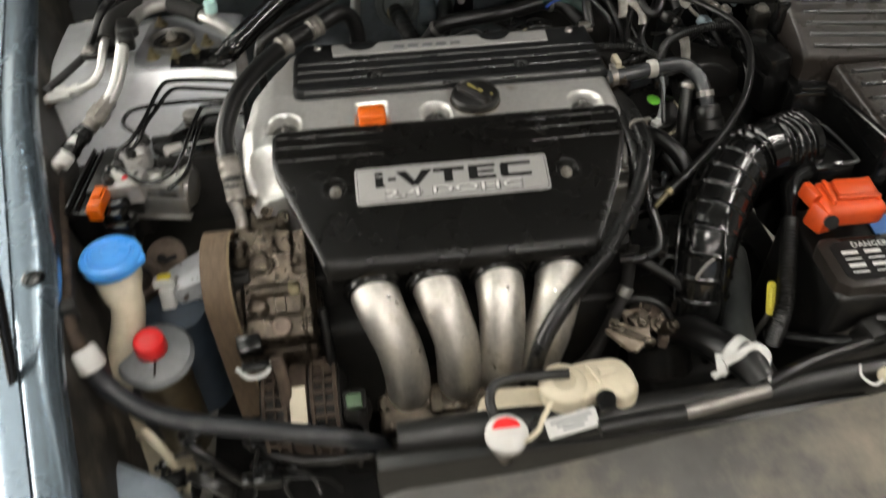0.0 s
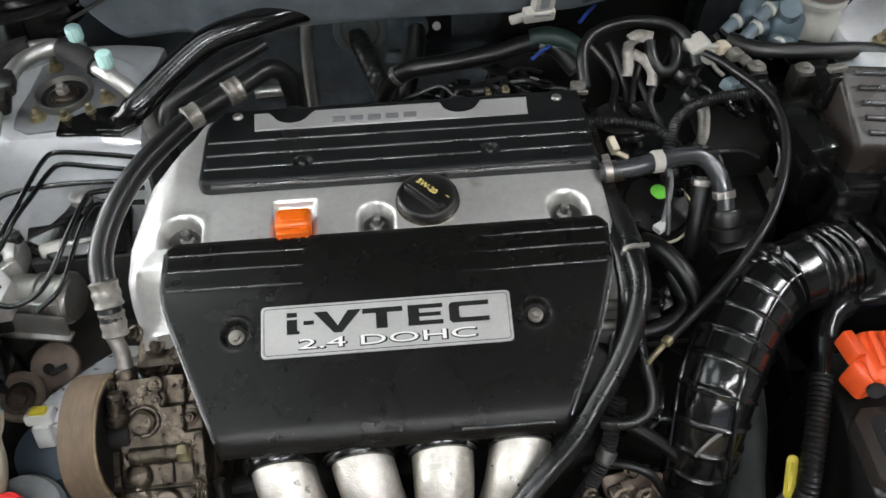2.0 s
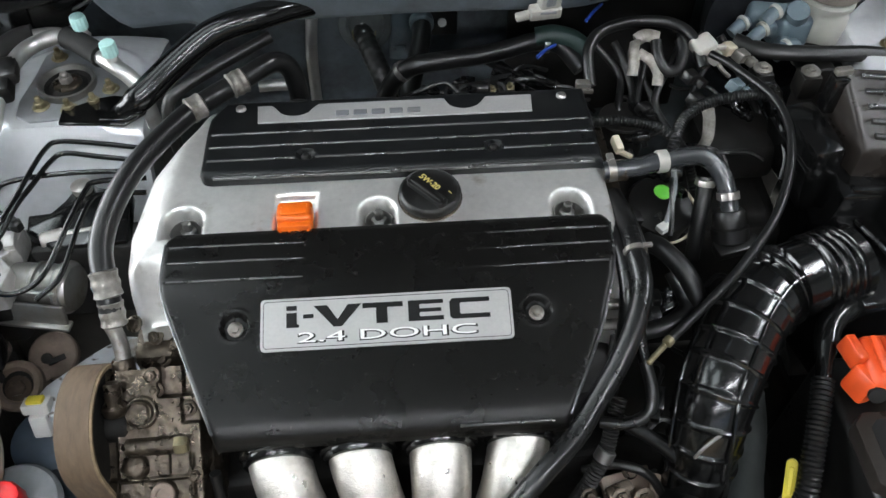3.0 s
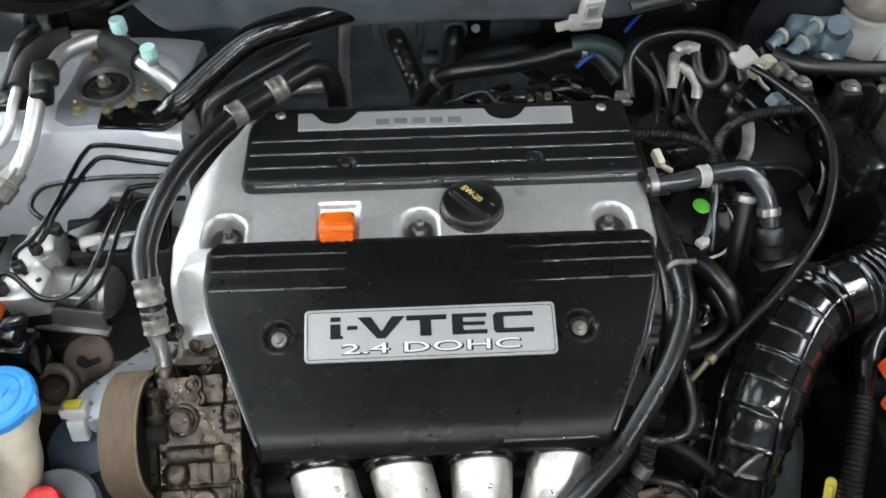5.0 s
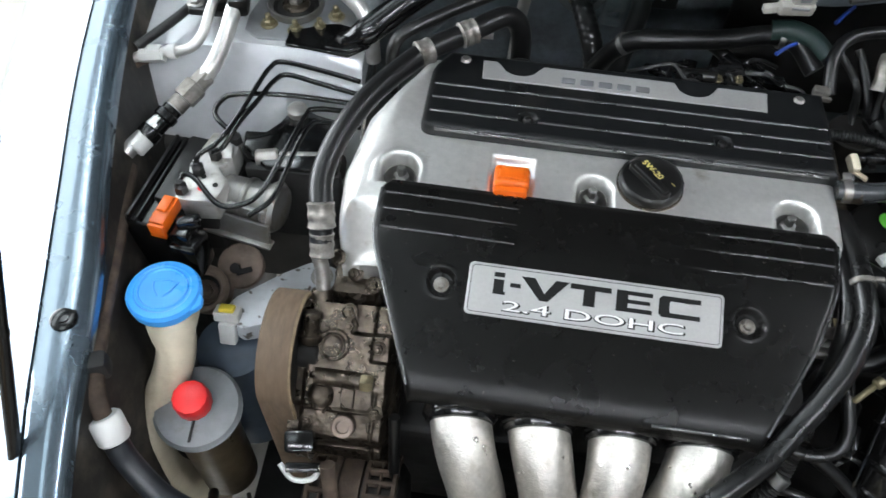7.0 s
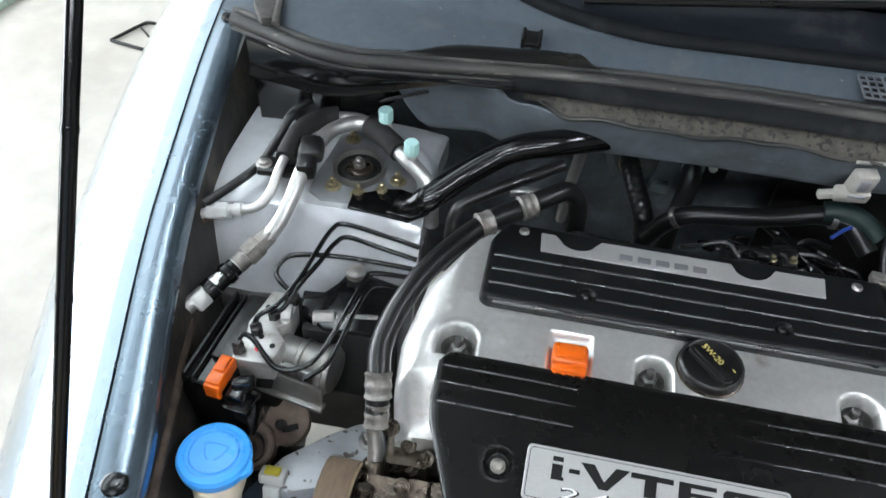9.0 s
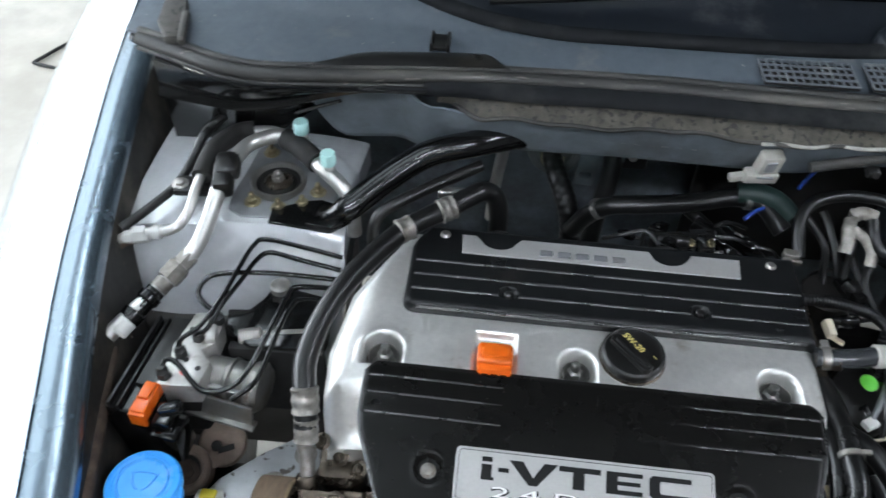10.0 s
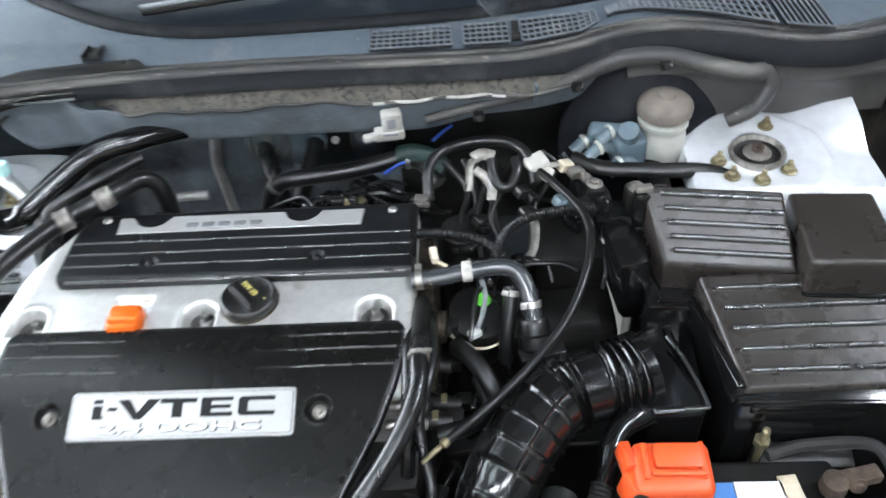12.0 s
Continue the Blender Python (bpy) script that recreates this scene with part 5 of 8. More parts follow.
# refrigerant pipes over the strut tower
h = hose("refrigerant_pipe", [(-0.690, -0.195, 0.850), (-0.668, -0.166, 0.861), (-0.636, -0.118, 0.874), (-0.614, -0.085, 0.890), (-0.604, -0.053, 0.908), (-0.597, -0.020, 0.929), (-0.591, 0.015, 0.935), (-0.580, 0.055, 0.935), (-0.548, 0.077, 0.935), (-0.522, 0.061, 0.938), (-0.477, 0.018, 0.936), (-0.450, -0.001, 0.924), (-0.440, -0.010, 0.900), (-0.438, -0.012, 0.86)], 0.0095, M["pipe"], "bent aluminium refrigerant pipe with foam sleeve and mint valve cap", "pipe", 14)
part("foam_sleeve", tube([(-0.535, 0.070, 0.937), (-0.522, 0.061, 0.938), (-0.500, 0.041, 0.938), (-0.486, 0.027, 0.938)], 0.014, 14), M["matte"], h, "black foam sleeve")
part("hex_union", join(lathe([(0.014, 0), (0.015, 0.002), (0.015, 0.020), (0.014, 0.022)], (-0.640, -0.124, 0.872), (0.52, 0.80, 0.28), 6), lathe([(0.012, 0), (0.012, 0.016)], (-0.628, -0.106, 0.879), (0.52, 0.80, 0.28), 6), lathe([(0.0115, 0), (0.0115, 0.014)], (-0.648, -0.136, 0.868), (0.52, 0.80, 0.28), 14)), M["dull"], h, "pale metal union nuts")
part("crimp_ferrule", lathe([(0.0125, 0), (0.0135, 0.004), (0.0135, 0.012), (0.0115, 0.014), (0.0115, 0.028), (0.0135, 0.030), (0.0135, 0.038), (0.0115, 0.040), (0.0115, 0.046)], (-0.673, -0.174, 0.855), (0.52, 0.80, 0.28), 18), M["gloss"], h, "glossy black ferrule")
part("white_end", cyl((-0.682, -0.190, 0.850), (-0.672, -0.174, 0.8555), 0.0115), M["white"], h, "white plastic end")
part("clamp_block", join(box((0.030, 0.040, 0.018), (-0.594, 0.012, 0.936), (0, 0, 12), bevel=0.006), box((0.024, 0.05, 0.024), (-0.596, -0.005, 0.930), (0, 0, 12), bevel=0.006)), M["satin"], h, "black rubber pipe clamp")


def valve_cap(h, p, r=0.0092):
    p = Vector(p)
    part("valve_stem", lathe([(0.007, 0), (0.0085, 0.004), (0.0065, 0.006), (0.0065, 0.016)], p, n=16), M["pipe"], h, "bright valve stem")
    part("valve_cap", lathe([(r * 0.92, 0.014), (r, 0.016), (r, 0.029), (r * 0.9, 0.031), (r * 0.5, 0.031)], p, n=36, bumps=12, amp=0.04), M["mint"], h, "ribbed mint-green valve cap")


valve_cap(h, (-0.469, 0.014, 0.935))
h = hose("thin_refrigerant_pipe", [(-0.722, -0.074, 0.876), (-0.705, -0.069, 0.882), (-0.688, -0.066, 0.886), (-0.650, -0.061, 0.892), (-0.634, -0.045, 0.904), (-0.629, -0.017, 0.920), (-0.626, 0.020, 0.928), (-0.622, 0.052, 0.930), (-0.600, 0.082, 0.931), (-0.565, 0.088, 0.934), (-0.542, 0.081, 0.936), (-0.525, 0.066, 0.937)], 0.0062, M["pipe"], "thin aluminium refrigerant pipe with a white union", "pipe")
part("union", join(lathe([(0.010, 0), (0.011, 0.002), (0.011, 0.014), (0.010, 0.016)], (-0.697, -0.068, 0.884), (1, 0.1, 0.1), 6), lathe([(0.0085, 0), (0.0085, 0.03)], (-0.708, -0.070, 0.881), (1, 0.1, 0.1), 6), lathe([(0.0085, 0), (0.009, 0.01)], (-0.674, -0.064, 0.887), (1, 0.1, 0.1), 14)), M["white"], h, "white metal union")
part("foam_wrap", tube([(-0.626, 0.000, 0.925), (-0.625, 0.030, 0.929), (-0.620, 0.055, 0.930), (-0.600, 0.082, 0.931), (-0.580, 0.088, 0.933)], 0.0125, 12), M["matte"], h, "black foam wrap")
valve_cap(h, (-0.513, 0.068, 0.937))
b = thing("pipe_bracket", (-0.64, -0.002, 0.89), "black pipe bracket with a steel bolt on the tower", "bracket")
part("strap", box((0.055, 0.030, 0.010), (-0.636, 0.004, 0.905), (0, 6, 10), bevel=0.003), M["satin"], b)
part("bolt", hexbolt((-0.655, 0.0, 0.911), r=0.007), M["steel"], b)
hose("loom", [(-0.612, 0.140, 0.905), (-0.625, 0.105, 0.935), (-0.640, 0.070, 0.935), (-0.652, 0.045, 0.915), (-0.665, 0.010, 0.900), (-0.690, -0.030, 0.893), (-0.715, -0.060, 0.886)], 0.006, M["rubber"], "black taped wiring loom over the strut tower", "wire")
hose("loom", [(-0.602, 0.140, 0.905), (-0.612, 0.108, 0.94), (-0.628, 0.085, 0.945), (-0.645, 0.075, 0.93), (-0.652, 0.055, 0.912), (-0.648, 0.035, 0.905)], 0.005, M["rubber"], "black taped wiring loom over the strut tower", "wire")
hose("body_pipe", [(-0.690, -0.16, 0.80), (-0.712, -0.13, 0.83), (-0.722, -0.095, 0.862), (-0.712, -0.075, 0.872), (-0.690, -0.068, 0.878)], 0.004, M["rust"], "rust-brown steel pipe along the inner wing", "pipe")
# thin dark wire across the bulkhead's left corner
hose("bulkhead_wire", [(-0.60, 0.115, 0.915), (-0.53, 0.10, 0.955), (-0.46, 0.065, 1.005)], 0.0025, M["satin"], "thin black wire up to the scuttle", "wire", 8)

# ---- brake modulator and its pipes ----
a = thing("brake_modulator", (-0.565, -0.22, 0.80), "cast aluminium brake modulator with black pipe unions", "brake modulator")
PLATE = [(-0.604, -0.178), (-0.599, -0.155), (-0.571, -0.153), (-0.564, -0.172), (-0.565, -0.195), (-0.578, -0.206), (-0.563, -0.222), (-0.568, -0.254), (-0.590, -0.256), (-0.612, -0.256), (-0.614, -0.237), (-0.608, -0.219), (-0.611, -0.204)]
part("valve_block", join(prism(PLATE, 0.825, 0.856, 0.0018, 2), box((0.012, 0.022, 0.008), (-0.572, -0.186, 0.858), (0, 0, 10), bevel=0.002)), M["block"], a, "pale machined valve block")
part("lower_body", prism([(-0.612, -0.254), (-0.572, -0.252), (-0.560, -0.200), (-0.562, -0.166), (-0.598, -0.166)], 0.765, 0.828, 0.004), M["deep"], a, "oily lower body, bay shade in its dark colour")
for p in ((-0.578, -0.166, 0.8562), (-0.574, -0.232, 0.8562), (-0.596, -0.180, 0.8562), (-0.590, -0.222, 0.8562)):
    part("screw_hole", lathe([(0.0032, 0), (0.0032, 0.0006)], p, n=14), M["matte"], a, "dark screw hole")
part("motor", lathe([(0.016, 0), (0.023, 0.003), (0.024, 0.028), (0.0265, 0.030), (0.0265, 0.034), (0.0245, 0.036), (0.0245, 0.054), (0.0280, 0.057), (0.0280, 0.066), (0.025, 0.071), (0.010, 0.072)], (-0.576, -0.213, 0.820), (0.98, -0.20, 0.0), 32), M["motor"], a, "round ridged pump motor")
part("end_ring", lathe([(0.026, 0.0), (0.0295, 0.001), (0.0295, 0.006), (0.026, 0.007)], (-0.518, -0.2248, 0.820), (0.98, -0.20, 0.0), 32), M["steel"], a, "dull steel end ring")
part("flange", join(box((0.080, 0.005, 0.030), (-0.552, -0.252, 0.812), (-12, 0, -12), bevel=0.002), box((0.084, 0.014, 0.005), (-0.552, -0.256, 0.800), (0, 0, -12), bevel=0.002)), M["motor"], a, "thin metal flange")
sticker = part("label_sticker", box((0.042, 0.020, 0.001), (-0.540, -0.2435, 0.8385), (-46, 0, -11), bevel=0), M["white"], a, "white paper label")
part("print_bar", box((0.022, 0.009, 0.001), (-0.533, -0.2452, 0.8390), (-46, 0, -11), bevel=0), M["grey"], sticker)
for p in ((-0.569, -0.166, 0.856), (-0.585, -0.192, 0.856), (-0.597, -0.216, 0.856), (-0.607, -0.245, 0.856)):
    part("pipe_union", lathe([(0.0075, 0), (0.0075, 0.010), (0.005, 0.012), (0.004, 0.016)], p, n=6), M["satin"], a, "black hex union")
part("side_port", join(cyl((-0.545, -0.178, 0.845), (-0.520, -0.172, 0.845), 0.010), cyl((-0.520, -0.172, 0.845), (-0.470, -0.165, 0.845), 0.006)), M["steel"], a, "steel side port")
part("paint_dot", lathe([(0.004, 0), (0.004, 0.0008)], (-0.588, -0.238, 0.8562), n=12), M["red"], a, "pink paint dot")

for pts in (
    [(-0.440, -0.082, 0.888), (-0.480, -0.072, 0.888), (-0.536, -0.058, 0.884), (-0.549, -0.072, 0.886), (-0.556, -0.118, 0.890), (-0.563, -0.160, 0.890), (-0.576, -0.196, 0.886), (-0.594, -0.210, 0.878), (-0.598, -0.216, 0.866)],
    [(-0.440, -0.095, 0.880), (-0.490, -0.087, 0.884), (-0.527, -0.079, 0.884), (-0.540, -0.092, 0.884), (-0.548, -0.128, 0.888), (-0.560, -0.165, 0.888), (-0.570, -0.195, 0.880), (-0.584, -0.196, 0.868)],
    [(-0.440, -0.103, 0.872), (-0.520, -0.106, 0.878), (-0.578, -0.115, 0.880), (-0.594, -0.126, 0.878), (-0.597, -0.142, 0.874), (-0.586, -0.155, 0.872), (-0.570, -0.164, 0.868)],
    [(-0.430, -0.120, 0.876), (-0.482, -0.127, 0.882), (-0.492, -0.140, 0.882), (-0.500, -0.190, 0.884), (-0.516, -0.244, 0.872), (-0.535, -0.262, 0.866), (-0.560, -0.264, 0.866), (-0.590, -0.240, 0.874), (-0.604, -0.236, 0.874), (-0.608, -0.245, 0.866)],
    [(-0.430, -0.135, 0.868), (-0.474, -0.139, 0.874), (-0.486, -0.150, 0.876), (-0.495, -0.185, 0.872), (-0.507, -0.240, 0.858), (-0.530, -0.264, 0.850)],
):
    hose("brake_pipe", pts, 0.0031, M["gloss"], "thin black bent brake pipe", "pipe", 8)
bk = thing("bracket_plate", (-0.48, -0.135, 0.84), "black pressed bracket with a rubber mount", "bracket")
part("arm", prism([(-0.567, -0.141), (-0.542, -0.139), (-0.530, -0.122), (-0.521, -0.100), (-0.508, -0.094), (-0.490, -0.104), (-0.455, -0.112), (-0.448, -0.190), (-0.530, -0.192), (-0.562, -0.168)], 0.836, 0.850, 0.003), M["gloss"], bk)
part("web", box((0.11, 0.012, 0.12), (-0.50, -0.188, 0.785), bevel=0.004), M["matte"], bk)
part("rubber_mount", lathe([(0.012, 0), (0.012, 0.008), (0.009, 0.010)], (-0.512, -0.106, 0.850), n=18), M["steel"], bk, "grey rubber mount")

# ---- relay box beside the wing ----
rb = thing("relay_box", (-0.63, -0.24, 0.74), "black relay box with an orange fuse cover", "relay box")
RB = Matrix.Translation((-0.630, -0.222, 0.795)) @ Matrix.Rotation(radians(-8), 4, "Z")
bm = box((0.056, 0.130, 0.095), (0, 0, 0), bevel=0.006)
bmesh.ops.transform(bm, matrix=RB, verts=bm.verts)
part("case", bm, M["gloss"], rb)
bm = join(box((0.028, 0.096, 0.012), (0.010, 0.016, 0.050), bevel=0.003), box((0.004, 0.122, 0.010), (-0.020, 0, 0.050), bevel=0.001), box((0.003, 0.122, 0.008), (-0.009, 0, 0.050), bevel=0.001))
bmesh.ops.transform(bm, matrix=RB, verts=bm.verts)
part("lid", bm, M["satin"], rb, "raised black lid")
bm = join(box((0.0170, 0.038, 0.018), (0.020, -0.050, 0.056), bevel=0.002), box((0.0120, 0.020, 0.006), (0.020, -0.044, 0.066), bevel=0.002), box((0.0180, 0.005, 0.020), (0.020, -0.070, 0.052), bevel=0.001))
bmesh.ops.transform(bm, matrix=RB, verts=bm.verts)
part("fuse_cover", bm, M["orange"], rb, "bright orange fuse cover")
bm = join(box((0.020, 0.024, 0.020), (0.042, -0.058, 0.040), bevel=0.003), box((0.026, 0.014, 0.012), (0.046, -0.050, 0.052), (0, 0, 25), bevel=0.004), box((0.034, 0.034, 0.05), (0.044, -0.060, 0.010), bevel=0.006))
bmesh.ops.transform(bm, matrix=RB, verts=bm.verts)
part("plug_housing", bm, M["gloss"], rb, "glossy black plug housing")
part("foot", box((0.03, 0.05, 0.30), (-0.64, -0.24, 0.62), bevel=0.006), M["matte"], rb)

# ---- washer filler ----
c = Vector((-0.598, -0.356, 0.820))
wf = thing("washer_filler", (-0.60, -0.42, 0.45), "cream plastic washer filler neck with a bright blue cap", "washer filler")
part("neck", tube([c + Vector((-0.003, 0.006, -0.028)), (-0.594, -0.374, 0.785), (-0.590, -0.388, 0.765), (-0.598, -0.408, 0.735), (-0.612, -0.432, 0.705), (-0.630, -0.458, 0.660), (-0.63, -0.46, 0.56), (-0.60, -0.44, 0.45)], 0.030, 20, 8, lambda s, L: 1.0 - 0.30 * smooth01(s / 0.05) + 0.25 * smooth01((s - 0.12) / 0.1)), M["cream"], wf, "aged cream plastic neck", 60)
nrm = (0.0, 0.05, 1.0)
lid = part("cap", lathe([(0.034, -0.004), (0.0375, -0.002), (0.0385, 0.008), (0.036, 0.012), (0.030, 0.0135), (0.0285, 0.012), (0.020, 0.0125), (0.004, 0.013)], c, nrm, 44), M["blue"], wf, "bright blue snap cap", 30)
tab = prism([(0.025, -0.018), (0.040, -0.009), (0.044, 0.0), (0.040, 0.009), (0.025, 0.018)], 0.002, 0.009, 0.002)
bmesh.ops.transform(tab, matrix=Matrix.Translation(c) @ Matrix.Rotation(radians(-12), 4, "Z"), verts=tab.verts)
part("tab", tab, M["blue"], lid)
rimring = [(0.0235, 0.0118), (0.0250, 0.0142), (0.0265, 0.0118)]
part("raised_ring", lathe(rimring, c, nrm, 44), M["blue"], lid, "raised ring", 60)
AXC = axis_matrix(c, nrm)
mk = join(*[tube([AXC @ Vector((0.012 * sx, -0.008, 0.0127)), AXC @ Vector((0.009 * sx, 0.002, 0.0130)), AXC @ Vector((0.003 * sx, 0.009, 0.0127))], 0.0012, 6) for sx in (-1, 1)], tube([AXC @ Vector((-0.014, -0.009, 0.0127)), AXC @ Vector((0, -0.011, 0.0130)), AXC @ Vector((0.014, -0.009, 0.0127))], 0.0012, 6))
part("raised_symbol", mk, M["blue"], lid, "raised moulded symbol")

# ---- power steering reservoir ----
c = Vector((-0.564, -0.432, 0.722))
ps = thing("fluid_reservoir", (c.x, c.y, 0.52), "grey fluid reservoir with a red cap", "reservoir")
part("bowl", lathe([(0.030, -0.20), (0.034, -0.19), (0.035, -0.05), (0.037, -0.012), (0.037, 0.0)], c, n=32), mat("oily_amber_plastic", (0.075, 0.055, 0.03), 0.3, dirt=(0.03, 0.022, 0.014), dirt_amount=0.4, dirt_scale=16), ps, "stained dark amber bowl")
part("lid", lathe([(0.042, -0.012), (0.0475, -0.010), (0.0482, -0.005), (0.0465, -0.003), (0.0460, -0.001), (0.0445, 0.002), (0.036, 0.0055), (0.020, 0.009), (0.016, 0.012)], c, (0.03, -0.12, 1), 36), M["grey"], ps, "grey plastic lid")
part("cap", lathe([(0.017, 0.010), (0.0195, 0.013), (0.0195, 0.030), (0.018, 0.034), (0.013, 0.036), (0.005, 0.0355)], c, (0.03, -0.12, 1), 28, bumps=14, amp=0.02), M["red"], ps, "shiny red screw cap")
part("seam", box((0.0025, 0.06, 0.002), c + Vector((0.004, -0.014, 0.0078)), (-6, 0, 6), bevel=0), M["matte"], ps, "moulded seam")

# ---- accessory drive ----
def loop(y0, z0, r0, y1, z1, r1, n=20):
    d = math.hypot(y1 - y0, z1 - z0)
    base, k = math.atan2(z1 - z0, y1 - y0), math.acos((r0 - r1) / d)
    pts = [(y0 + r0 * math.cos(base + k + (2 * math.pi - 2 * k) * i / n), z0 + r0 * math.sin(base + k + (2 * math.pi - 2 * k) * i / n)) for i in range(n + 1)]
    pts += [(y1 + r1 * math.cos(base - k + 2 * k * i / n), z1 + r1 * math.sin(base - k + 2 * k * i / n)) for i in range(n + 1)]
    return pts


def belt_mesh(x0, x1, pts, t=0.005):
    cy, cz = sum(p[0] for p in pts) / len(pts), sum(p[1] for p in pts) / len(pts)
    bm = bmesh.new()
    rows = []
    for i, (y, z) in enumerate(pts):
        a, b = pts[i - 1], pts[(i + 1) % len(pts)]
        ny, nz = (b[1] - a[1]), -(b[0] - a[0])
        L = math.hypot(ny, nz) or 1
        ny, nz = ny / L, nz / L
        if ny * (y - cy) + nz * (z - cz) < 0:
            ny, nz = -ny, -nz
        rows.append([bm.verts.new(v) for v in ((x0, y, z), (x1, y, z), (x1, y - ny * t, z - nz * t), (x0, y - ny * t, z - nz * t))])
    for a, b in zip(rows, rows[1:] + rows[:1]):
        for k in range(4):
            bm.faces.new((a[k], a[(k + 1) % 4], b[(k + 1) % 4], b[k]))
    bmesh.ops.recalc_face_normals(bm, faces=bm.faces)
    return bm


dr = thing("drive_belt", (-0.474, -0.43, 0.50), "brown ribbed drive belt with a frayed edge", "belt")
part("belt", belt_mesh(-0.481, -0.449, loop(-0.385, 0.793, 0.062, -0.390, 0.57, 0.055)), M["belt"], dr, "smooth brown belt back", 60)
part("belt_edge", belt_mesh(-0.449, -0.4466, loop(-0.385, 0.793, 0.0612, -0.390, 0.57, 0.0542), 0.0036), mat("frayed_belt_edge", (0.20, 0.145, 0.085), 0.8, var=0.3, scale=80, bump=0.3), dr, "paler frayed edge", 60)
part("ribs", join(*[belt_mesh(-0.477 + 0.0056 * k, -0.4745 + 0.0056 * k, loop(-0.385, 0.793, 0.0570, -0.390, 0.57, 0.0500), 0.0022) for k in range(5)]), M["rubber"], dr, "black ribbed inner face", 60)
pu = thing("pump_pulley", (-0.475, -0.395, 0.795), "grimy steel pulley of the steering pump", "pulley")
part("rim", lathe([(0.050, -0.014), (0.0565, -0.013), (0.0565, 0.013), (0.050, 0.014)], (-0.465, -0.385, 0.793), (1, 0, 0), 36), M["deep"], pu)
part("hub", cyl((-0.478, -0.385, 0.793), (-0.43, -0.385, 0.793), 0.018), M["deep"], pu)
pu = thing("lower_pulley", (-0.475, -0.395, 0.57), "dark lower pulley on the crankshaft", "pulley")
part("rim", lathe([(0.043, -0.014), (0.0495, -0.013), (0.0495, 0.013), (0.043, 0.014)], (-0.465, -0.390, 0.57), (1, 0, 0), 30), M["deep"], pu)
part("hub", cyl((-0.478, -0.390, 0.57), (-0.39, -0.390, 0.57), 0.016), M["rust"], pu)

pp = thing("steering_pump", (-0.40, -0.40, 0.68), "dirty cast aluminium power steering pump", "pump")
PUMP0, PUMP_Y, PUMP_N = Vector((-0.39, -0.40, 0.80)), Vector((0, 0.8, 0.6)), Vector((0, -0.6, 0.8))


def on_pump(s, t, h=0.0):
    return PUMP0 + Vector((s, 0, 0)) + PUMP_Y * t + PUMP_N * h


def dome(d, r):
    return math.sqrt(max(0.0, 1 - (d / r) ** 2))


def pump_face(u, v):
    """The pump's cast front: bosses, a cross cylinder, ledges and a ringed port."""
    s, t = -0.066 + 0.104 * u, -0.090 + 0.152 * v
    h = -0.008 * smooth01((-0.050 - s) / 0.003) - 0.006 * smooth01(1 - abs(s + 0.0517) / 0.003)
    r = math.hypot(s + 0.0248, t - 0.0203)
    h += 0.0035 * smooth01((0.0165 - r) / 0.0015) + 0.005 * smooth01((0.0128 - r) / 0.0012) - 0.0012 * smooth01((0.0100 - r) / 0.001)
    if s > -0.012:
        h -= 0.011 * smooth01((t - 0.0316) / 0.003) * smooth01((s + 0.010) / 0.003)
    h -= 0.005 * smooth01((s - 0.012) / 0.004) * smooth01((t - 0.004) / 0.004)
    if -0.041 < s < 0.016:
        h += 0.009 * dome(t + 0.014, 0.0085)
    h -= 0.006 * smooth01((0.0035 - math.hypot(s + 0.0435, t + 0.013)) / 0.001)
    h += 0.010 * dome(math.hypot(s + 0.0335, t + 0.0336), 0.0135)
    if abs(s + 0.0056) < 0.0065 and abs(t + 0.030) < 0.012:
        h += 0.004
    r = math.hypot(s + 0.0057, t + 0.060)
    h += 0.010 * smooth01((0.0120 - r) / 0.0015) - 0.014 * smooth01((0.0058 - r) / 0.001)
    h += 0.003 * smooth01(1 - abs(s - 0.022) / 0.003) * smooth01((-0.02 - t) / 0.01)
    h += 0.003 * smooth01(1 - abs(t + 0.046) / 0.003)
    h -= 0.022 * smooth01((-0.072 - t) / 0.016) + 0.018 * smooth01((s - 0.030) / 0.008)
    n = noise.noise(Vector((s, t, 0.3)) * 130) + 0.6 * noise.noise(Vector((s, t, 1.3)) * 320)
    return on_pump(s, t, h + 0.0006 * n)


part("pump_body", sheet(pump_face, 120, 170, 0.05), M["dirty_alu"], pp, "oily brown-stained cast body", 45)
part("back_case", cast(join(cyl((-0.448, -0.375, 0.752), (-0.37, -0.375, 0.752), 0.034), box((0.09, 0.06, 0.10), (-0.392, -0.405, 0.715), bevel=0.01)), 0.002, 60, 1), M["dirty_alu"], pp)
part("end_nut", lathe([(0.0085, -0.004), (0.0095, -0.002), (0.0095, 0.006), (0.0075, 0.009)], on_pump(0.0105, -0.0145, 0.003), (1, 0, 0), 6), M["zinc"], pp, "brassy hex plug")
part("port_ring", lathe([(0.0065, 0), (0.0115, 0.001), (0.0118, 0.004), (0.0105, 0.0055), (0.0070, 0.0055), (0.0062, 0.003)], on_pump(-0.0057, -0.060, 0.007), PUMP_N, 28), M["tan_metal"], pp, "worn steel port ring")
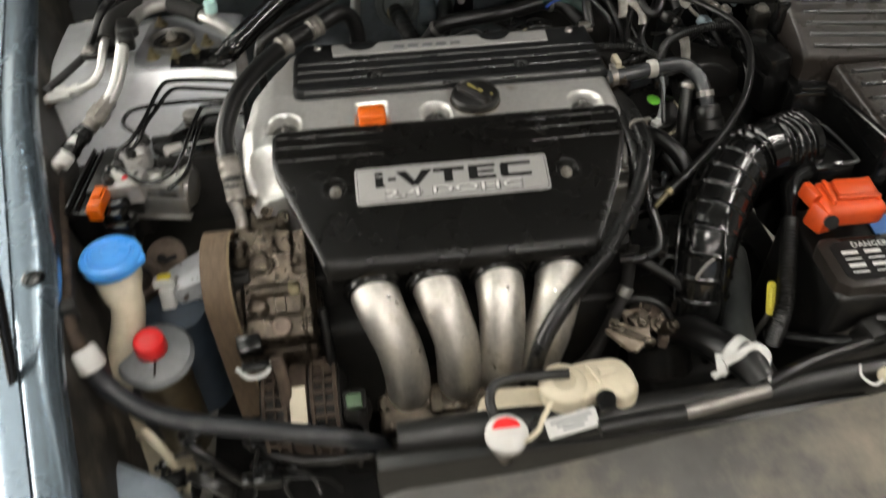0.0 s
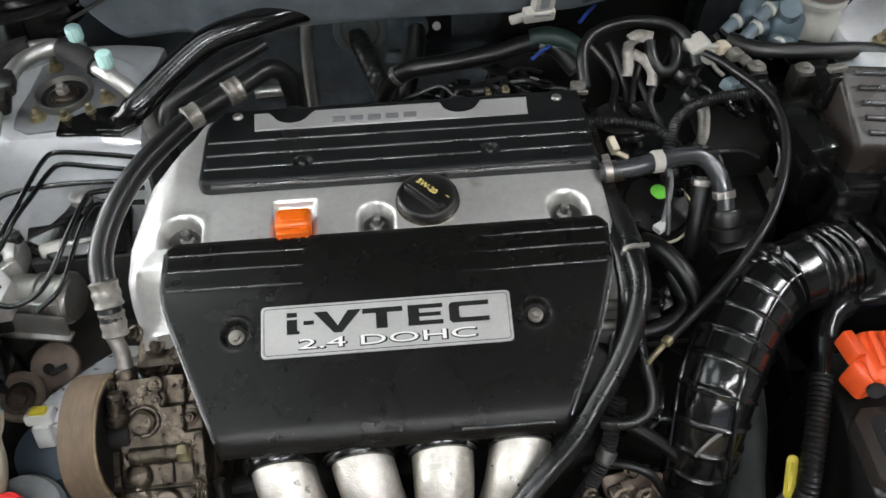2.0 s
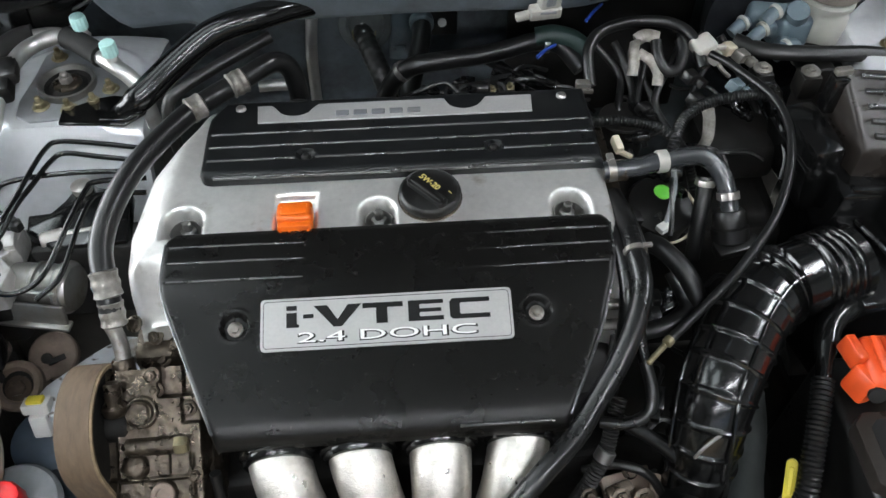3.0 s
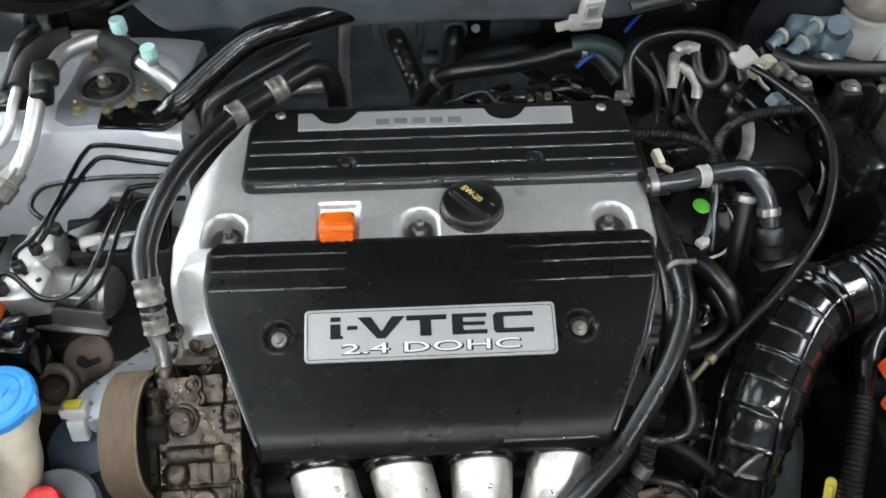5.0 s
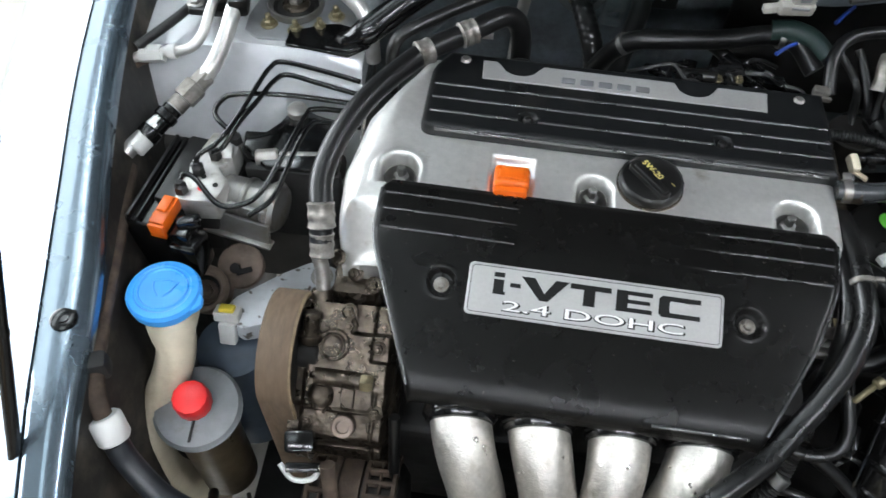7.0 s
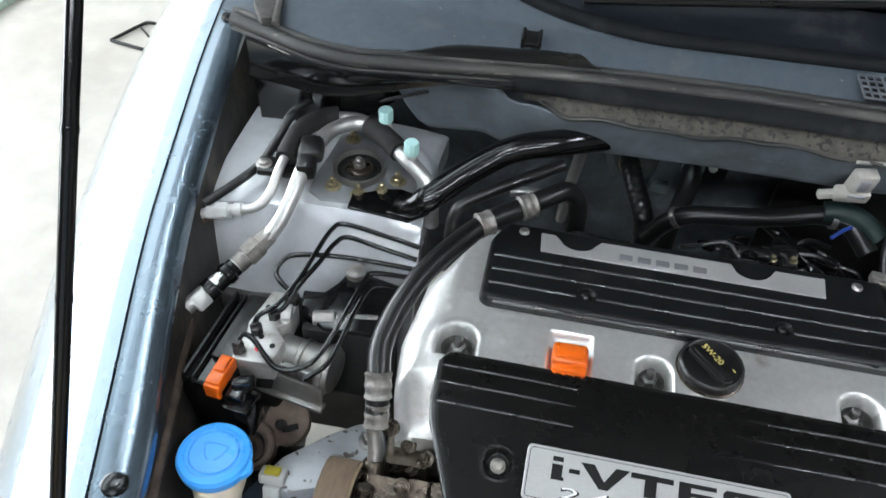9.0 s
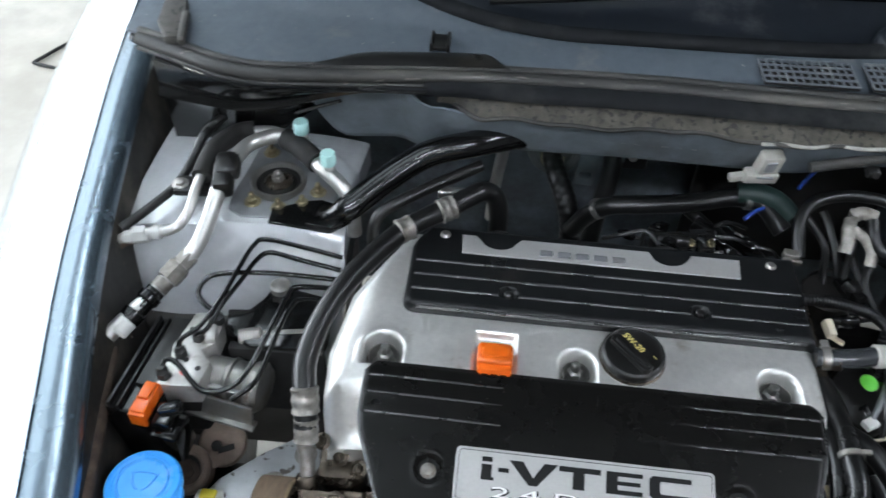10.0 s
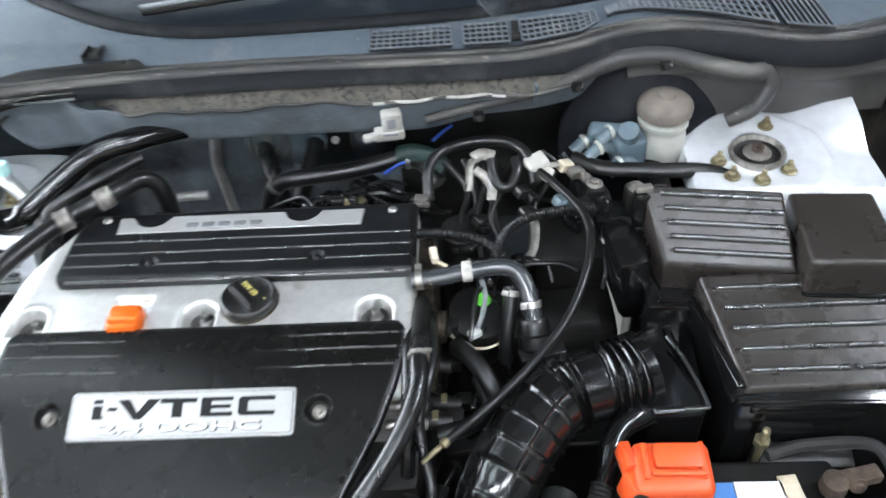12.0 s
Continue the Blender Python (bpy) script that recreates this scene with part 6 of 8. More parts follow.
for s_, t_, h_ in ((-0.0129, 0.0553, 0.0), (0.020, 0.020, -0.004), (0.024, -0.045, 0.0), (-0.045, -0.062, -0.004), (-0.012, 0.040, -0.006)):
    part("bolt", join(hexbolt(on_pump(s_, t_, h_), PUMP_N, 0.0055, 0.007), cyl(on_pump(s_, t_, h_), on_pump(s_, t_, h_ + 0.010), 0.003, n=10)), M["dirty_alu"], pp, "dull steel bolt")
part("hose_fitting", join(lathe([(0.010, 0), (0.0125, 0.003), (0.0125, 0.010), (0.009, 0.013)], on_pump(-0.0495, 0.020, 0.0), (0.0, 0.5, 0.8), 16), cyl(on_pump(-0.0495, 0.026, 0.004), on_pump(-0.048, 0.052, 0.012), 0.0085)), M["dirty_alu"], pp, "crimped pipe fitting")
part("sensor_plug", join(box((0.030, 0.022, 0.035), (-0.436, -0.470, 0.760), (20, 0, 10), bevel=0.004), box((0.036, 0.01, 0.012), (-0.430, -0.492, 0.748), (20, 10, 10), bevel=0.002)), M["gloss"], pp, "black sensor plug")
part("wire_clip", tube([(-0.455, -0.49, 0.745), (-0.44, -0.502, 0.74), (-0.42, -0.50, 0.742), (-0.412, -0.488, 0.75)], 0.003, 8), M["white"], pp, "white wire clip")

al = thing("alternator", (-0.38, -0.50, 0.60), "rust-brown slotted alternator with a paper label", "alternator")
AX = Vector((-0.435, -0.500, 0.655))
# drum and bells use darkened colours for the shade in this corner
part("housing", lathe([(0.045, 0.0), (0.056, 0.006), (0.056, 0.100), (0.045, 0.108), (0.03, 0.11)], AX, (1, 0, 0), 32), M["deep"], al, "dark drum")
part("stator", lathe([(0.056, 0.038), (0.0615, 0.039), (0.0615, 0.060), (0.056, 0.061)], AX, (1, 0, 0), 40), M["rust"], al, "rust-brown laminated core")
for x0, x1 in ((0.004, 0.036), (0.063, 0.098)):
    bell = part("bell", join(lathe([(0.056, x0), (0.064, x0 + 0.001), (0.0645, x0 + 0.005), (0.056, x0 + 0.006)], AX, (1, 0, 0), 40), lathe([(0.056, x1 - 0.006), (0.0645, x1 - 0.005), (0.064, x1 - 0.001), (0.056, x1)], AX, (1, 0, 0), 40), lathe([(0.056, (x0 + x1) / 2 - 0.0015), (0.0638, (x0 + x1) / 2 - 0.001), (0.0638, (x0 + x1) / 2 + 0.001), (0.056, (x0 + x1) / 2 + 0.0015)], AX, (1, 0, 0), 40)), M["rust"], al, "rust-brown cast end bell")
    for k in range(11):
        a = radians(-10 + 14 * k)
        p = AX + Vector(((x0 + x1) / 2, -0.0605 * math.cos(a), 0.0605 * math.sin(a)))
        part("rib", box((x1 - x0 - 0.008, 0.0050, 0.008), p, (90 - math.degrees(a), 0, 0), bevel=0.001), M["rust"], bell)
part("label_sticker", box((0.020, 0.050, 0.002), (-0.386, -0.5325, 0.709), (32, 0, 0), bevel=0), M["cream"], al, "pale paper label")
part("terminal", join(cyl((-0.325, -0.53, 0.685), (-0.305, -0.54, 0.690), 0.018), box((0.03, 0.03, 0.02), (-0.318, -0.53, 0.70), bevel=0.004)), M["deep"], al, "dark rear terminal")
part("terminal_plug", box((0.020, 0.018, 0.010), (-0.318, -0.536, 0.712), (20, 0, 0), bevel=0.003), mat("dull_green", (0.05, 0.10, 0.05), 0.5), al, "dull green plug")
part("dipstick_tube", tube([(-0.405, -0.49, 0.76), (-0.40, -0.51, 0.73), (-0.40, -0.53, 0.69)], 0.008, 10), M["rust"], al, "rusty tube")

# ---- engine mount at the wing ----
em = thing("engine_mount", (-0.52, -0.30, 0.55), "speckled grey engine mount bracket with a rubber bush", "engine mount")
part("arm", prism([(-0.568, -0.318), (-0.556, -0.296), (-0.512, -0.258), (-0.480, -0.236), (-0.448, -0.240), (-0.440, -0.270), (-0.462, -0.296), (-0.492, -0.322), (-0.540, -0.340)], 0.705, 0.737, 0.006), M["mount"], em)
part("bush", lathe([(0.03, -0.2), (0.044, -0.19), (0.046, -0.02), (0.042, 0.0), (0.03, 0.004)], (-0.552, -0.345, 0.705), n=28), mat("blue_grey_rubber", (0.030, 0.045, 0.065), 0.45), em, "dark blue-grey rubber bush")
part("stud_nut", hexbolt((-0.492, -0.296, 0.737), r=0.009, h=0.010), M["steel"], em, "steel mount nut")
part("stud_nut", hexbolt((-0.462, -0.258, 0.737), r=0.009, h=0.012), M["steel"], em, "steel mount nut")
part("tag", box((0.018, 0.012, 0.006), (-0.557, -0.322, 0.748), (-20, 0, 0), bevel=0.002), M["yellow"], em, "yellow paint tag")
part("tag_foot", join(box((0.030, 0.018, 0.014), (-0.557, -0.324, 0.740), (-20, 0, 0), bevel=0.003), box((0.020, 0.012, 0.03), (-0.556, -0.338, 0.722), (-20, 0, 0), bevel=0.003)), M["white"], em, "white plastic clip foot")
ck = thing("hook_bracket", (-0.60, -0.25, 0.66), "brown rusty double-eyed tow bracket on the inner wing", "bracket")
TILT = Vector((0.05, -0.45, 0.9))
part("plate", join(lathe([(0.026, -0.012), (0.029, -0.009), (0.029, -0.001), (0.027, 0.001), (0.009, 0.001)], (-0.575, -0.232, 0.700), TILT, 30), box((0.050, 0.020, 0.006), (-0.592, -0.258, 0.690), (26, 0, 40), bevel=0.002)), M["tan_metal"], ck, "brown steel eye plate")
part("keyhole", join(lathe([(0.0065, 0), (0.0065, 0.0015)], Vector((-0.580, -0.238, 0.702)), TILT, 18), box((0.020, 0.007, 0.0012), (-0.568, -0.240, 0.7015), (26, 0, 25), bevel=0)), M["matte"], ck, "dark keyhole slot")
part("foot", lathe([(0.025, -0.03), (0.030, -0.026), (0.030, -0.002), (0.027, 0.001), (0.022, 0.001), (0.019, -0.006), (0.010, -0.008)], (-0.610, -0.270, 0.698), TILT, 30), M["tan_metal"], ck, "round brown cup")
# near-black disc for the shade inside the cup
part("cup_shadow", lathe([(0.0175, -0.007), (0.0175, -0.005), (0.012, -0.005)], (-0.610, -0.270, 0.698), TILT, 24), M["deep"], ck, "dark disc painting the shade in the cup")
part("bolt", hexbolt((-0.608, -0.272, 0.695), TILT, 0.010, 0.008), M["rust"], ck, "rusty bolt head")

# ---- refrigerant hose at the front corner ----
h = hose("corner_hose", [(-0.603, -0.508, 0.796), (-0.590, -0.520, 0.776), (-0.556, -0.541, 0.756), (-0.512, -0.553, 0.740), (-0.467, -0.560, 0.730), (-0.403, -0.571, 0.720), (-0.345, -0.578, 0.705), (-0.305, -0.572, 0.672), (-0.290, -0.550, 0.620), (-0.290, -0.530, 0.560)], 0.0122, mat("faded_hose", (0.015, 0.017, 0.020), 0.34, bump=0.25, bscale=300, dirt=(0.06, 0.06, 0.06), dirt_amount=0.3, dirt_scale=20), "curved black rubber hose across the front corner")
part("white_sleeve", lathe([(0.014, 0), (0.0165, 0.003), (0.0165, 0.024), (0.014, 0.028)], (-0.614, -0.492, 0.818), (0.4, -0.5, -0.75), 18), M["white"], h, "white crimped sleeve")
part("steel_pipe", tube([(-0.612, -0.495, 0.814), (-0.622, -0.478, 0.828), (-0.632, -0.448, 0.836), (-0.642, -0.400, 0.840), (-0.655, -0.34, 0.838), (-0.672, -0.27, 0.835), (-0.69, -0.20, 0.83)], 0.009, 12), M["rust"], h, "brown steel pipe")
part("clip", box((0.030, 0.020, 0.028), (-0.632, -0.452, 0.838), (0, 0, 20), bevel=0.005), M["matte"], h, "black pipe clip")

# ---- coolant tank, radiator cap ----
tk = thing("coolant_tank", (-0.08, -0.60, 0.66), "aged white plastic coolant tank behind the radiator panel", "coolant tank")
part("tank", prism([(-0.176, -0.590), (-0.170, -0.569), (-0.150, -0.557), (-0.100, -0.560), (-0.050, -0.575), (-0.045, -0.604), (-0.150, -0.604), (-0.172, -0.604)], 0.66, 0.736, 0.009, 4), M["cream"], tk, smooth=60)
NECK = [(-0.101, -0.580), (-0.094, -0.566), (-0.072, -0.558), (-0.036, -0.553), (-0.008, -0.553), (0.006, -0.559), (0.013, -0.574), (0.014, -0.596), (0.008, -0.610), (-0.010, -0.616), (-0.020, -0.604), (-0.040, -0.601), (-0.050, -0.608), (-0.084, -0.604), (-0.099, -0.594)]
part("neck", prism(NECK, 0.70, 0.7625, 0.0075, 4), M["cream"], tk, "moulded cream neck block", 60)
part("filler", lathe([(0.027, -0.03), (0.0285, -0.004), (0.0275, 0.000), (0.024, 0.002), (0.021, 0.005), (0.014, 0.006), (0.012, 0.003)], (-0.073, -0.583, 0.7630), n=32), M["cream"], tk, "round moulded filler boss", 60)
part("moulded_rib", join(box((0.005, 0.030, 0.008), (-0.036, -0.578, 0.7635), (0, 0, 18), bevel=0.002), box((0.022, 0.010, 0.006), (-0.018, -0.572, 0.7632), (0, 0, 10), bevel=0.002)), M["cream"], tk, "moulded cream ribs", 60)
part("strap", tube([(-0.092, -0.604, 0.758), (-0.106, -0.622, 0.756), (-0.116, -0.636, 0.752), (-0.138, -0.645, 0.748), (-0.160, -0.640, 0.746)], 0.004, 8, squash=0.5), M["cream"], tk, "thin cream strap round the cap")
part("tank_hose", tube([(-0.066, -0.577, 0.772), (-0.100, -0.574, 0.770), (-0.130, -0.569, 0.764), (-0.152, -0.570, 0.756), (-0.160, -0.584, 0.750), (-0.158, -0.602, 0.742), (-0.152, -0.616, 0.730)], 0.0062, 10), M["rubber"], tk, "short black overflow hose")
lb = prism(rounded(0.062, 0.022, 0.002), 0, 0.0012, 0, 1, Matrix.Translation((-0.075, -0.632, 0.754)) @ Matrix.Rotation(radians(9), 4, "Z") @ Matrix.Rotation(radians(25), 4, "X"))
st = part("label_sticker", lb, M["white"], tk, "white paper label")
for k in range(3):
    part("print_bar", prism(rounded(0.05 - 0.012 * k, 0.0028, 0.0008), 0.0012, 0.0016, 0, 1, Matrix.Translation((-0.075, -0.632, 0.754)) @ Matrix.Rotation(radians(9), 4, "Z") @ Matrix.Rotation(radians(25), 4, "X") @ Matrix.Translation((0, 0.0055 - 0.005 * k, 0))), M["grey"], st)
part("bracket", join(box((0.022, 0.012, 0.040), (-0.030, -0.612, 0.738), (8, 0, 6), bevel=0.004), lathe([(0.011, -0.006), (0.012, 0), (0.011, 0.003), (0.005, 0.004)], (-0.029, -0.609, 0.757), (0, -0.3, 1), 18)), M["gloss"], tk, "black clip in the notch")
rc = thing("radiator", (-0.05, -0.62, 0.45), "radiator under the panel with a red and white printed cap", "radiator")
part("top_tank", box((0.60, 0.03, 0.26), (0.0, -0.622, 0.585), bevel=0.008), M["satin"], rc, "black plastic top tank")
part("neck", lathe([(0.016, -0.04), (0.017, 0.04), (0.024, 0.042), (0.024, 0.046)], (-0.150, -0.622, 0.700), (0, -0.2, 1), 24), M["steel"], rc)
part("cap", lathe([(0.021, 0.044), (0.0235, 0.047), (0.0235, 0.053), (0.019, 0.057), (0.012, 0.058)], (-0.150, -0.622, 0.700), (0, -0.2, 1), 30, bumps=2, amp=0.05), M["white"], rc, "white printed filler cap")
half = prism([(0.017 * math.cos(radians(a)), 0.017 * math.sin(radians(a))) for a in range(15, 166, 10)], 0.0575, 0.0588, 0, 1, axis_matrix((-0.150, -0.622, 0.700), (0, -0.2, 1)))
part("red_label", half, M["red"], rc, "red half of the label")

# ---- front right: hose joint, tubes and clips on the cross-member ----
h = hose("radiator_hose", [(0.115, -0.44, 0.66), (0.125, -0.50, 0.715), (0.140, -0.545, 0.738), (0.160, -0.575, 0.742), (0.17, -0.60, 0.735)], 0.022, M["rubber"], "short black radiator hose with a pale clamp", n=18)
part("clamp", clamp_band((0.150, -0.560, 0.742), (0.5, -0.8, 0.1), 0.0225, 0.012), M["white"], h, "pale spring clamp")
part("clamp_ear", join(box((0.010, 0.030, 0.004), (0.119, -0.582, 0.757), (0, 0, -14), bevel=0.001), box((0.018, 0.008, 0.004), (0.112, -0.594, 0.756), (0, 0, 20), bevel=0.001)), M["white"], h, "pale clamp ear")
part("clamp_wire", tube([(0.123, -0.582, 0.759), (0.140, -0.577, 0.762), (0.158, -0.570, 0.764), (0.171, -0.569, 0.763), (0.177, -0.580, 0.760), (0.174, -0.596, 0.756), (0.168, -0.612, 0.752)], 0.0055, 8, squash=0.6, rfun=lambda s, L: 1.0 - 0.65 * smooth01((s - 0.06) / 0.02)), M["white"], h, "bent pale clamp arm")
h = hose("support_tube", [(-0.045, -0.640, 0.748), (0.002, -0.637, 0.750), (0.056, -0.636, 0.750)], 0.0095, M["satin"], "black and bare metal tube along the cross-member", "tube")
part("bare_end", tube([(0.054, -0.636, 0.750), (0.10, -0.630, 0.751), (0.163, -0.621, 0.750)], 0.0085, 12), M["steel"], h, "bare metal end of the tube")
hose("stay_rod", [(0.165, -0.612, 0.744), (0.20, -0.60, 0.748), (0.25, -0.585, 0.748), (0.33, -0.57, 0.748)], 0.008, M["satin"], "black rod along the cross-member", "rod")
cl = thing("retaining_clip", (0.31, -0.60, 0.745), "white wire retaining clip on the radiator panel", "clip")
part("loop", tube([(0.285, -0.605, 0.752), (0.280, -0.620, 0.750), (0.290, -0.632, 0.748), (0.302, -0.628, 0.750)], 0.0018, 8), M["white"], cl)
part("button", lathe([(0.011, 0), (0.011, 0.006), (0.007, 0.010)], (0.312, -0.622, 0.744), n=16), M["cream"], cl)
bt = thing("lever_bracket", (0.33, -0.55, 0.72), "black plastic lever bracket on the cross-member", "bracket")
part("base", box((0.05, 0.03, 0.04), (0.335, -0.555, 0.745), (10, 0, 12), bevel=0.006), M["satin"], bt)
part("arm", tube([(0.335, -0.55, 0.765), (0.345, -0.565, 0.775), (0.352, -0.59, 0.762), (0.354, -0.605, 0.745)], 0.007, 8), M["satin"], bt)

# ---- hoses beside the front cover ----
h = hose("coolant_hose", [(0.088, -0.205, 0.885), (0.088, -0.250, 0.897), (0.086, -0.300, 0.903), (0.085, -0.338, 0.898), (0.071, -0.374, 0.885), (0.050, -0.406, 0.868), (0.024, -0.436, 0.850), (0.001, -0.462, 0.838), (-0.028, -0.486, 0.830), (-0.055, -0.507, 0.816), (-0.078, -0.524, 0.790), (-0.091, -0.536, 0.764), (-0.098, -0.536, 0.710), (-0.098, -0.52, 0.66)], 0.0105, M["hose"], "thick black coolant hose down past the front cover")
part("tie", clamp_band((0.086, -0.300, 0.903), (0, 1, 0.02), 0.0110, 0.005), M["dull"], h, "grimy hose tie")
hose("coolant_hose", [(0.070, -0.190, 0.870), (0.074, -0.245, 0.888), (0.075, -0.295, 0.895), (0.074, -0.335, 0.880), (0.070, -0.362, 0.845), (0.066, -0.38, 0.80)], 0.0085, M["hose"], "slimmer black hose tied to the thick coolant hose")
hose("vacuum_hose", [(0.097, -0.200, 0.865), (0.098, -0.240, 0.885), (0.098, -0.300, 0.884), (0.084, -0.345, 0.868), (0.084, -0.366, 0.850), (0.089, -0.387, 0.830), (0.093, -0.410, 0.812), (0.086, -0.426, 0.800), (0.063, -0.432, 0.795), (0.04, -0.425, 0.79)], 0.0065, M["hose"], "looped slim black vacuum hose")
h = hose("conduit", [(0.068, -0.395, 0.780), (0.058, -0.418, 0.760), (0.049, -0.438, 0.740), (0.030, -0.458, 0.708), (0.01, -0.465, 0.65), (0.0, -0.44, 0.58)], 0.0085, M["matte"], "ribbed black conduit with a grey band", rfun=lambda s, L: 1 + 0.1 * math.cos(2 * math.pi * s / 0.004), step=0.001)
part("band", lathe([(0.0095, -0.007), (0.0105, -0.006), (0.0105, 0.006), (0.0095, 0.007)], (0.049, -0.438, 0.740), (0.6, 0.6, 0.9), 16), M["motor"], h, "grey tape band")
for (y, z) in ((-0.345, 0.845), (-0.325, 0.852)):
    st = thing("cover_stud", (0.075, y, z), "bright steel stud under the cover's edge", "stud")
    part("pin", cyl((0.045, y, z), (0.092, y - 0.002, z), 0.006), M["steel"], st)

# breather: smoky tube with clamps
h = hose("breather_hose", [(0.078, -0.186, 0.905), (0.112, -0.187, 0.908), (0.143, -0.182, 0.910), (0.180, -0.176, 0.909), (0.200, -0.180, 0.904), (0.212, -0.196, 0.893), (0.216, -0.214, 0.878), (0.218, -0.228, 0.862)], 0.0105, M["clear_hose"], "smoky grey breather hose with metal clamps")
part("clamp", clamp_band((0.087, -0.187, 0.906), (1, 0, 0.1), 0.011, 0.008), M["steel"], h, "steel spring clamp")
part("band", lathe([(0.0115, -0.006), (0.0125, -0.005), (0.0125, 0.005), (0.0115, 0.006)], (0.143, -0.182, 0.910), (1, 0.05, 0.02), 18), M["dirty_white"], h, "pale band")
part("clamp", clamp_band((0.216, -0.212, 0.880), (0.05, -0.6, -0.7), 0.011, 0.008), M["steel"], h, "steel spring clamp")
part("plug_body", join(lathe([(0.015, 0), (0.018, 0.004), (0.018, 0.018), (0.021, 0.020), (0.021, 0.034), (0.017, 0.037)], (0.217, -0.222, 0.868), (0.08, -0.55, -0.8), 22), box((0.055, 0.02, 0.012), (0.225, -0.252, 0.838), (0, 0, 12), bevel=0.003)), M["satin"], h, "black plastic connector")
hose("short_hose", [(0.196, -0.190, 0.888), (0.192, -0.205, 0.872), (0.186, -0.225, 0.845), (0.184, -0.24, 0.81)], 0.009, M["rubber"], "short black hose under the breather")
ck = thing("hose_clip", (0.198, -0.196, 0.885), "small pale metal hose clip", "clip")
part("band", clamp_band((0.195, -0.194, 0.884), (-0.2, -0.5, -0.8), 0.0098, 0.007), M["steel"], ck)

# throttle body with the lime dot
tb = thing("intake_housing", (0.155, -0.18, 0.76), "dark throttle housing with a lime-green dot and wire ring", "housing")
part("housing", lathe([(0.030, -0.09), (0.037, -0.085), (0.040, -0.005), (0.037, 0.0), (0.030, 0.002), (0.01, 0.003)], (0.155, -0.185, 0.842), (0.05, -0.25, 1), 28), M["satin"], tb)
part("dot", lathe([(0.0105, 0.0), (0.0105, 0.0055), (0.008, 0.0065)], (0.160, -0.170, 0.8425), (0.05, -0.25, 1), 20), M["lime"], tb, "lime-green plastic dot")
part("wire_ring", tube([(0.155 + 0.042 * math.cos(radians(a)), -0.188 + 0.042 * math.sin(radians(a)), 0.836 + 0.0105 * math.sin(radians(a))) for a in range(170, 400, 15)], 0.0018, 8, 3), M["cream"], tb, "pale wire ring")
part("lead", tube([(0.160, -0.182, 0.895), (0.163, -0.190, 0.875), (0.158, -0.205, 0.857), (0.150, -0.220, 0.846)], 0.0032, 8), M["grey"], tb, "grey wire")
part("lead_clip", box((0.016, 0.012, 0.008), (0.148, -0.223, 0.846), (0, 0, 30), bevel=0.002), M["white"], tb, "white wire clip")
lt = thing("lifting_tab", (0.105, -0.14, 0.89), "pale metal tab at the end of the cam cover", "bracket")
part("tab", join(box((0.009, 0.020, 0.012), (0.104, -0.143, 0.902), (12, 0, 10), bevel=0.002), box((0.020, 0.006, 0.004), (0.111, -0.152, 0.896), (0, 20, -20), bevel=0.001)), M["cream"], lt)
for k, (x, y, z) in enumerate(((0.10, -0.20, 0.835), (0.10, -0.24, 0.815), (0.11, -0.28, 0.79), (0.10, -0.31, 0.80))):
    st = thing("sensor", (x, y, z), "small dark sensor with a brassy nut on the cylinder head", "sensor", "sensors on the cylinder head")
    part("plug", join(cyl((x - 0.03, y, z), (x + 0.02, y - 0.004, z), 0.010), box((0.02, 0.018, 0.018), (x + 0.02, y, z), bevel=0.003)), M["satin"], st)
    part("nut", lathe([(0.012, 0), (0.012, 0.007)], (x - 0.006, y, z), (1, 0, 0), 6), M["zinc"], st)
hose("bypass_hose", [(0.125, -0.235, 0.84), (0.140, -0.255, 0.845), (0.160, -0.285, 0.835), (0.172, -0.310, 0.81), (0.175, -0.33, 0.78)], 0.011, M["rubber"], "grey-black bypass hose under the cable")
hose("bypass_hose", [(0.10, -0.33, 0.80), (0.135, -0.325, 0.805), (0.160, -0.305, 0.81), (0.15, -0.27, 0.825)], 0.010, M["rubber"], "grey-black bypass hose under the cable")

# accelerator cable
h = hose("throttle_cable", [(0.245, -0.02, 0.925), (0.262, -0.055, 0.930), (0.289, -0.119, 0.930), (0.285, -0.183, 0.921), (0.252, -0.254, 0.901), (0.200, -0.309, 0.880), (0.151, -0.346, 0.862), (0.112, -0.374, 0.853)], 0.0048, M["rubber"], "long curved black throttle cable")
part("end_fitting", join(cyl((0.114, -0.373, 0.854), (0.106, -0.379, 0.852), 0.0055), cyl((0.106, -0.379, 0.852), (0.085, -0.396, 0.847), 0.003)), M["zinc"], h, "brassy cable end")
hose("loom", [(0.078, -0.104, 0.903), (0.121, -0.104, 0.901), (0.161, -0.110, 0.893), (0.188, -0.124, 0.876), (0.200, -0.15, 0.85), (0.205, -0.18, 0.82)], 0.0062, M["rubber"], "ribbed black wiring sleeve", "wire", 10, 0.001, rfun=lambda s, L: 1 + 0.1 * math.cos(2 * math.pi * s / 0.004))
hose("loom", [(0.172, -0.145, 0.86), (0.180, -0.124, 0.882), (0.197, -0.096, 0.892), (0.229, -0.079, 0.899), (0.272, -0.074, 0.902), (0.31, -0.07, 0.90)], 0.0066, M["rubber"], "ribbed black wiring sleeve", "wire", 10, 0.001, rfun=lambda s, L: 1 + 0.1 * math.cos(2 * math.pi * s / 0.004))
tg = thing("cable_tag", (0.226, -0.095, 0.86), "pale curled plastic strap beside the wiring sleeve", "strap")
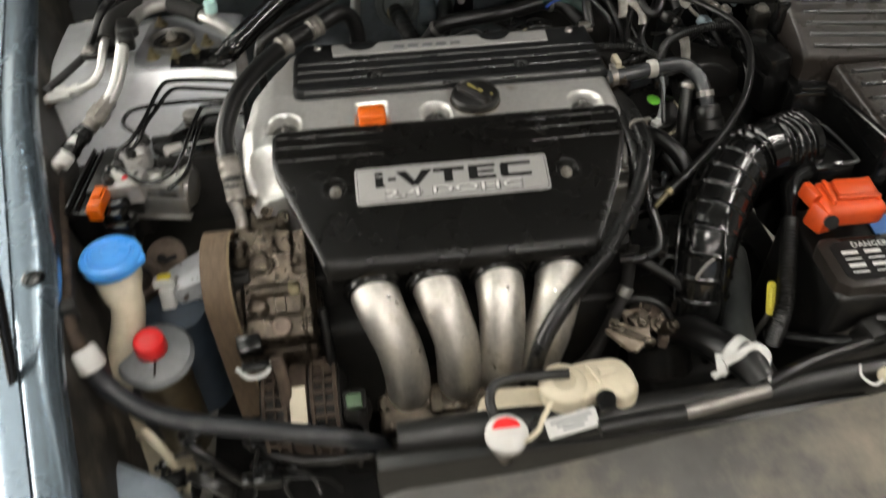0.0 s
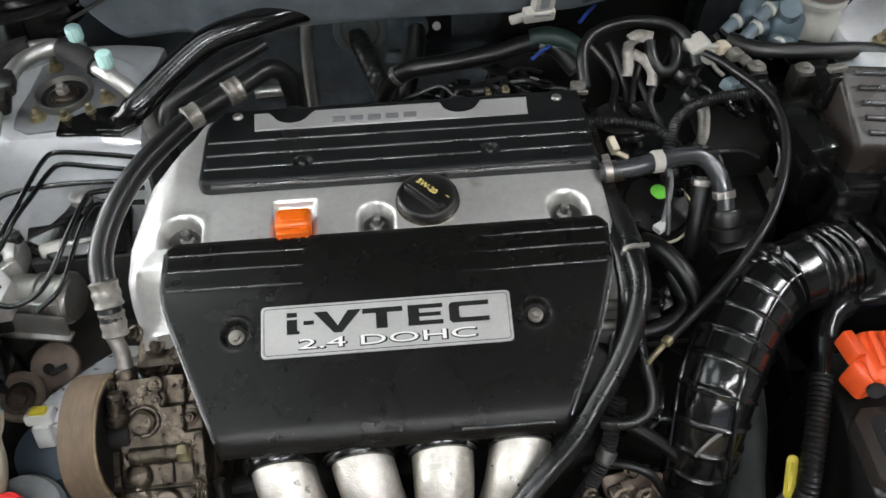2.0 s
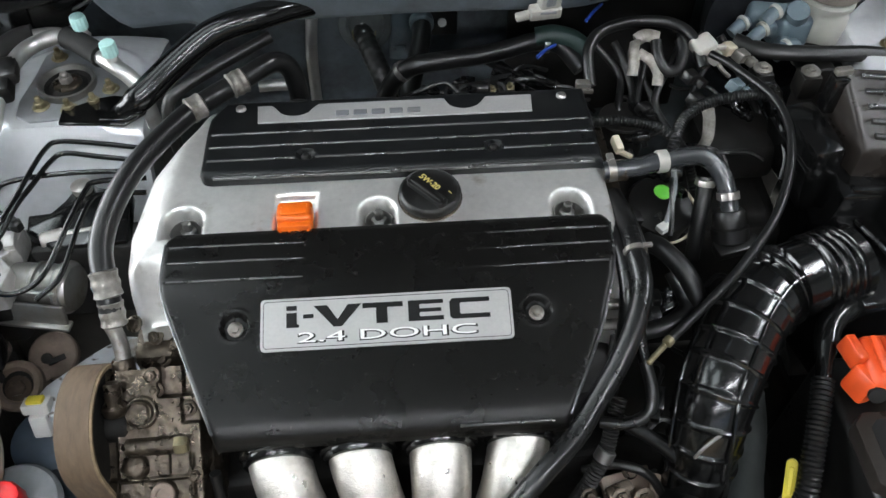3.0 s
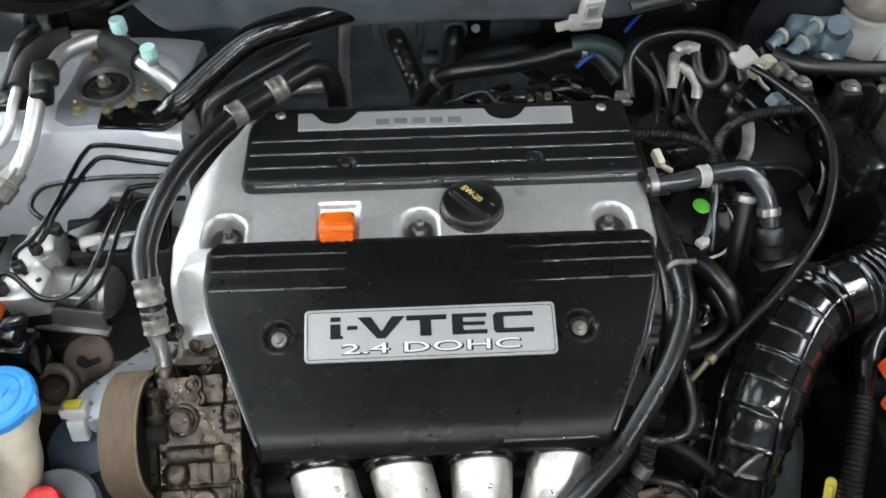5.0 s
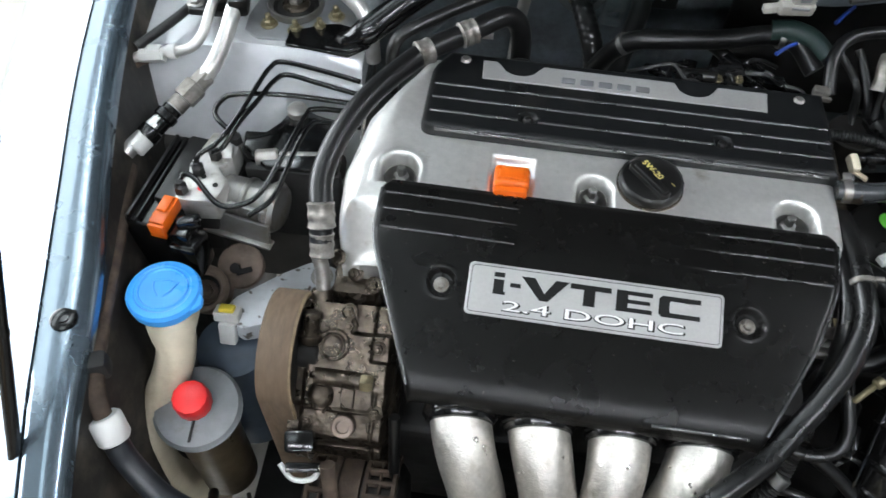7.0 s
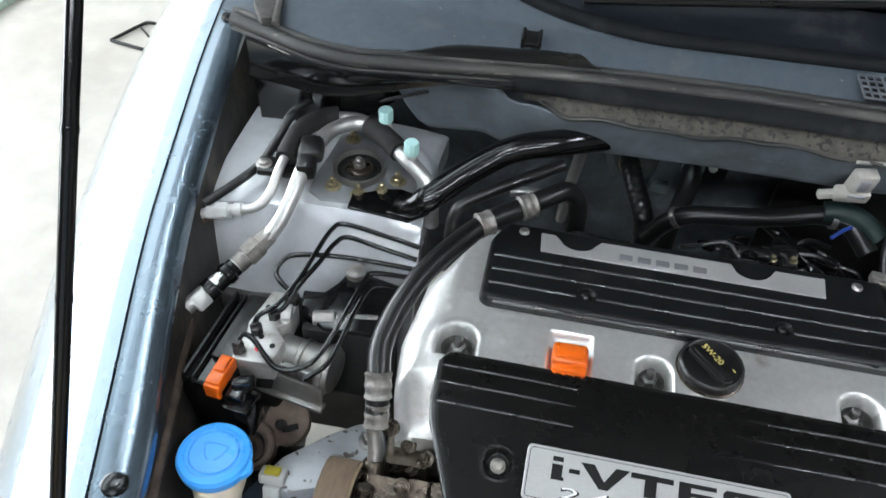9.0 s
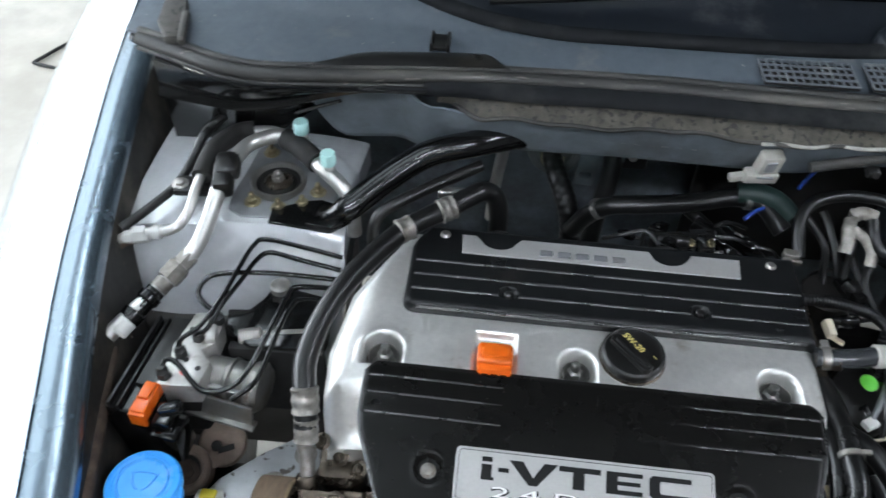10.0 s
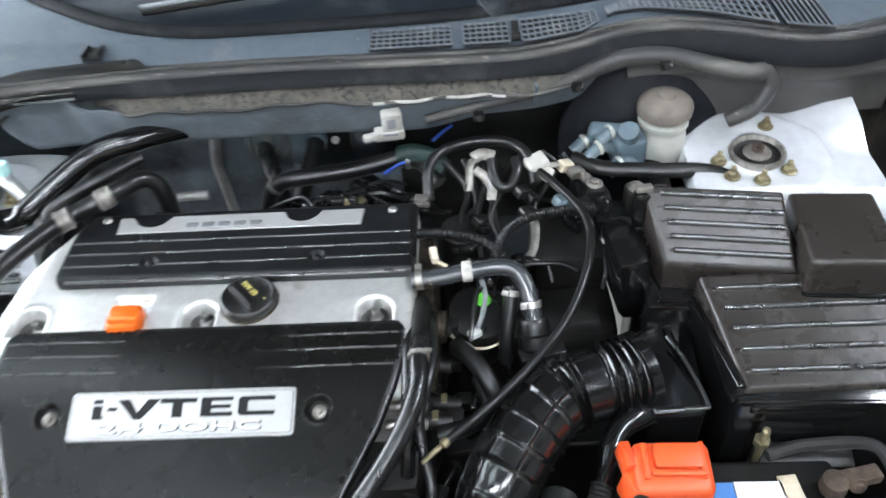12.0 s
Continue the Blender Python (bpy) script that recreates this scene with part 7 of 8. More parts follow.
part("strap", tube([(0.232, -0.070, 0.892), (0.233, -0.086, 0.882), (0.229, -0.105, 0.866), (0.218, -0.116, 0.857)], 0.008, 8, squash=0.25), M["dull"], tg)

# ---- behind the engine ----
heater = hose("heater_hose", [(-0.155, 0.085, 0.80), (-0.138, 0.074, 0.842), (-0.112, 0.068, 0.866), (-0.070, 0.070, 0.870), (-0.030, 0.077, 0.869), (0.012, 0.086, 0.870), (0.050, 0.093, 0.874), (0.085, 0.085, 0.872), (0.110, 0.055, 0.855)], 0.0125, M["rubber"], "black heater hose behind the coil cover")
hose("boot_hose", [(-0.180, 0.256, 0.805), (-0.179, 0.236, 0.800), (-0.170, 0.205, 0.790), (-0.158, 0.175, 0.775), (-0.150, 0.156, 0.755), (-0.146, 0.145, 0.72)], 0.0155, M["rubber"], "wrinkled black rubber boot hose", rfun=lambda s, L: 1 + 0.03 * math.cos(2 * math.pi * s / 0.011), step=0.002)
for p_, d_ in (((-0.128, 0.071, 0.856), (0.6, -0.2, 0.6)), ((0.066, 0.091, 0.874), (1, 0.0, 0.0))):
    part("clamp", clamp_band(p_, d_, 0.0128, 0.007), M["motor"], heater, "dull spring clamp")
gr = thing("grommet", (-0.178, 0.255, 0.80), "grey rubber grommet on the bulkhead", "grommet")
part("ring", lathe([(0.040, -0.004), (0.042, 0.0), (0.040, 0.006), (0.030, 0.010), (0.026, 0.007), (0.014, 0.012), (0.010, 0.014)], (-0.176, 0.252, 0.808), (0, -1, 0.35), 28), M["grommet"], gr)
part("collar", tube([Vector((-0.179, 0.238, 0.801)) + 0.0172 * (Vector((1, 0, 0)) * math.cos(radians(a_)) + Vector((0, 0.64, 0.77)) * math.sin(radians(a_))) for a_ in range(0, 361, 24)], 0.0012, 6, 2), M["zinc"], gr, "thin yellow ring")
hose("heater_pipe", [(-0.092, 0.262, 0.815), (-0.092, 0.236, 0.818), (-0.094, 0.205, 0.812), (-0.104, 0.170, 0.795), (-0.116, 0.140, 0.770), (-0.12, 0.125, 0.73)], 0.0145, M["rubber"], "dark heater pipe from the bulkhead", "pipe")
hp = thing("hose_collar", (-0.092, 0.24, 0.816), "dark blue-grey plastic hose collar on the bulkhead", "collar")
part("ring", lathe([(0.0165, -0.008), (0.0185, -0.006), (0.0185, 0.006), (0.0165, 0.008)], (-0.092, 0.232, 0.818), (0, 1, 0.1), 20), M["pale_blue"], hp)
part("stem", join(box((0.034, 0.012, 0.10), (-0.122, 0.248, 0.795), (0, 6, 0), bevel=0.004), box((0.018, 0.010, 0.006), (-0.126, 0.236, 0.772), bevel=0.002)), M["pale_blue"], hp, "pale blue stem")
sw = thing("switch_block", (-0.06, 0.24, 0.81), "small black switch block with a pale button", "switch")
part("block", box((0.042, 0.022, 0.044), (-0.058, 0.247, 0.812), bevel=0.004), M["satin"], sw)
part("button", lathe([(0.0065, 0), (0.0065, 0.005)], (-0.061, 0.236, 0.815), (0, -1, 0.3), 14), M["white"], sw)
hose("cross_hose", [(-0.020, 0.130, 0.832), (0.004, 0.110, 0.828), (0.028, 0.090, 0.820), (0.050, 0.072, 0.812), (0.07, 0.05, 0.79)], 0.0085, M["rubber"], "short black hose behind the coil cover")
h = hose("vapour_pipe", [(0.098, -0.030, 0.895), (0.098, 0.000, 0.918), (0.110, 0.022, 0.928), (0.135, 0.038, 0.931), (0.176, 0.046, 0.931), (0.212, 0.038, 0.930), (0.232, 0.015, 0.925), (0.240, -0.02, 0.905)], 0.0072, M["rubber"], "bent glossy black vapour hose")
cp = thing("rear_clip", (0.088, -0.031, 0.89), "small white clip at the corner of the coil cover", "clip")
part("clip", join(box((0.018, 0.012, 0.012), (0.088, -0.032, 0.898), (0, 0, -8), bevel=0.002), box((0.022, 0.004, 0.006), (0.088, -0.040, 0.896), (0, 0, -8), bevel=0.001)), M["dull"], cp)
wc = thing("white_connector", (0.05, 0.046, 0.945), "pale grey wiring connector clipped to the scuttle edge", "connector")
part("shell", join(box((0.027, 0.018, 0.036), (0.054, 0.046, 0.972), (12, 0, 10), bevel=0.004), box((0.040, 0.016, 0.016), (0.049, 0.045, 0.954), (12, 0, 6), bevel=0.003), box((0.026, 0.010, 0.009), (0.026, 0.046, 0.949), (0, -8, 8), bevel=0.002)), M["dirty_white"], wc)
part("latch", join(box((0.012, 0.004, 0.016), (0.054, 0.036, 0.974), (12, 0, 10), bevel=0.001), box((0.020, 0.003, 0.003), (0.052, 0.0365, 0.957), bevel=0.0005)), M["grey"], wc, "grey latch")
for k, pts in enumerate(([(0.105, 0.054, 0.930), (0.119, 0.072, 0.931), (0.133, 0.089, 0.930)], [(0.038, 0.013, 0.910), (0.052, 0.025, 0.912), (0.065, 0.036, 0.910)])):
    hose("blue_wire", pts, 0.0024, M["blue_wire"], "short bright blue sheathed wire", "wire", 8)
gc = thing("green_harness", (0.08, 0.09, 0.88), "dull green taped harness joint", "harness")
part("wrap", tube([(0.052, 0.094, 0.880), (0.075, 0.092, 0.884), (0.100, 0.084, 0.880), (0.12, 0.070, 0.868)], 0.014, 10), mat("dull_green_tape", (0.012, 0.03, 0.026), 0.5), gc)
ev = thing("vacuum_valve", (-0.02, -0.03, 0.90), "cluster of small dark valves and plugs behind the engine", "valve")
part("body", join(box((0.06, 0.03, 0.04), (-0.035, 0.012, 0.850), (0, 0, 10), bevel=0.006), cyl((-0.06, 0.01, 0.868), (-0.02, 0.004, 0.873), 0.008), box((0.02, 0.02, 0.02), (0.0, 0.0, 0.866), bevel=0.003)), M["satin"], ev)
part("bits", join(hexbolt((-0.045, 0.004, 0.871), r=0.004), hexbolt((-0.018, 0.004, 0.871), r=0.004), hexbolt((0.004, 0.0, 0.876), r=0.004)), M["zinc"], ev, "brassy screws")
rm = thing("exhaust_shroud", (-0.16, -0.01, 0.60), "heat shield low behind the engine, bay shade in its dark colour", "heat shield")
# near-black colour here deepens the shade behind the engine
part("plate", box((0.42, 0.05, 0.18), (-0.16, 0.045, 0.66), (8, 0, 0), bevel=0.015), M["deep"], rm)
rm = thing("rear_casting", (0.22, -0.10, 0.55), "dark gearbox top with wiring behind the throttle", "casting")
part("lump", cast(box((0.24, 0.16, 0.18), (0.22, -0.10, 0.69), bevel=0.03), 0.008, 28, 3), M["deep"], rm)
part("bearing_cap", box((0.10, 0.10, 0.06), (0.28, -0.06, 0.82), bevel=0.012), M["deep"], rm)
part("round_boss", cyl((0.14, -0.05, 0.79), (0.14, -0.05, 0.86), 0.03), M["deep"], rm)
sl = thing("solenoid", (0.185, 0.0, 0.90), "cream purge valve bracket with a curled black hose", "solenoid")
part("body", join(tube([(0.158, 0.010, 0.928), (0.154, -0.002, 0.922), (0.153, -0.014, 0.912), (0.150, -0.024, 0.902)], 0.0085, 10, squash=0.3), tube([(0.158, 0.010, 0.929), (0.172, 0.016, 0.931), (0.188, 0.012, 0.929)], 0.008, 8, squash=0.35), tube([(0.160, -0.004, 0.921), (0.174, -0.012, 0.914), (0.182, -0.024, 0.904), (0.180, -0.036, 0.894)], 0.0065, 8, squash=0.4)), M["dull"], sl)
part("spout", tube([(0.184, 0.010, 0.926), (0.184, -0.008, 0.916), (0.192, -0.022, 0.906), (0.206, -0.022, 0.906), (0.216, -0.006, 0.916), (0.216, 0.012, 0.924)], 0.0070, 10), M["rubber"], sl, "curled black rubber spout")
wp = thing("plug_cluster", (0.246, 0.0, 0.915), "dirty white plastic plug cluster with short tails", "connector")
part("shell", join(box((0.030, 0.026, 0.016), (0.243, 0.004, 0.920), (14, -10, 24), bevel=0.005, seg=3), box((0.016, 0.020, 0.012), (0.255, -0.010, 0.912), (0, 20, -30), bevel=0.003), box((0.020, 0.007, 0.006), (0.264, 0.002, 0.917), (0, 10, 18), bevel=0.002)), M["dirty_white"], wp)
part("tail", tube([(0.256, -0.012, 0.912), (0.262, -0.024, 0.904), (0.272, -0.030, 0.896)], 0.0028, 8), M["dull"], wp, "short bare tail")
for x, y, z, mk in ((0.283, 0.015, 0.904, "cream"), (0.296, 0.002, 0.902, "dull"), (0.222, -0.03, 0.9, "satin"), (0.225, -0.055, 0.885, "satin"), (0.30, -0.05, 0.89, "satin"), (0.165, -0.05, 0.87, "satin"), (0.27, -0.055, 0.902, "pale_blue")):
    cn = thing("wire_connector", (x, y, z), "small " + {"cream": "cream", "dull": "grimy grey", "satin": "black", "pale_blue": "pale blue"}[mk] + " wiring connector behind the throttle", "connector", "wiring connectors")
    part("shell", join(box((0.022, 0.016, 0.014), (x, y, z), (10, 20, 35), bevel=0.003), box((0.014, 0.012, 0.010), (x + 0.012, y - 0.008, z - 0.004), (10, 20, 35), bevel=0.002)), M[mk], cn)
for k in range(8):
    rnd = random.Random(k + 5)
    a = Vector((0.12 + 0.027 * k, 0.03 + 0.03 * rnd.random(), 0.92 - 0.03 * rnd.random()))
    b2 = a + Vector((0.10 * (rnd.random() - 0.5), -0.08 - 0.06 * rnd.random(), -0.05 - 0.04 * rnd.random()))
    m1 = a.lerp(b2, 0.3) + Vector((0.05 * (rnd.random() - 0.5), 0.01, 0.02 * (rnd.random() - 0.3)))
    m2 = a.lerp(b2, 0.65) + Vector((0.06 * (rnd.random() - 0.5), 0, 0.02 * (rnd.random() - 0.5)))
    hose("harness_wire", [a, m1, m2, b2], 0.0025 + 0.0035 * rnd.random(), M["rubber"], "thin black harness wire behind the throttle", "wire", 8)
bb = thing("bulkhead_bracket", (0.35, 0.0, 0.89), "black steel bracket with dull bolts beside the brake servo", "bracket")
part("rail", tube([(0.295, 0.03, 0.905), (0.33, 0.005, 0.905), (0.40, -0.008, 0.905), (0.47, -0.015, 0.903), (0.52, -0.045, 0.892)], 0.0105, 10, squash=0.6), M["satin"], bb)
for x, y, z in ((0.318, -0.020, 0.899), (0.367, -0.043, 0.909)):
    part("bolt", join(hexbolt((x, y, z), r=0.0062, h=0.006), lathe([(0.0115, 0), (0.0115, 0.002), (0.009, 0.003)], (x, y, z - 0.002), n=20)), M["dull"], bb, "dull brown flange bolt")
for x, y, z in ((0.318, -0.020, 0.880), (0.367, -0.043, 0.890)):
    part("boss", box((0.026, 0.028, 0.034), (x, y, z), bevel=0.005), M["satin"], bb, "black mounting boss")

# ---- brake fluid reservoir and servo ----
c = Vector((0.421, 0.062, 0.945))
br = thing("brake_reservoir", (0.42, 0.06, 0.84), "translucent brake fluid reservoir with a dusty grey cap", "brake reservoir")
part("bottle", lathe([(0.018, -0.105), (0.024, -0.09), (0.031, -0.062), (0.033, -0.045), (0.033, -0.028), (0.028, -0.022), (0.028, -0.014), (0.034, -0.011), (0.034, -0.005), (0.030, -0.002), (0.030, 0.004)], c, n=30), M["milky"], br)
part("cap", lathe([(0.033, 0.002), (0.0365, 0.005), (0.0372, 0.016), (0.0350, 0.021), (0.0300, 0.0255), (0.0200, 0.0285), (0.012, 0.0295), (0.011, 0.0325), (0.004, 0.033)], c, n=72, bumps=24, amp=0.008), mat("dusty_cap", (0.15, 0.128, 0.108), 0.7, dirt=(0.20, 0.172, 0.145), dirt_amount=0.4), br, "dusty grey ribbed cap")
part("side_chamber", join(box((0.046, 0.050, 0.050), (0.372, 0.052, 0.905), (0, 0, 8), bevel=0.010, seg=3), lathe([(0.014, 0), (0.015, 0.004), (0.014, 0.016)], (0.372, 0.040, 0.928), (-0.2, -0.4, 0.9), 20), cyl((0.36, 0.030, 0.900), (0.352, 0.004, 0.904), 0.010), box((0.050, 0.030, 0.034), (0.345, 0.062, 0.915), (10, 0, -14), bevel=0.009, seg=3)), M["pale_blue"], br, "pale blue-grey side chamber", 60)
sv = thing("brake_servo", (0.40, 0.12, 0.86), "round blue-grey brake servo behind the reservoir", "brake servo")
part("drum", lathe([(0.06, 0), (0.11, 0.01), (0.115, 0.04), (0.07, 0.07), (0.03, 0.08)], (0.40, 0.14, 0.88), (0, -1, 0.1), 36), mat("servo_paint", (0.006, 0.007, 0.009), 0.55, spec=0.15, dirt=(0.015, 0.017, 0.019), dirt_amount=0.35, dirt_scale=20), sv)
part("cylinder", cyl((0.41, 0.08, 0.87), (0.405, -0.02, 0.87), 0.02), M["deep"], sv, "dull master cylinder")
for x, y, z in ((0.352, 0.048, 0.935), (0.336, 0.036, 0.918), (0.362, 0.014, 0.906), (0.320, 0.060, 0.912)):
    pl = thing("pale_plug", (x, y, z), "pale blue plastic pipe stub beside the brake reservoir", "plug", "pale plugs beside the reservoir")
    part("stub", tube([(x + 0.020, y + 0.012, z - 0.020), (x + 0.008, y + 0.004, z - 0.004), (x - 0.006, y - 0.004, z), (x - 0.022, y - 0.012, z - 0.010)], 0.0085, 12, 6), M["pale_blue"], pl)
    part("ring", lathe([(0.0085, -0.003), (0.0105, -0.002), (0.0105, 0.002), (0.0085, 0.003)], (x - 0.006, y - 0.004, z), (0.9, 0.4, 0.2), 16), M["milky"], pl, "moulded ring")
strip_ = hose("flange_strip", [(0.10, 0.040, 0.975), (0.17, 0.050, 0.985), (0.24, 0.056, 0.995), (0.30, 0.066, 1.010), (0.36, 0.090, 1.018), (0.42, 0.092, 1.018), (0.47, 0.075, 1.012), (0.520, 0.060, 1.004), (0.548, 0.068, 0.998), (0.556, 0.062, 0.978), (0.535, 0.048, 0.955), (0.505, 0.052, 0.935)], 0.0120, M["seal"], "dusty black rubber flange strip looping round the brake servo", "rubber strip", squash=0.8, rfun=lambda s, L: 0.55 + 0.45 * smooth01((s - 0.12) / 0.15))
for x_, y_, z_ in ((0.30, 0.062, 1.003), (0.42, 0.088, 1.011), (0.17, 0.046, 0.978)):
    part("clip", join(box((0.014, 0.012, 0.010), (x_, y_ - 0.010, z_), (20, 0, 5), bevel=0.002), lathe([(0.004, 0), (0.004, 0.003)], (x_, y_ - 0.017, z_ + 0.002), (0, -1, 0.3), 12)), M["satin"], strip_, "black plastic clip")
tie = thing("cable_tie", (0.245, 0.052, 0.99), "pale blue cable tie on the bulkhead hose", "cable tie")
part("band", join(clamp_band((0.245, 0.056, 0.995), (1, 0.1, 0.1), 0.0115, 0.004), box((0.003, 0.006, 0.03), (0.245, 0.044, 1.004), (20, 0, 0), bevel=0)), M["pale_blue"], tie)

# ---- air intake ----
DUCT = [(0.330, -0.284, 0.837), (0.305, -0.293, 0.838), (0.278, -0.301, 0.839), (0.243, -0.313, 0.838), (0.210, -0.341, 0.832), (0.182, -0.377, 0.819), (0.160, -0.412, 0.800), (0.150, -0.440, 0.762), (0.147, -0.455, 0.72), (0.145, -0.46, 0.69)]


def duct_r(s, L):
    r = 1.0
    for a, b in ((0.0, 0.050), (0.078, 0.100)):
        if a < s < b:
            r += 0.085 * math.cos(2 * math.pi * (s - a) / 0.0105)
    for k in range(8):
        r += 0.065 * smooth01(1 - abs(s - 0.122 - 0.026 * k) / 0.003)
    return r * (1 - 0.12 * smooth01((s - 0.2) / 0.1))


du = thing("intake_duct", (0.24, -0.34, 0.70), "glossy black ribbed rubber air intake duct", "air duct")
part("bellows", tube(DUCT, 0.0415, 36, 10, duct_r, 0.0014), M["duct"], du, smooth=60)
line = spline(DUCT, 10)
for a_side, a_up in ((0.9, 0.42), (-0.45, 0.89)):
    pts = []
    for i in range(24, len(line) - 12, 4):
        d = (line[i + 1] - line[i - 1]).normalized()
        side = d.cross(Vector((0, 0, 1))).normalized()
        up = side.cross(d)
        pts.append(line[i] + (side * a_side + up * a_up).normalized() * 0.0415)
    part("spine", tube(pts, 0.0018, 8, 3), M["gloss"], du, "raised moulding line")
part("end_collar", lathe([(0.043, -0.008), (0.046, -0.006), (0.046, 0.006), (0.043, 0.008)], DUCT[0], (0.93, 0.36, 0), 36), M["gloss"], du, "end collar")
part("wire_band", tube([Vector(DUCT[7]) + Vector((0.026 * math.cos(radians(a)), -0.018 + 0.012 * math.cos(radians(a)), 0.032 * math.sin(radians(a)) + 0.012)) for a in range(0, 180, 20)], 0.0018, 8, 3), M["steel"], du, "wire clip")

ab = thing("air_filter_box", (0.48, -0.27, 0.62), "black plastic air filter box with a ribbed lid", "air filter box")


def lid(u, v):
    y = -0.340 + 0.138 * v
    xl, xr = 0.430 - 0.022 * v, 0.625
    x = xl + (xr - xl) * u
    z = 0.868 + 0.036 * v
    d = min(x - xl, xr - x, (y + 0.340), (-0.202 - y))
    if d < 0.006:
        z -= 0.006 - math.sqrt(max(0, 0.006 ** 2 - (0.006 - d) ** 2))
    for k in range(5):
        ry = -0.320 + 0.0245 * k
        if x > xl + 0.008:
            z += 0.0018 * smooth01(1 - abs(y - ry) / 0.0030)
    return Vector((x, y - 0.02 * (x - 0.43), z))


box_lid = part("lid", sheet(lid, 60, 90, 0.03), M["lid"], ab, "ribbed satin black lid", 50)
for k in range(5):
    v = (-0.320 + 0.0245 * k + 0.340) / 0.138
    pts = [lid(u, v) + Vector((0, 0.0, 0.0006)) for u in (0.06, 0.3, 0.6, 0.97)]
    part("rib", tube(pts, 0.0032, 8, 6), M["bead"], box_lid, "raised glossy rib", 60)
part("case", join(prism([(0.420, -0.350), (0.635, -0.360), (0.635, -0.195), (0.400, -0.195)], 0.62, 0.862, 0.008), box((0.012, 0.13, 0.012), (0.415, -0.275, 0.868), (0, 14, 9), bevel=0.003), box((0.19, 0.010, 0.016), (0.53, -0.352, 0.850), (0, 0, -2), bevel=0.003)), M["gloss"], ab, "glossy black case")
part("inlet", join(prism([(0.335, -0.340), (0.400, -0.338), (0.408, -0.215), (0.372, -0.200), (0.330, -0.225), (0.322, -0.275)], 0.68, 0.832, 0.010, 3), tube([(0.375, -0.225, 0.836), (0.385, -0.265, 0.834), (0.396, -0.318, 0.828), (0.392, -0.330, 0.826), (0.345, -0.326, 0.820)], 0.0045, 8)), M["gloss"], ab, "moulded black inlet neck")
# separate shiny bead that draws the bright edge highlight
part("inlet_ridge", tube([(0.372, -0.240, 0.842), (0.385, -0.275, 0.840), (0.398, -0.326, 0.833), (0.392, -0.334, 0.831), (0.350, -0.329, 0.826)], 0.0026, 8), M["bead"], ab, "glossy bead added for the highlight along the inlet's edge", 60)
ec = thing("control_box", (0.44, -0.14, 0.70), "black ribbed plastic control unit cover", "control box")


def ecu(u, v):
    """The lid slopes down towards the front."""
    xl, xr = 0.374 - 0.016 * v, 0.522 - 0.008 * v
    x = xl + (xr - xl) * u
    z = 0.904 + 0.062 * v
    d = min(x - xl, xr - x, 0.095 * v, 0.095 * (1 - v))
    if d < 0.006:
        z -= 0.006 - math.sqrt(max(0, 0.006 ** 2 - (0.006 - d) ** 2))
    for k in range(5):
        if xl + 0.012 < x < xr - 0.004:
            z += 0.0018 * smooth01(1 - abs(v - 0.17 - 0.175 * k) * 0.095 / 0.003)
    return Vector((x, -0.180 + 0.072 * v - 0.17 * (x - 0.36), z))


ec_lid = part("lid", sheet(ecu, 50, 80, 0.05), M["lid"], ec, "ribbed satin lid", 50)
for k in range(5):
    pts = [ecu(u, 0.17 + 0.175 * k) + Vector((0, 0.0, 0.0006)) for u in (0.10, 0.35, 0.65, 0.96)]
    part("rib", tube(pts, 0.0032, 8, 6), M["bead"], ec_lid, "raised glossy rib", 60)
part("case", join(prism([(0.352, -0.215), (0.515, -0.222), (0.545, -0.090), (0.362, -0.075)], 0.66, 0.866, 0.006), box((0.15, 0.012, 0.014), (0.440, -0.212, 0.864), (0, 0, -6), bevel=0.003), box((0.018, 0.012, 0.02), (0.480, -0.214, 0.864), bevel=0.003)), M["gloss"], ec, "black case")
part("side_tower", join(box((0.04, 0.09, 0.10), (0.342, -0.135, 0.855), (0, -6, 5), bevel=0.01), box((0.012, 0.10, 0.05), (0.325, -0.13, 0.85), (0, -10, 5), bevel=0.004), box((0.02, 0.02, 0.05), (0.358, -0.112, 0.932), bevel=0.004)), M["gloss"], ec, "black moulded side")
part("latch", box((0.020, 0.010, 0.008), (0.358, -0.112, 0.962), (0, 0, 5), bevel=0.002), M["dull"], ec, "pale metal latch")

fb = thing("fuse_box", (0.56, -0.18, 0.72), "plain matt black under-bonnet fuse box", "fuse box")
FB = Matrix.Translation((0.572, -0.178, 0)) @ Matrix.Rotation(radians(-5), 4, "Z")
part("lid", prism(rounded(0.098, 0.120, 0.008), 0.895, 0.946, 0.006, 3, FB), M["lid"], fb, "smooth satin black lid")
part("case", prism(rounded(0.108, 0.130, 0.010), 0.66, 0.897, 0.004, 2, FB), M["gloss"], fb)

# ---- battery ----
ba = thing("battery", (0.40, -0.46, 0.56), "dark grey car battery with printed labels", "battery")
part("case", prism([(0.282, -0.535), (0.520, -0.545), (0.525, -0.378), (0.284, -0.372)], 0.57, 0.792, 0.008, 3), M["satin"], ba)
BL = Matrix.Translation((0.345, -0.488, 0.800)) @ Matrix.Rotation(radians(-2), 4, "Z")
pn = part("raised_panel", prism([(-0.062, -0.034), (-0.05, -0.046), (0.12, -0.046), (0.12, 0.040), (-0.05, 0.040), (-0.062, 0.028)], -0.012, 0.008, 0.004, 2, BL), M["lid"], ba, "raised dark grey label panel")
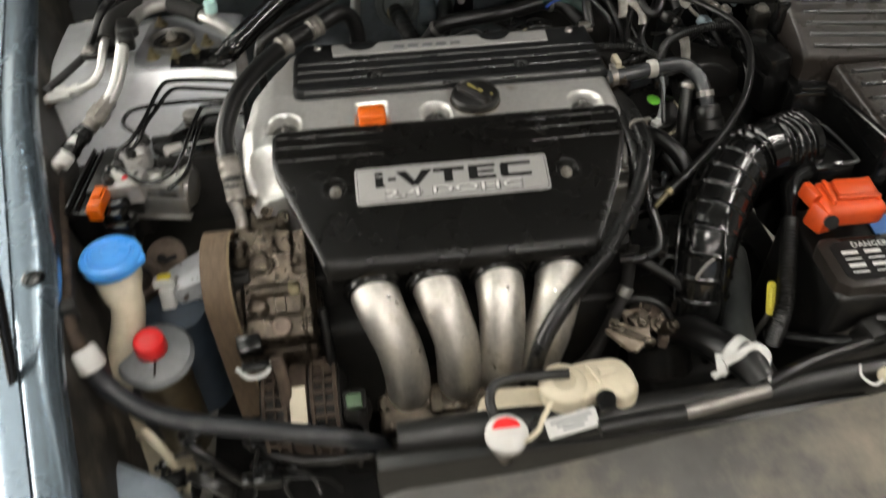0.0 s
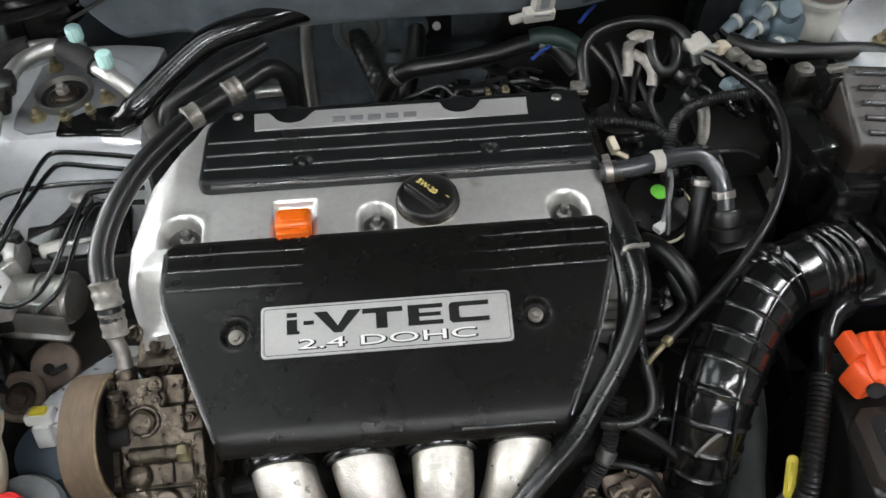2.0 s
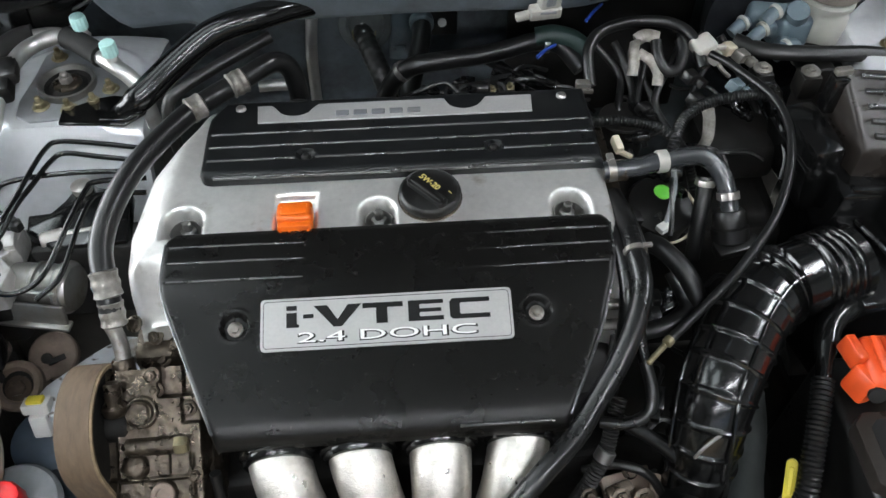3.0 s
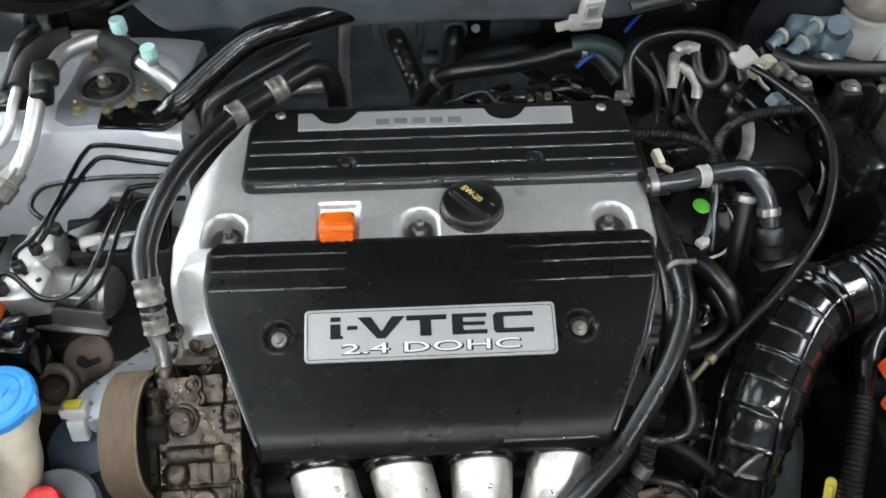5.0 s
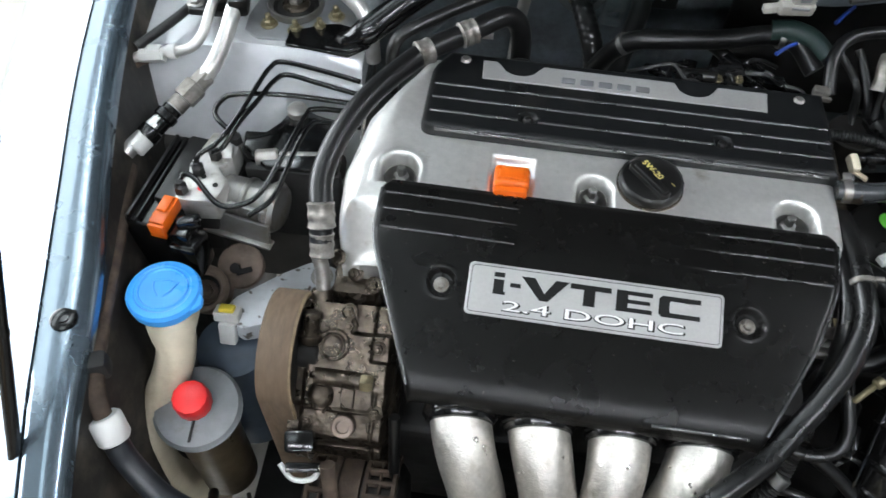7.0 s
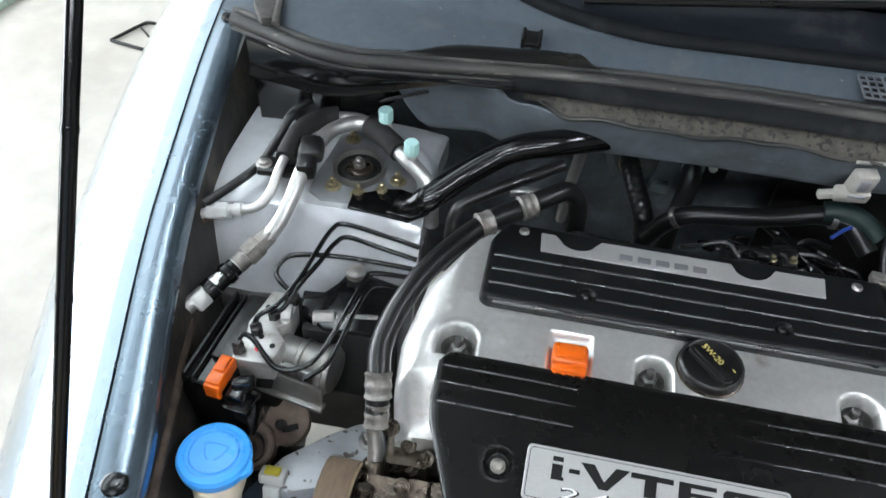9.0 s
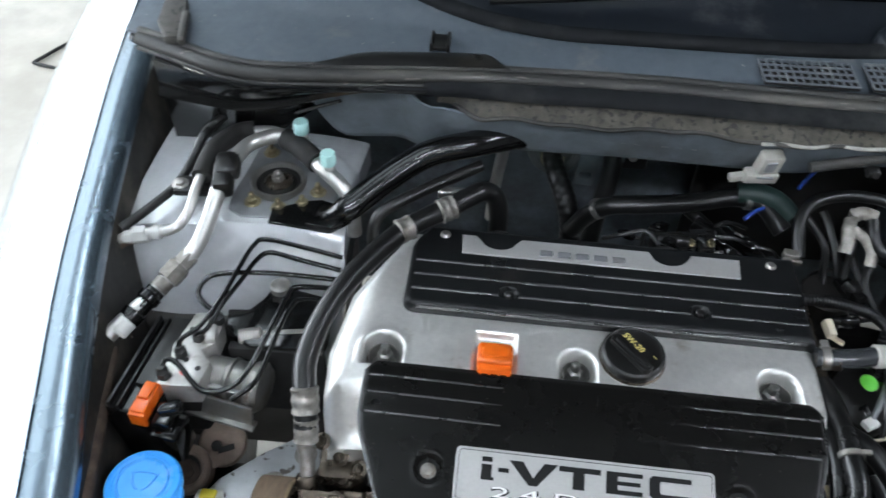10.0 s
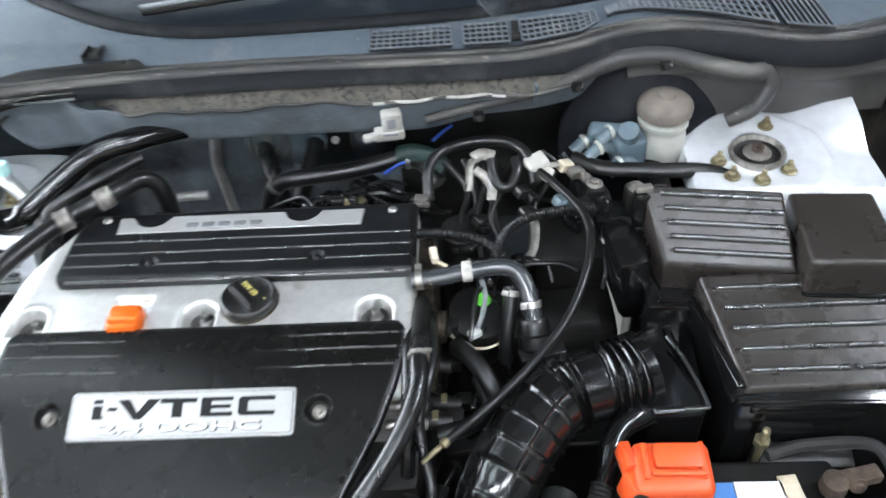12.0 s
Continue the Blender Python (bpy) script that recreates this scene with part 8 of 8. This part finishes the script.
part("danger_label", prism([(-0.048, -0.028), (-0.040, -0.036), (0.10, -0.036), (0.10, 0.030), (-0.040, 0.030), (-0.048, 0.022)], 0.008, 0.0086, 0, 1, BL), M["ink"], pn, "black warning label")
part("print", lettering("DANGER", 0.012, BL @ Matrix.Translation((0.005, 0.022, 0.0088)), 0.0002), M["white_print"], pn, "white warning print")
for j in range(4):
    for k in range(3):
        part("print_bar", prism(rounded(0.021, 0.0018 if j % 2 else 0.0055, 0.0008), 0.0087, 0.0092, 0, 1, BL @ Matrix.Translation((-0.027 + 0.030 * k, 0.010 - 0.011 * j, 0))), M["white_print"], pn)
part("blue_label", box((0.030, 0.040, 0.002), (0.395, -0.425, 0.795), (0, 0, -2), bevel=0), M["label_blue"], ba, "blue printed label")
part("white_label", box((0.050, 0.040, 0.002), (0.436, -0.426, 0.7955), (0, 0, -2), bevel=0), M["white"], ba, "white printed label")
rcv = part("terminal_cover", join(box((0.080, 0.058, 0.034), (0.340, -0.412, 0.832), (4, 0, -3), bevel=0.010, seg=3), box((0.050, 0.030, 0.014), (0.346, -0.404, 0.849), (4, 0, -3), bevel=0.006), box((0.028, 0.03, 0.036), (0.304, -0.422, 0.822), (0, 12, 20), bevel=0.006)), M["red_orange"], ba, "scuffed orange-red terminal cover")
part("cover_ridge", join(box((0.056, 0.006, 0.006), (0.344, -0.424, 0.8525), (4, 0, -3), bevel=0.002), box((0.006, 0.040, 0.006), (0.312, -0.408, 0.851), (4, 0, -3), bevel=0.002), box((0.006, 0.040, 0.006), (0.370, -0.410, 0.851), (4, 0, -3), bevel=0.002)), M["red_orange"], rcv, "moulded ridges")
part("cover_tab", box((0.012, 0.030, 0.022), (0.296, -0.396, 0.838), (0, 10, 8), bevel=0.003), M["red_orange"], rcv, "side tab")
part("cover_hollow", lathe([(0.009, 0), (0.009, 0.004)], (0.305, -0.440, 0.830), (-0.2, -0.9, 0.35), 16), M["matte"], rcv, "dark cable opening")
tm = part("terminal_clamp", join(lathe([(0.013, 0), (0.014, 0.003), (0.013, 0.018), (0.009, 0.020)], (0.510, -0.418, 0.795), n=20), box((0.05, 0.018, 0.014), (0.535, -0.412, 0.806), (0, 0, 10), bevel=0.003), hexbolt((0.530, -0.425, 0.812), (0, -1, 0.3), 0.006)), M["rust"], ba, "brassy negative terminal clamp")
part("vent_label", box((0.020, 0.05, 0.002), (0.470, -0.425, 0.7955), (0, 0, 4), bevel=0), M["cream"], ba, "pale paper label")
tray = thing("tray_vent", (0.50, -0.355, 0.78), "slotted black plastic vent beside the battery", "vent")
part("plate", box((0.10, 0.030, 0.06), (0.500, -0.365, 0.765), (18, 0, -3), bevel=0.004), M["satin"], tray)
for j in range(3):
    for k in range(6):
        part("slot_edge", box((0.009, 0.002, 0.002), (0.462 + 0.015 * k, -0.3785 + 0.008 * j, 0.7935 - 0.0035 * abs(j - 1)), (18, 0, -3), bevel=0), M["steel"], tray, "bright slot edge")
hb = thing("battery_hold_down", (0.44, -0.37, 0.80), "black battery hold-down with a brassy threaded hook", "bracket")
part("bar", tube([(0.45, -0.385, 0.812), (0.49, -0.377, 0.815), (0.56, -0.380, 0.815), (0.575, -0.41, 0.81)], 0.007, 8), M["matte"], hb)
part("threaded_rod", join(cyl((0.448, -0.368, 0.70), (0.448, -0.372, 0.842), 0.0045, n=10), lathe([(0.009, 0), (0.009, 0.008)], (0.448, -0.370, 0.812), n=6)), M["zinc"], hb, "brassy threaded rod and nut")

h = hose("battery_cable", [(0.355, -0.318, 0.800), (0.338, -0.326, 0.815), (0.322, -0.335, 0.821), (0.305, -0.345, 0.821), (0.291, -0.363, 0.818), (0.276, -0.398, 0.810), (0.263, -0.431, 0.800), (0.247, -0.472, 0.780), (0.234, -0.508, 0.752), (0.228, -0.52, 0.70)], 0.0140, M["gloss"], "black battery cable in a ribbed sleeve", "cable", rfun=lambda s, L: 1.0 - 0.35 * smooth01((s - 0.09) / 0.03))
part("ribbed_sleeve", conduit([(0.272, -0.408, 0.807), (0.263, -0.431, 0.800), (0.247, -0.472, 0.780), (0.234, -0.508, 0.752), (0.228, -0.52, 0.70)], 0.0108, 0.0050, 14), M["rubber"], h, "ribbed black sleeve")
dp = thing("dipstick", (0.225, -0.49, 0.62), "yellow dipstick handle beside the battery", "dipstick")
LONG = (Vector((0.233, -0.469, 0.764)) - Vector((0.2225, -0.505, 0.735))).normalized()
FLAT = (Vector((-0.37, -0.31, 0.77)) - LONG * LONG.dot(Vector((-0.37, -0.31, 0.77)))).normalized()
GRIP = Matrix.Translation((0.2275, -0.487, 0.749)) @ Matrix((LONG.cross(FLAT), LONG, FLAT)).transposed().to_4x4()
part("loop", join(prism(rounded(0.0115, 0.045, 0.0055), -0.003, 0.003, 0.0015, 2, GRIP), prism(rounded(0.0055, 0.030, 0.0025), 0.0, 0.0042, 0.001, 1, GRIP)), M["yellow"], dp)
part("stem", tube([(0.226, -0.496, 0.738), (0.222, -0.495, 0.70), (0.215, -0.48, 0.62)], 0.004, 8), M["steel"], dp)
hose("support_hose", [(0.230, -0.50, 0.69), (0.250, -0.515, 0.70), (0.285, -0.540, 0.715), (0.315, -0.555, 0.725)], 0.009, M["rubber"], "black hose along the front of the battery")
hose("lower_hose", [(0.238, -0.36, 0.70), (0.222, -0.41, 0.705), (0.200, -0.465, 0.700), (0.182, -0.515, 0.708), (0.170, -0.55, 0.715)], 0.0215, mat("faded_rubber", (0.028, 0.032, 0.031), 0.5, var=0.25, scale=40, dirt=(0.05, 0.05, 0.045), dirt_amount=0.3), "wide dark radiator hose low beside the gearbox", n=18)
hose("oily_loom", [(0.125, -0.452, 0.745), (0.150, -0.470, 0.752), (0.165, -0.480, 0.735), (0.160, -0.495, 0.70), (0.15, -0.51, 0.66)], 0.0055, M["gloss"], "oily black plug lead under the duct", "wire", 10)
hose("selector_cable", [(0.060, -0.425, 0.79), (0.095, -0.440, 0.770), (0.125, -0.458, 0.748), (0.150, -0.475, 0.72)], 0.007, M["rubber"], "black selector cable above the gearbox", "cable")

# ---- corner of the front ----
hl = thing("headlamp", (-0.60, -0.60, 0.60), "pale blue-grey back of the headlamp housing", "headlamp")
part("housing", join(prism([(-0.655, -0.535), (-0.60, -0.565), (-0.53, -0.605), (-0.50, -0.66), (-0.56, -0.70), (-0.66, -0.66)], 0.60, 0.712, 0.020, 3)), mat("lamp_housing", (0.20, 0.24, 0.28), 0.5, var=0.15, scale=30, dirt=(0.12, 0.13, 0.14), dirt_amount=0.3), hl)
part("bulb_cap", lathe([(0.03, 0), (0.032, 0.004), (0.030, 0.014), (0.01, 0.016)], (-0.50, -0.60, 0.66), (0.5, 0.8, 0.3), 24), M["satin"], hl, "black bulb cap")
for pts, mk, lb in (
    ([(-0.59, -0.51, 0.66), (-0.57, -0.53, 0.69), (-0.55, -0.55, 0.66), (-0.54, -0.56, 0.60)], "cream", "pale plastic tube in the front corner"),
    ([(-0.55, -0.49, 0.62), (-0.53, -0.53, 0.66), (-0.50, -0.55, 0.64), (-0.47, -0.56, 0.60)], "rubber", "black sheathed wire in the front corner"),
    ([(-0.47, -0.50, 0.60), (-0.45, -0.54, 0.65), (-0.42, -0.565, 0.66), (-0.36, -0.575, 0.65), (-0.30, -0.58, 0.66)], "rubber", "black wire in the front corner"),
    ([(-0.33, -0.48, 0.62), (-0.315, -0.52, 0.67), (-0.31, -0.55, 0.66), (-0.32, -0.57, 0.62)], "rubber", "black wire in the front corner"),
    ([(-0.345, -0.44, 0.78), (-0.343, -0.46, 0.74), (-0.342, -0.48, 0.68), (-0.34, -0.49, 0.62)], "rubber", "black wire beside the intake runners"),
):
    hose("front_wire", pts, 0.006, M[mk], lb, "wire", 8)

# ---- small dark plugs and leads that fill the gaps round the engine ----
def dark_plug(p, turn, rnd):
    x, y, z = p
    ob = thing("harness_plug", p, "small oily black wiring plug among the hoses", "plug", "dark wiring plugs")
    w = 0.010 + 0.012 * rnd.random()
    M1 = Matrix.Translation(p) @ Euler([radians(a_) for a_ in turn]).to_matrix().to_4x4()
    bm = join(box((w * 1.6, w, w * 0.8), (0, 0, 0), bevel=0.0025), box((w * 0.8, w * 0.7, w * 0.6), (w, 0, 0), bevel=0.0015), box((w * 0.5, w * 0.3, w * 0.3), (0, 0, w * 0.45), bevel=0.001))
    bmesh.ops.transform(bm, matrix=M1, verts=bm.verts)
    part("shell", bm, M["gloss"], ob)
    lead = [M1 @ Vector((-w * 0.8, 0, 0)), M1 @ Vector((-w * 2.0, 0.004, 0.003)), M1 @ Vector((-w * 3.2, 0.012 * (rnd.random() - 0.5), -0.015)), M1 @ Vector((-w * 4.0, 0.03 * (rnd.random() - 0.5), -0.035))]
    part("lead", tube(lead, 0.0028, 6), M["rubber"], ob)


rnd = random.Random(21)
for k in range(13):
    dark_plug((0.13 + 0.20 * rnd.random(), -0.17 + 0.18 * rnd.random(), 0.825 + 0.06 * rnd.random()), (40 * rnd.random() - 20, 60 * rnd.random() - 30, 360 * rnd.random()), rnd)
for k in range(22):
    dark_plug((-0.10 + 0.19 * rnd.random(), -0.030 + 0.08 * rnd.random(), 0.835 + 0.040 * rnd.random()), (40 * rnd.random() - 20, 60 * rnd.random() - 30, 360 * rnd.random()), rnd)
for k in range(14):
    dark_plug((0.08 + 0.12 * rnd.random(), -0.43 + 0.20 * rnd.random(), 0.74 + 0.06 * rnd.random()), (40 * rnd.random() - 20, 60 * rnd.random() - 30, 360 * rnd.random()), rnd)
for k in range(12):
    dark_plug((-0.56 + 0.20 * rnd.random(), -0.60 + 0.08 * rnd.random(), 0.63 + 0.05 * rnd.random()), (40 * rnd.random() - 20, 60 * rnd.random() - 30, 360 * rnd.random()), rnd)
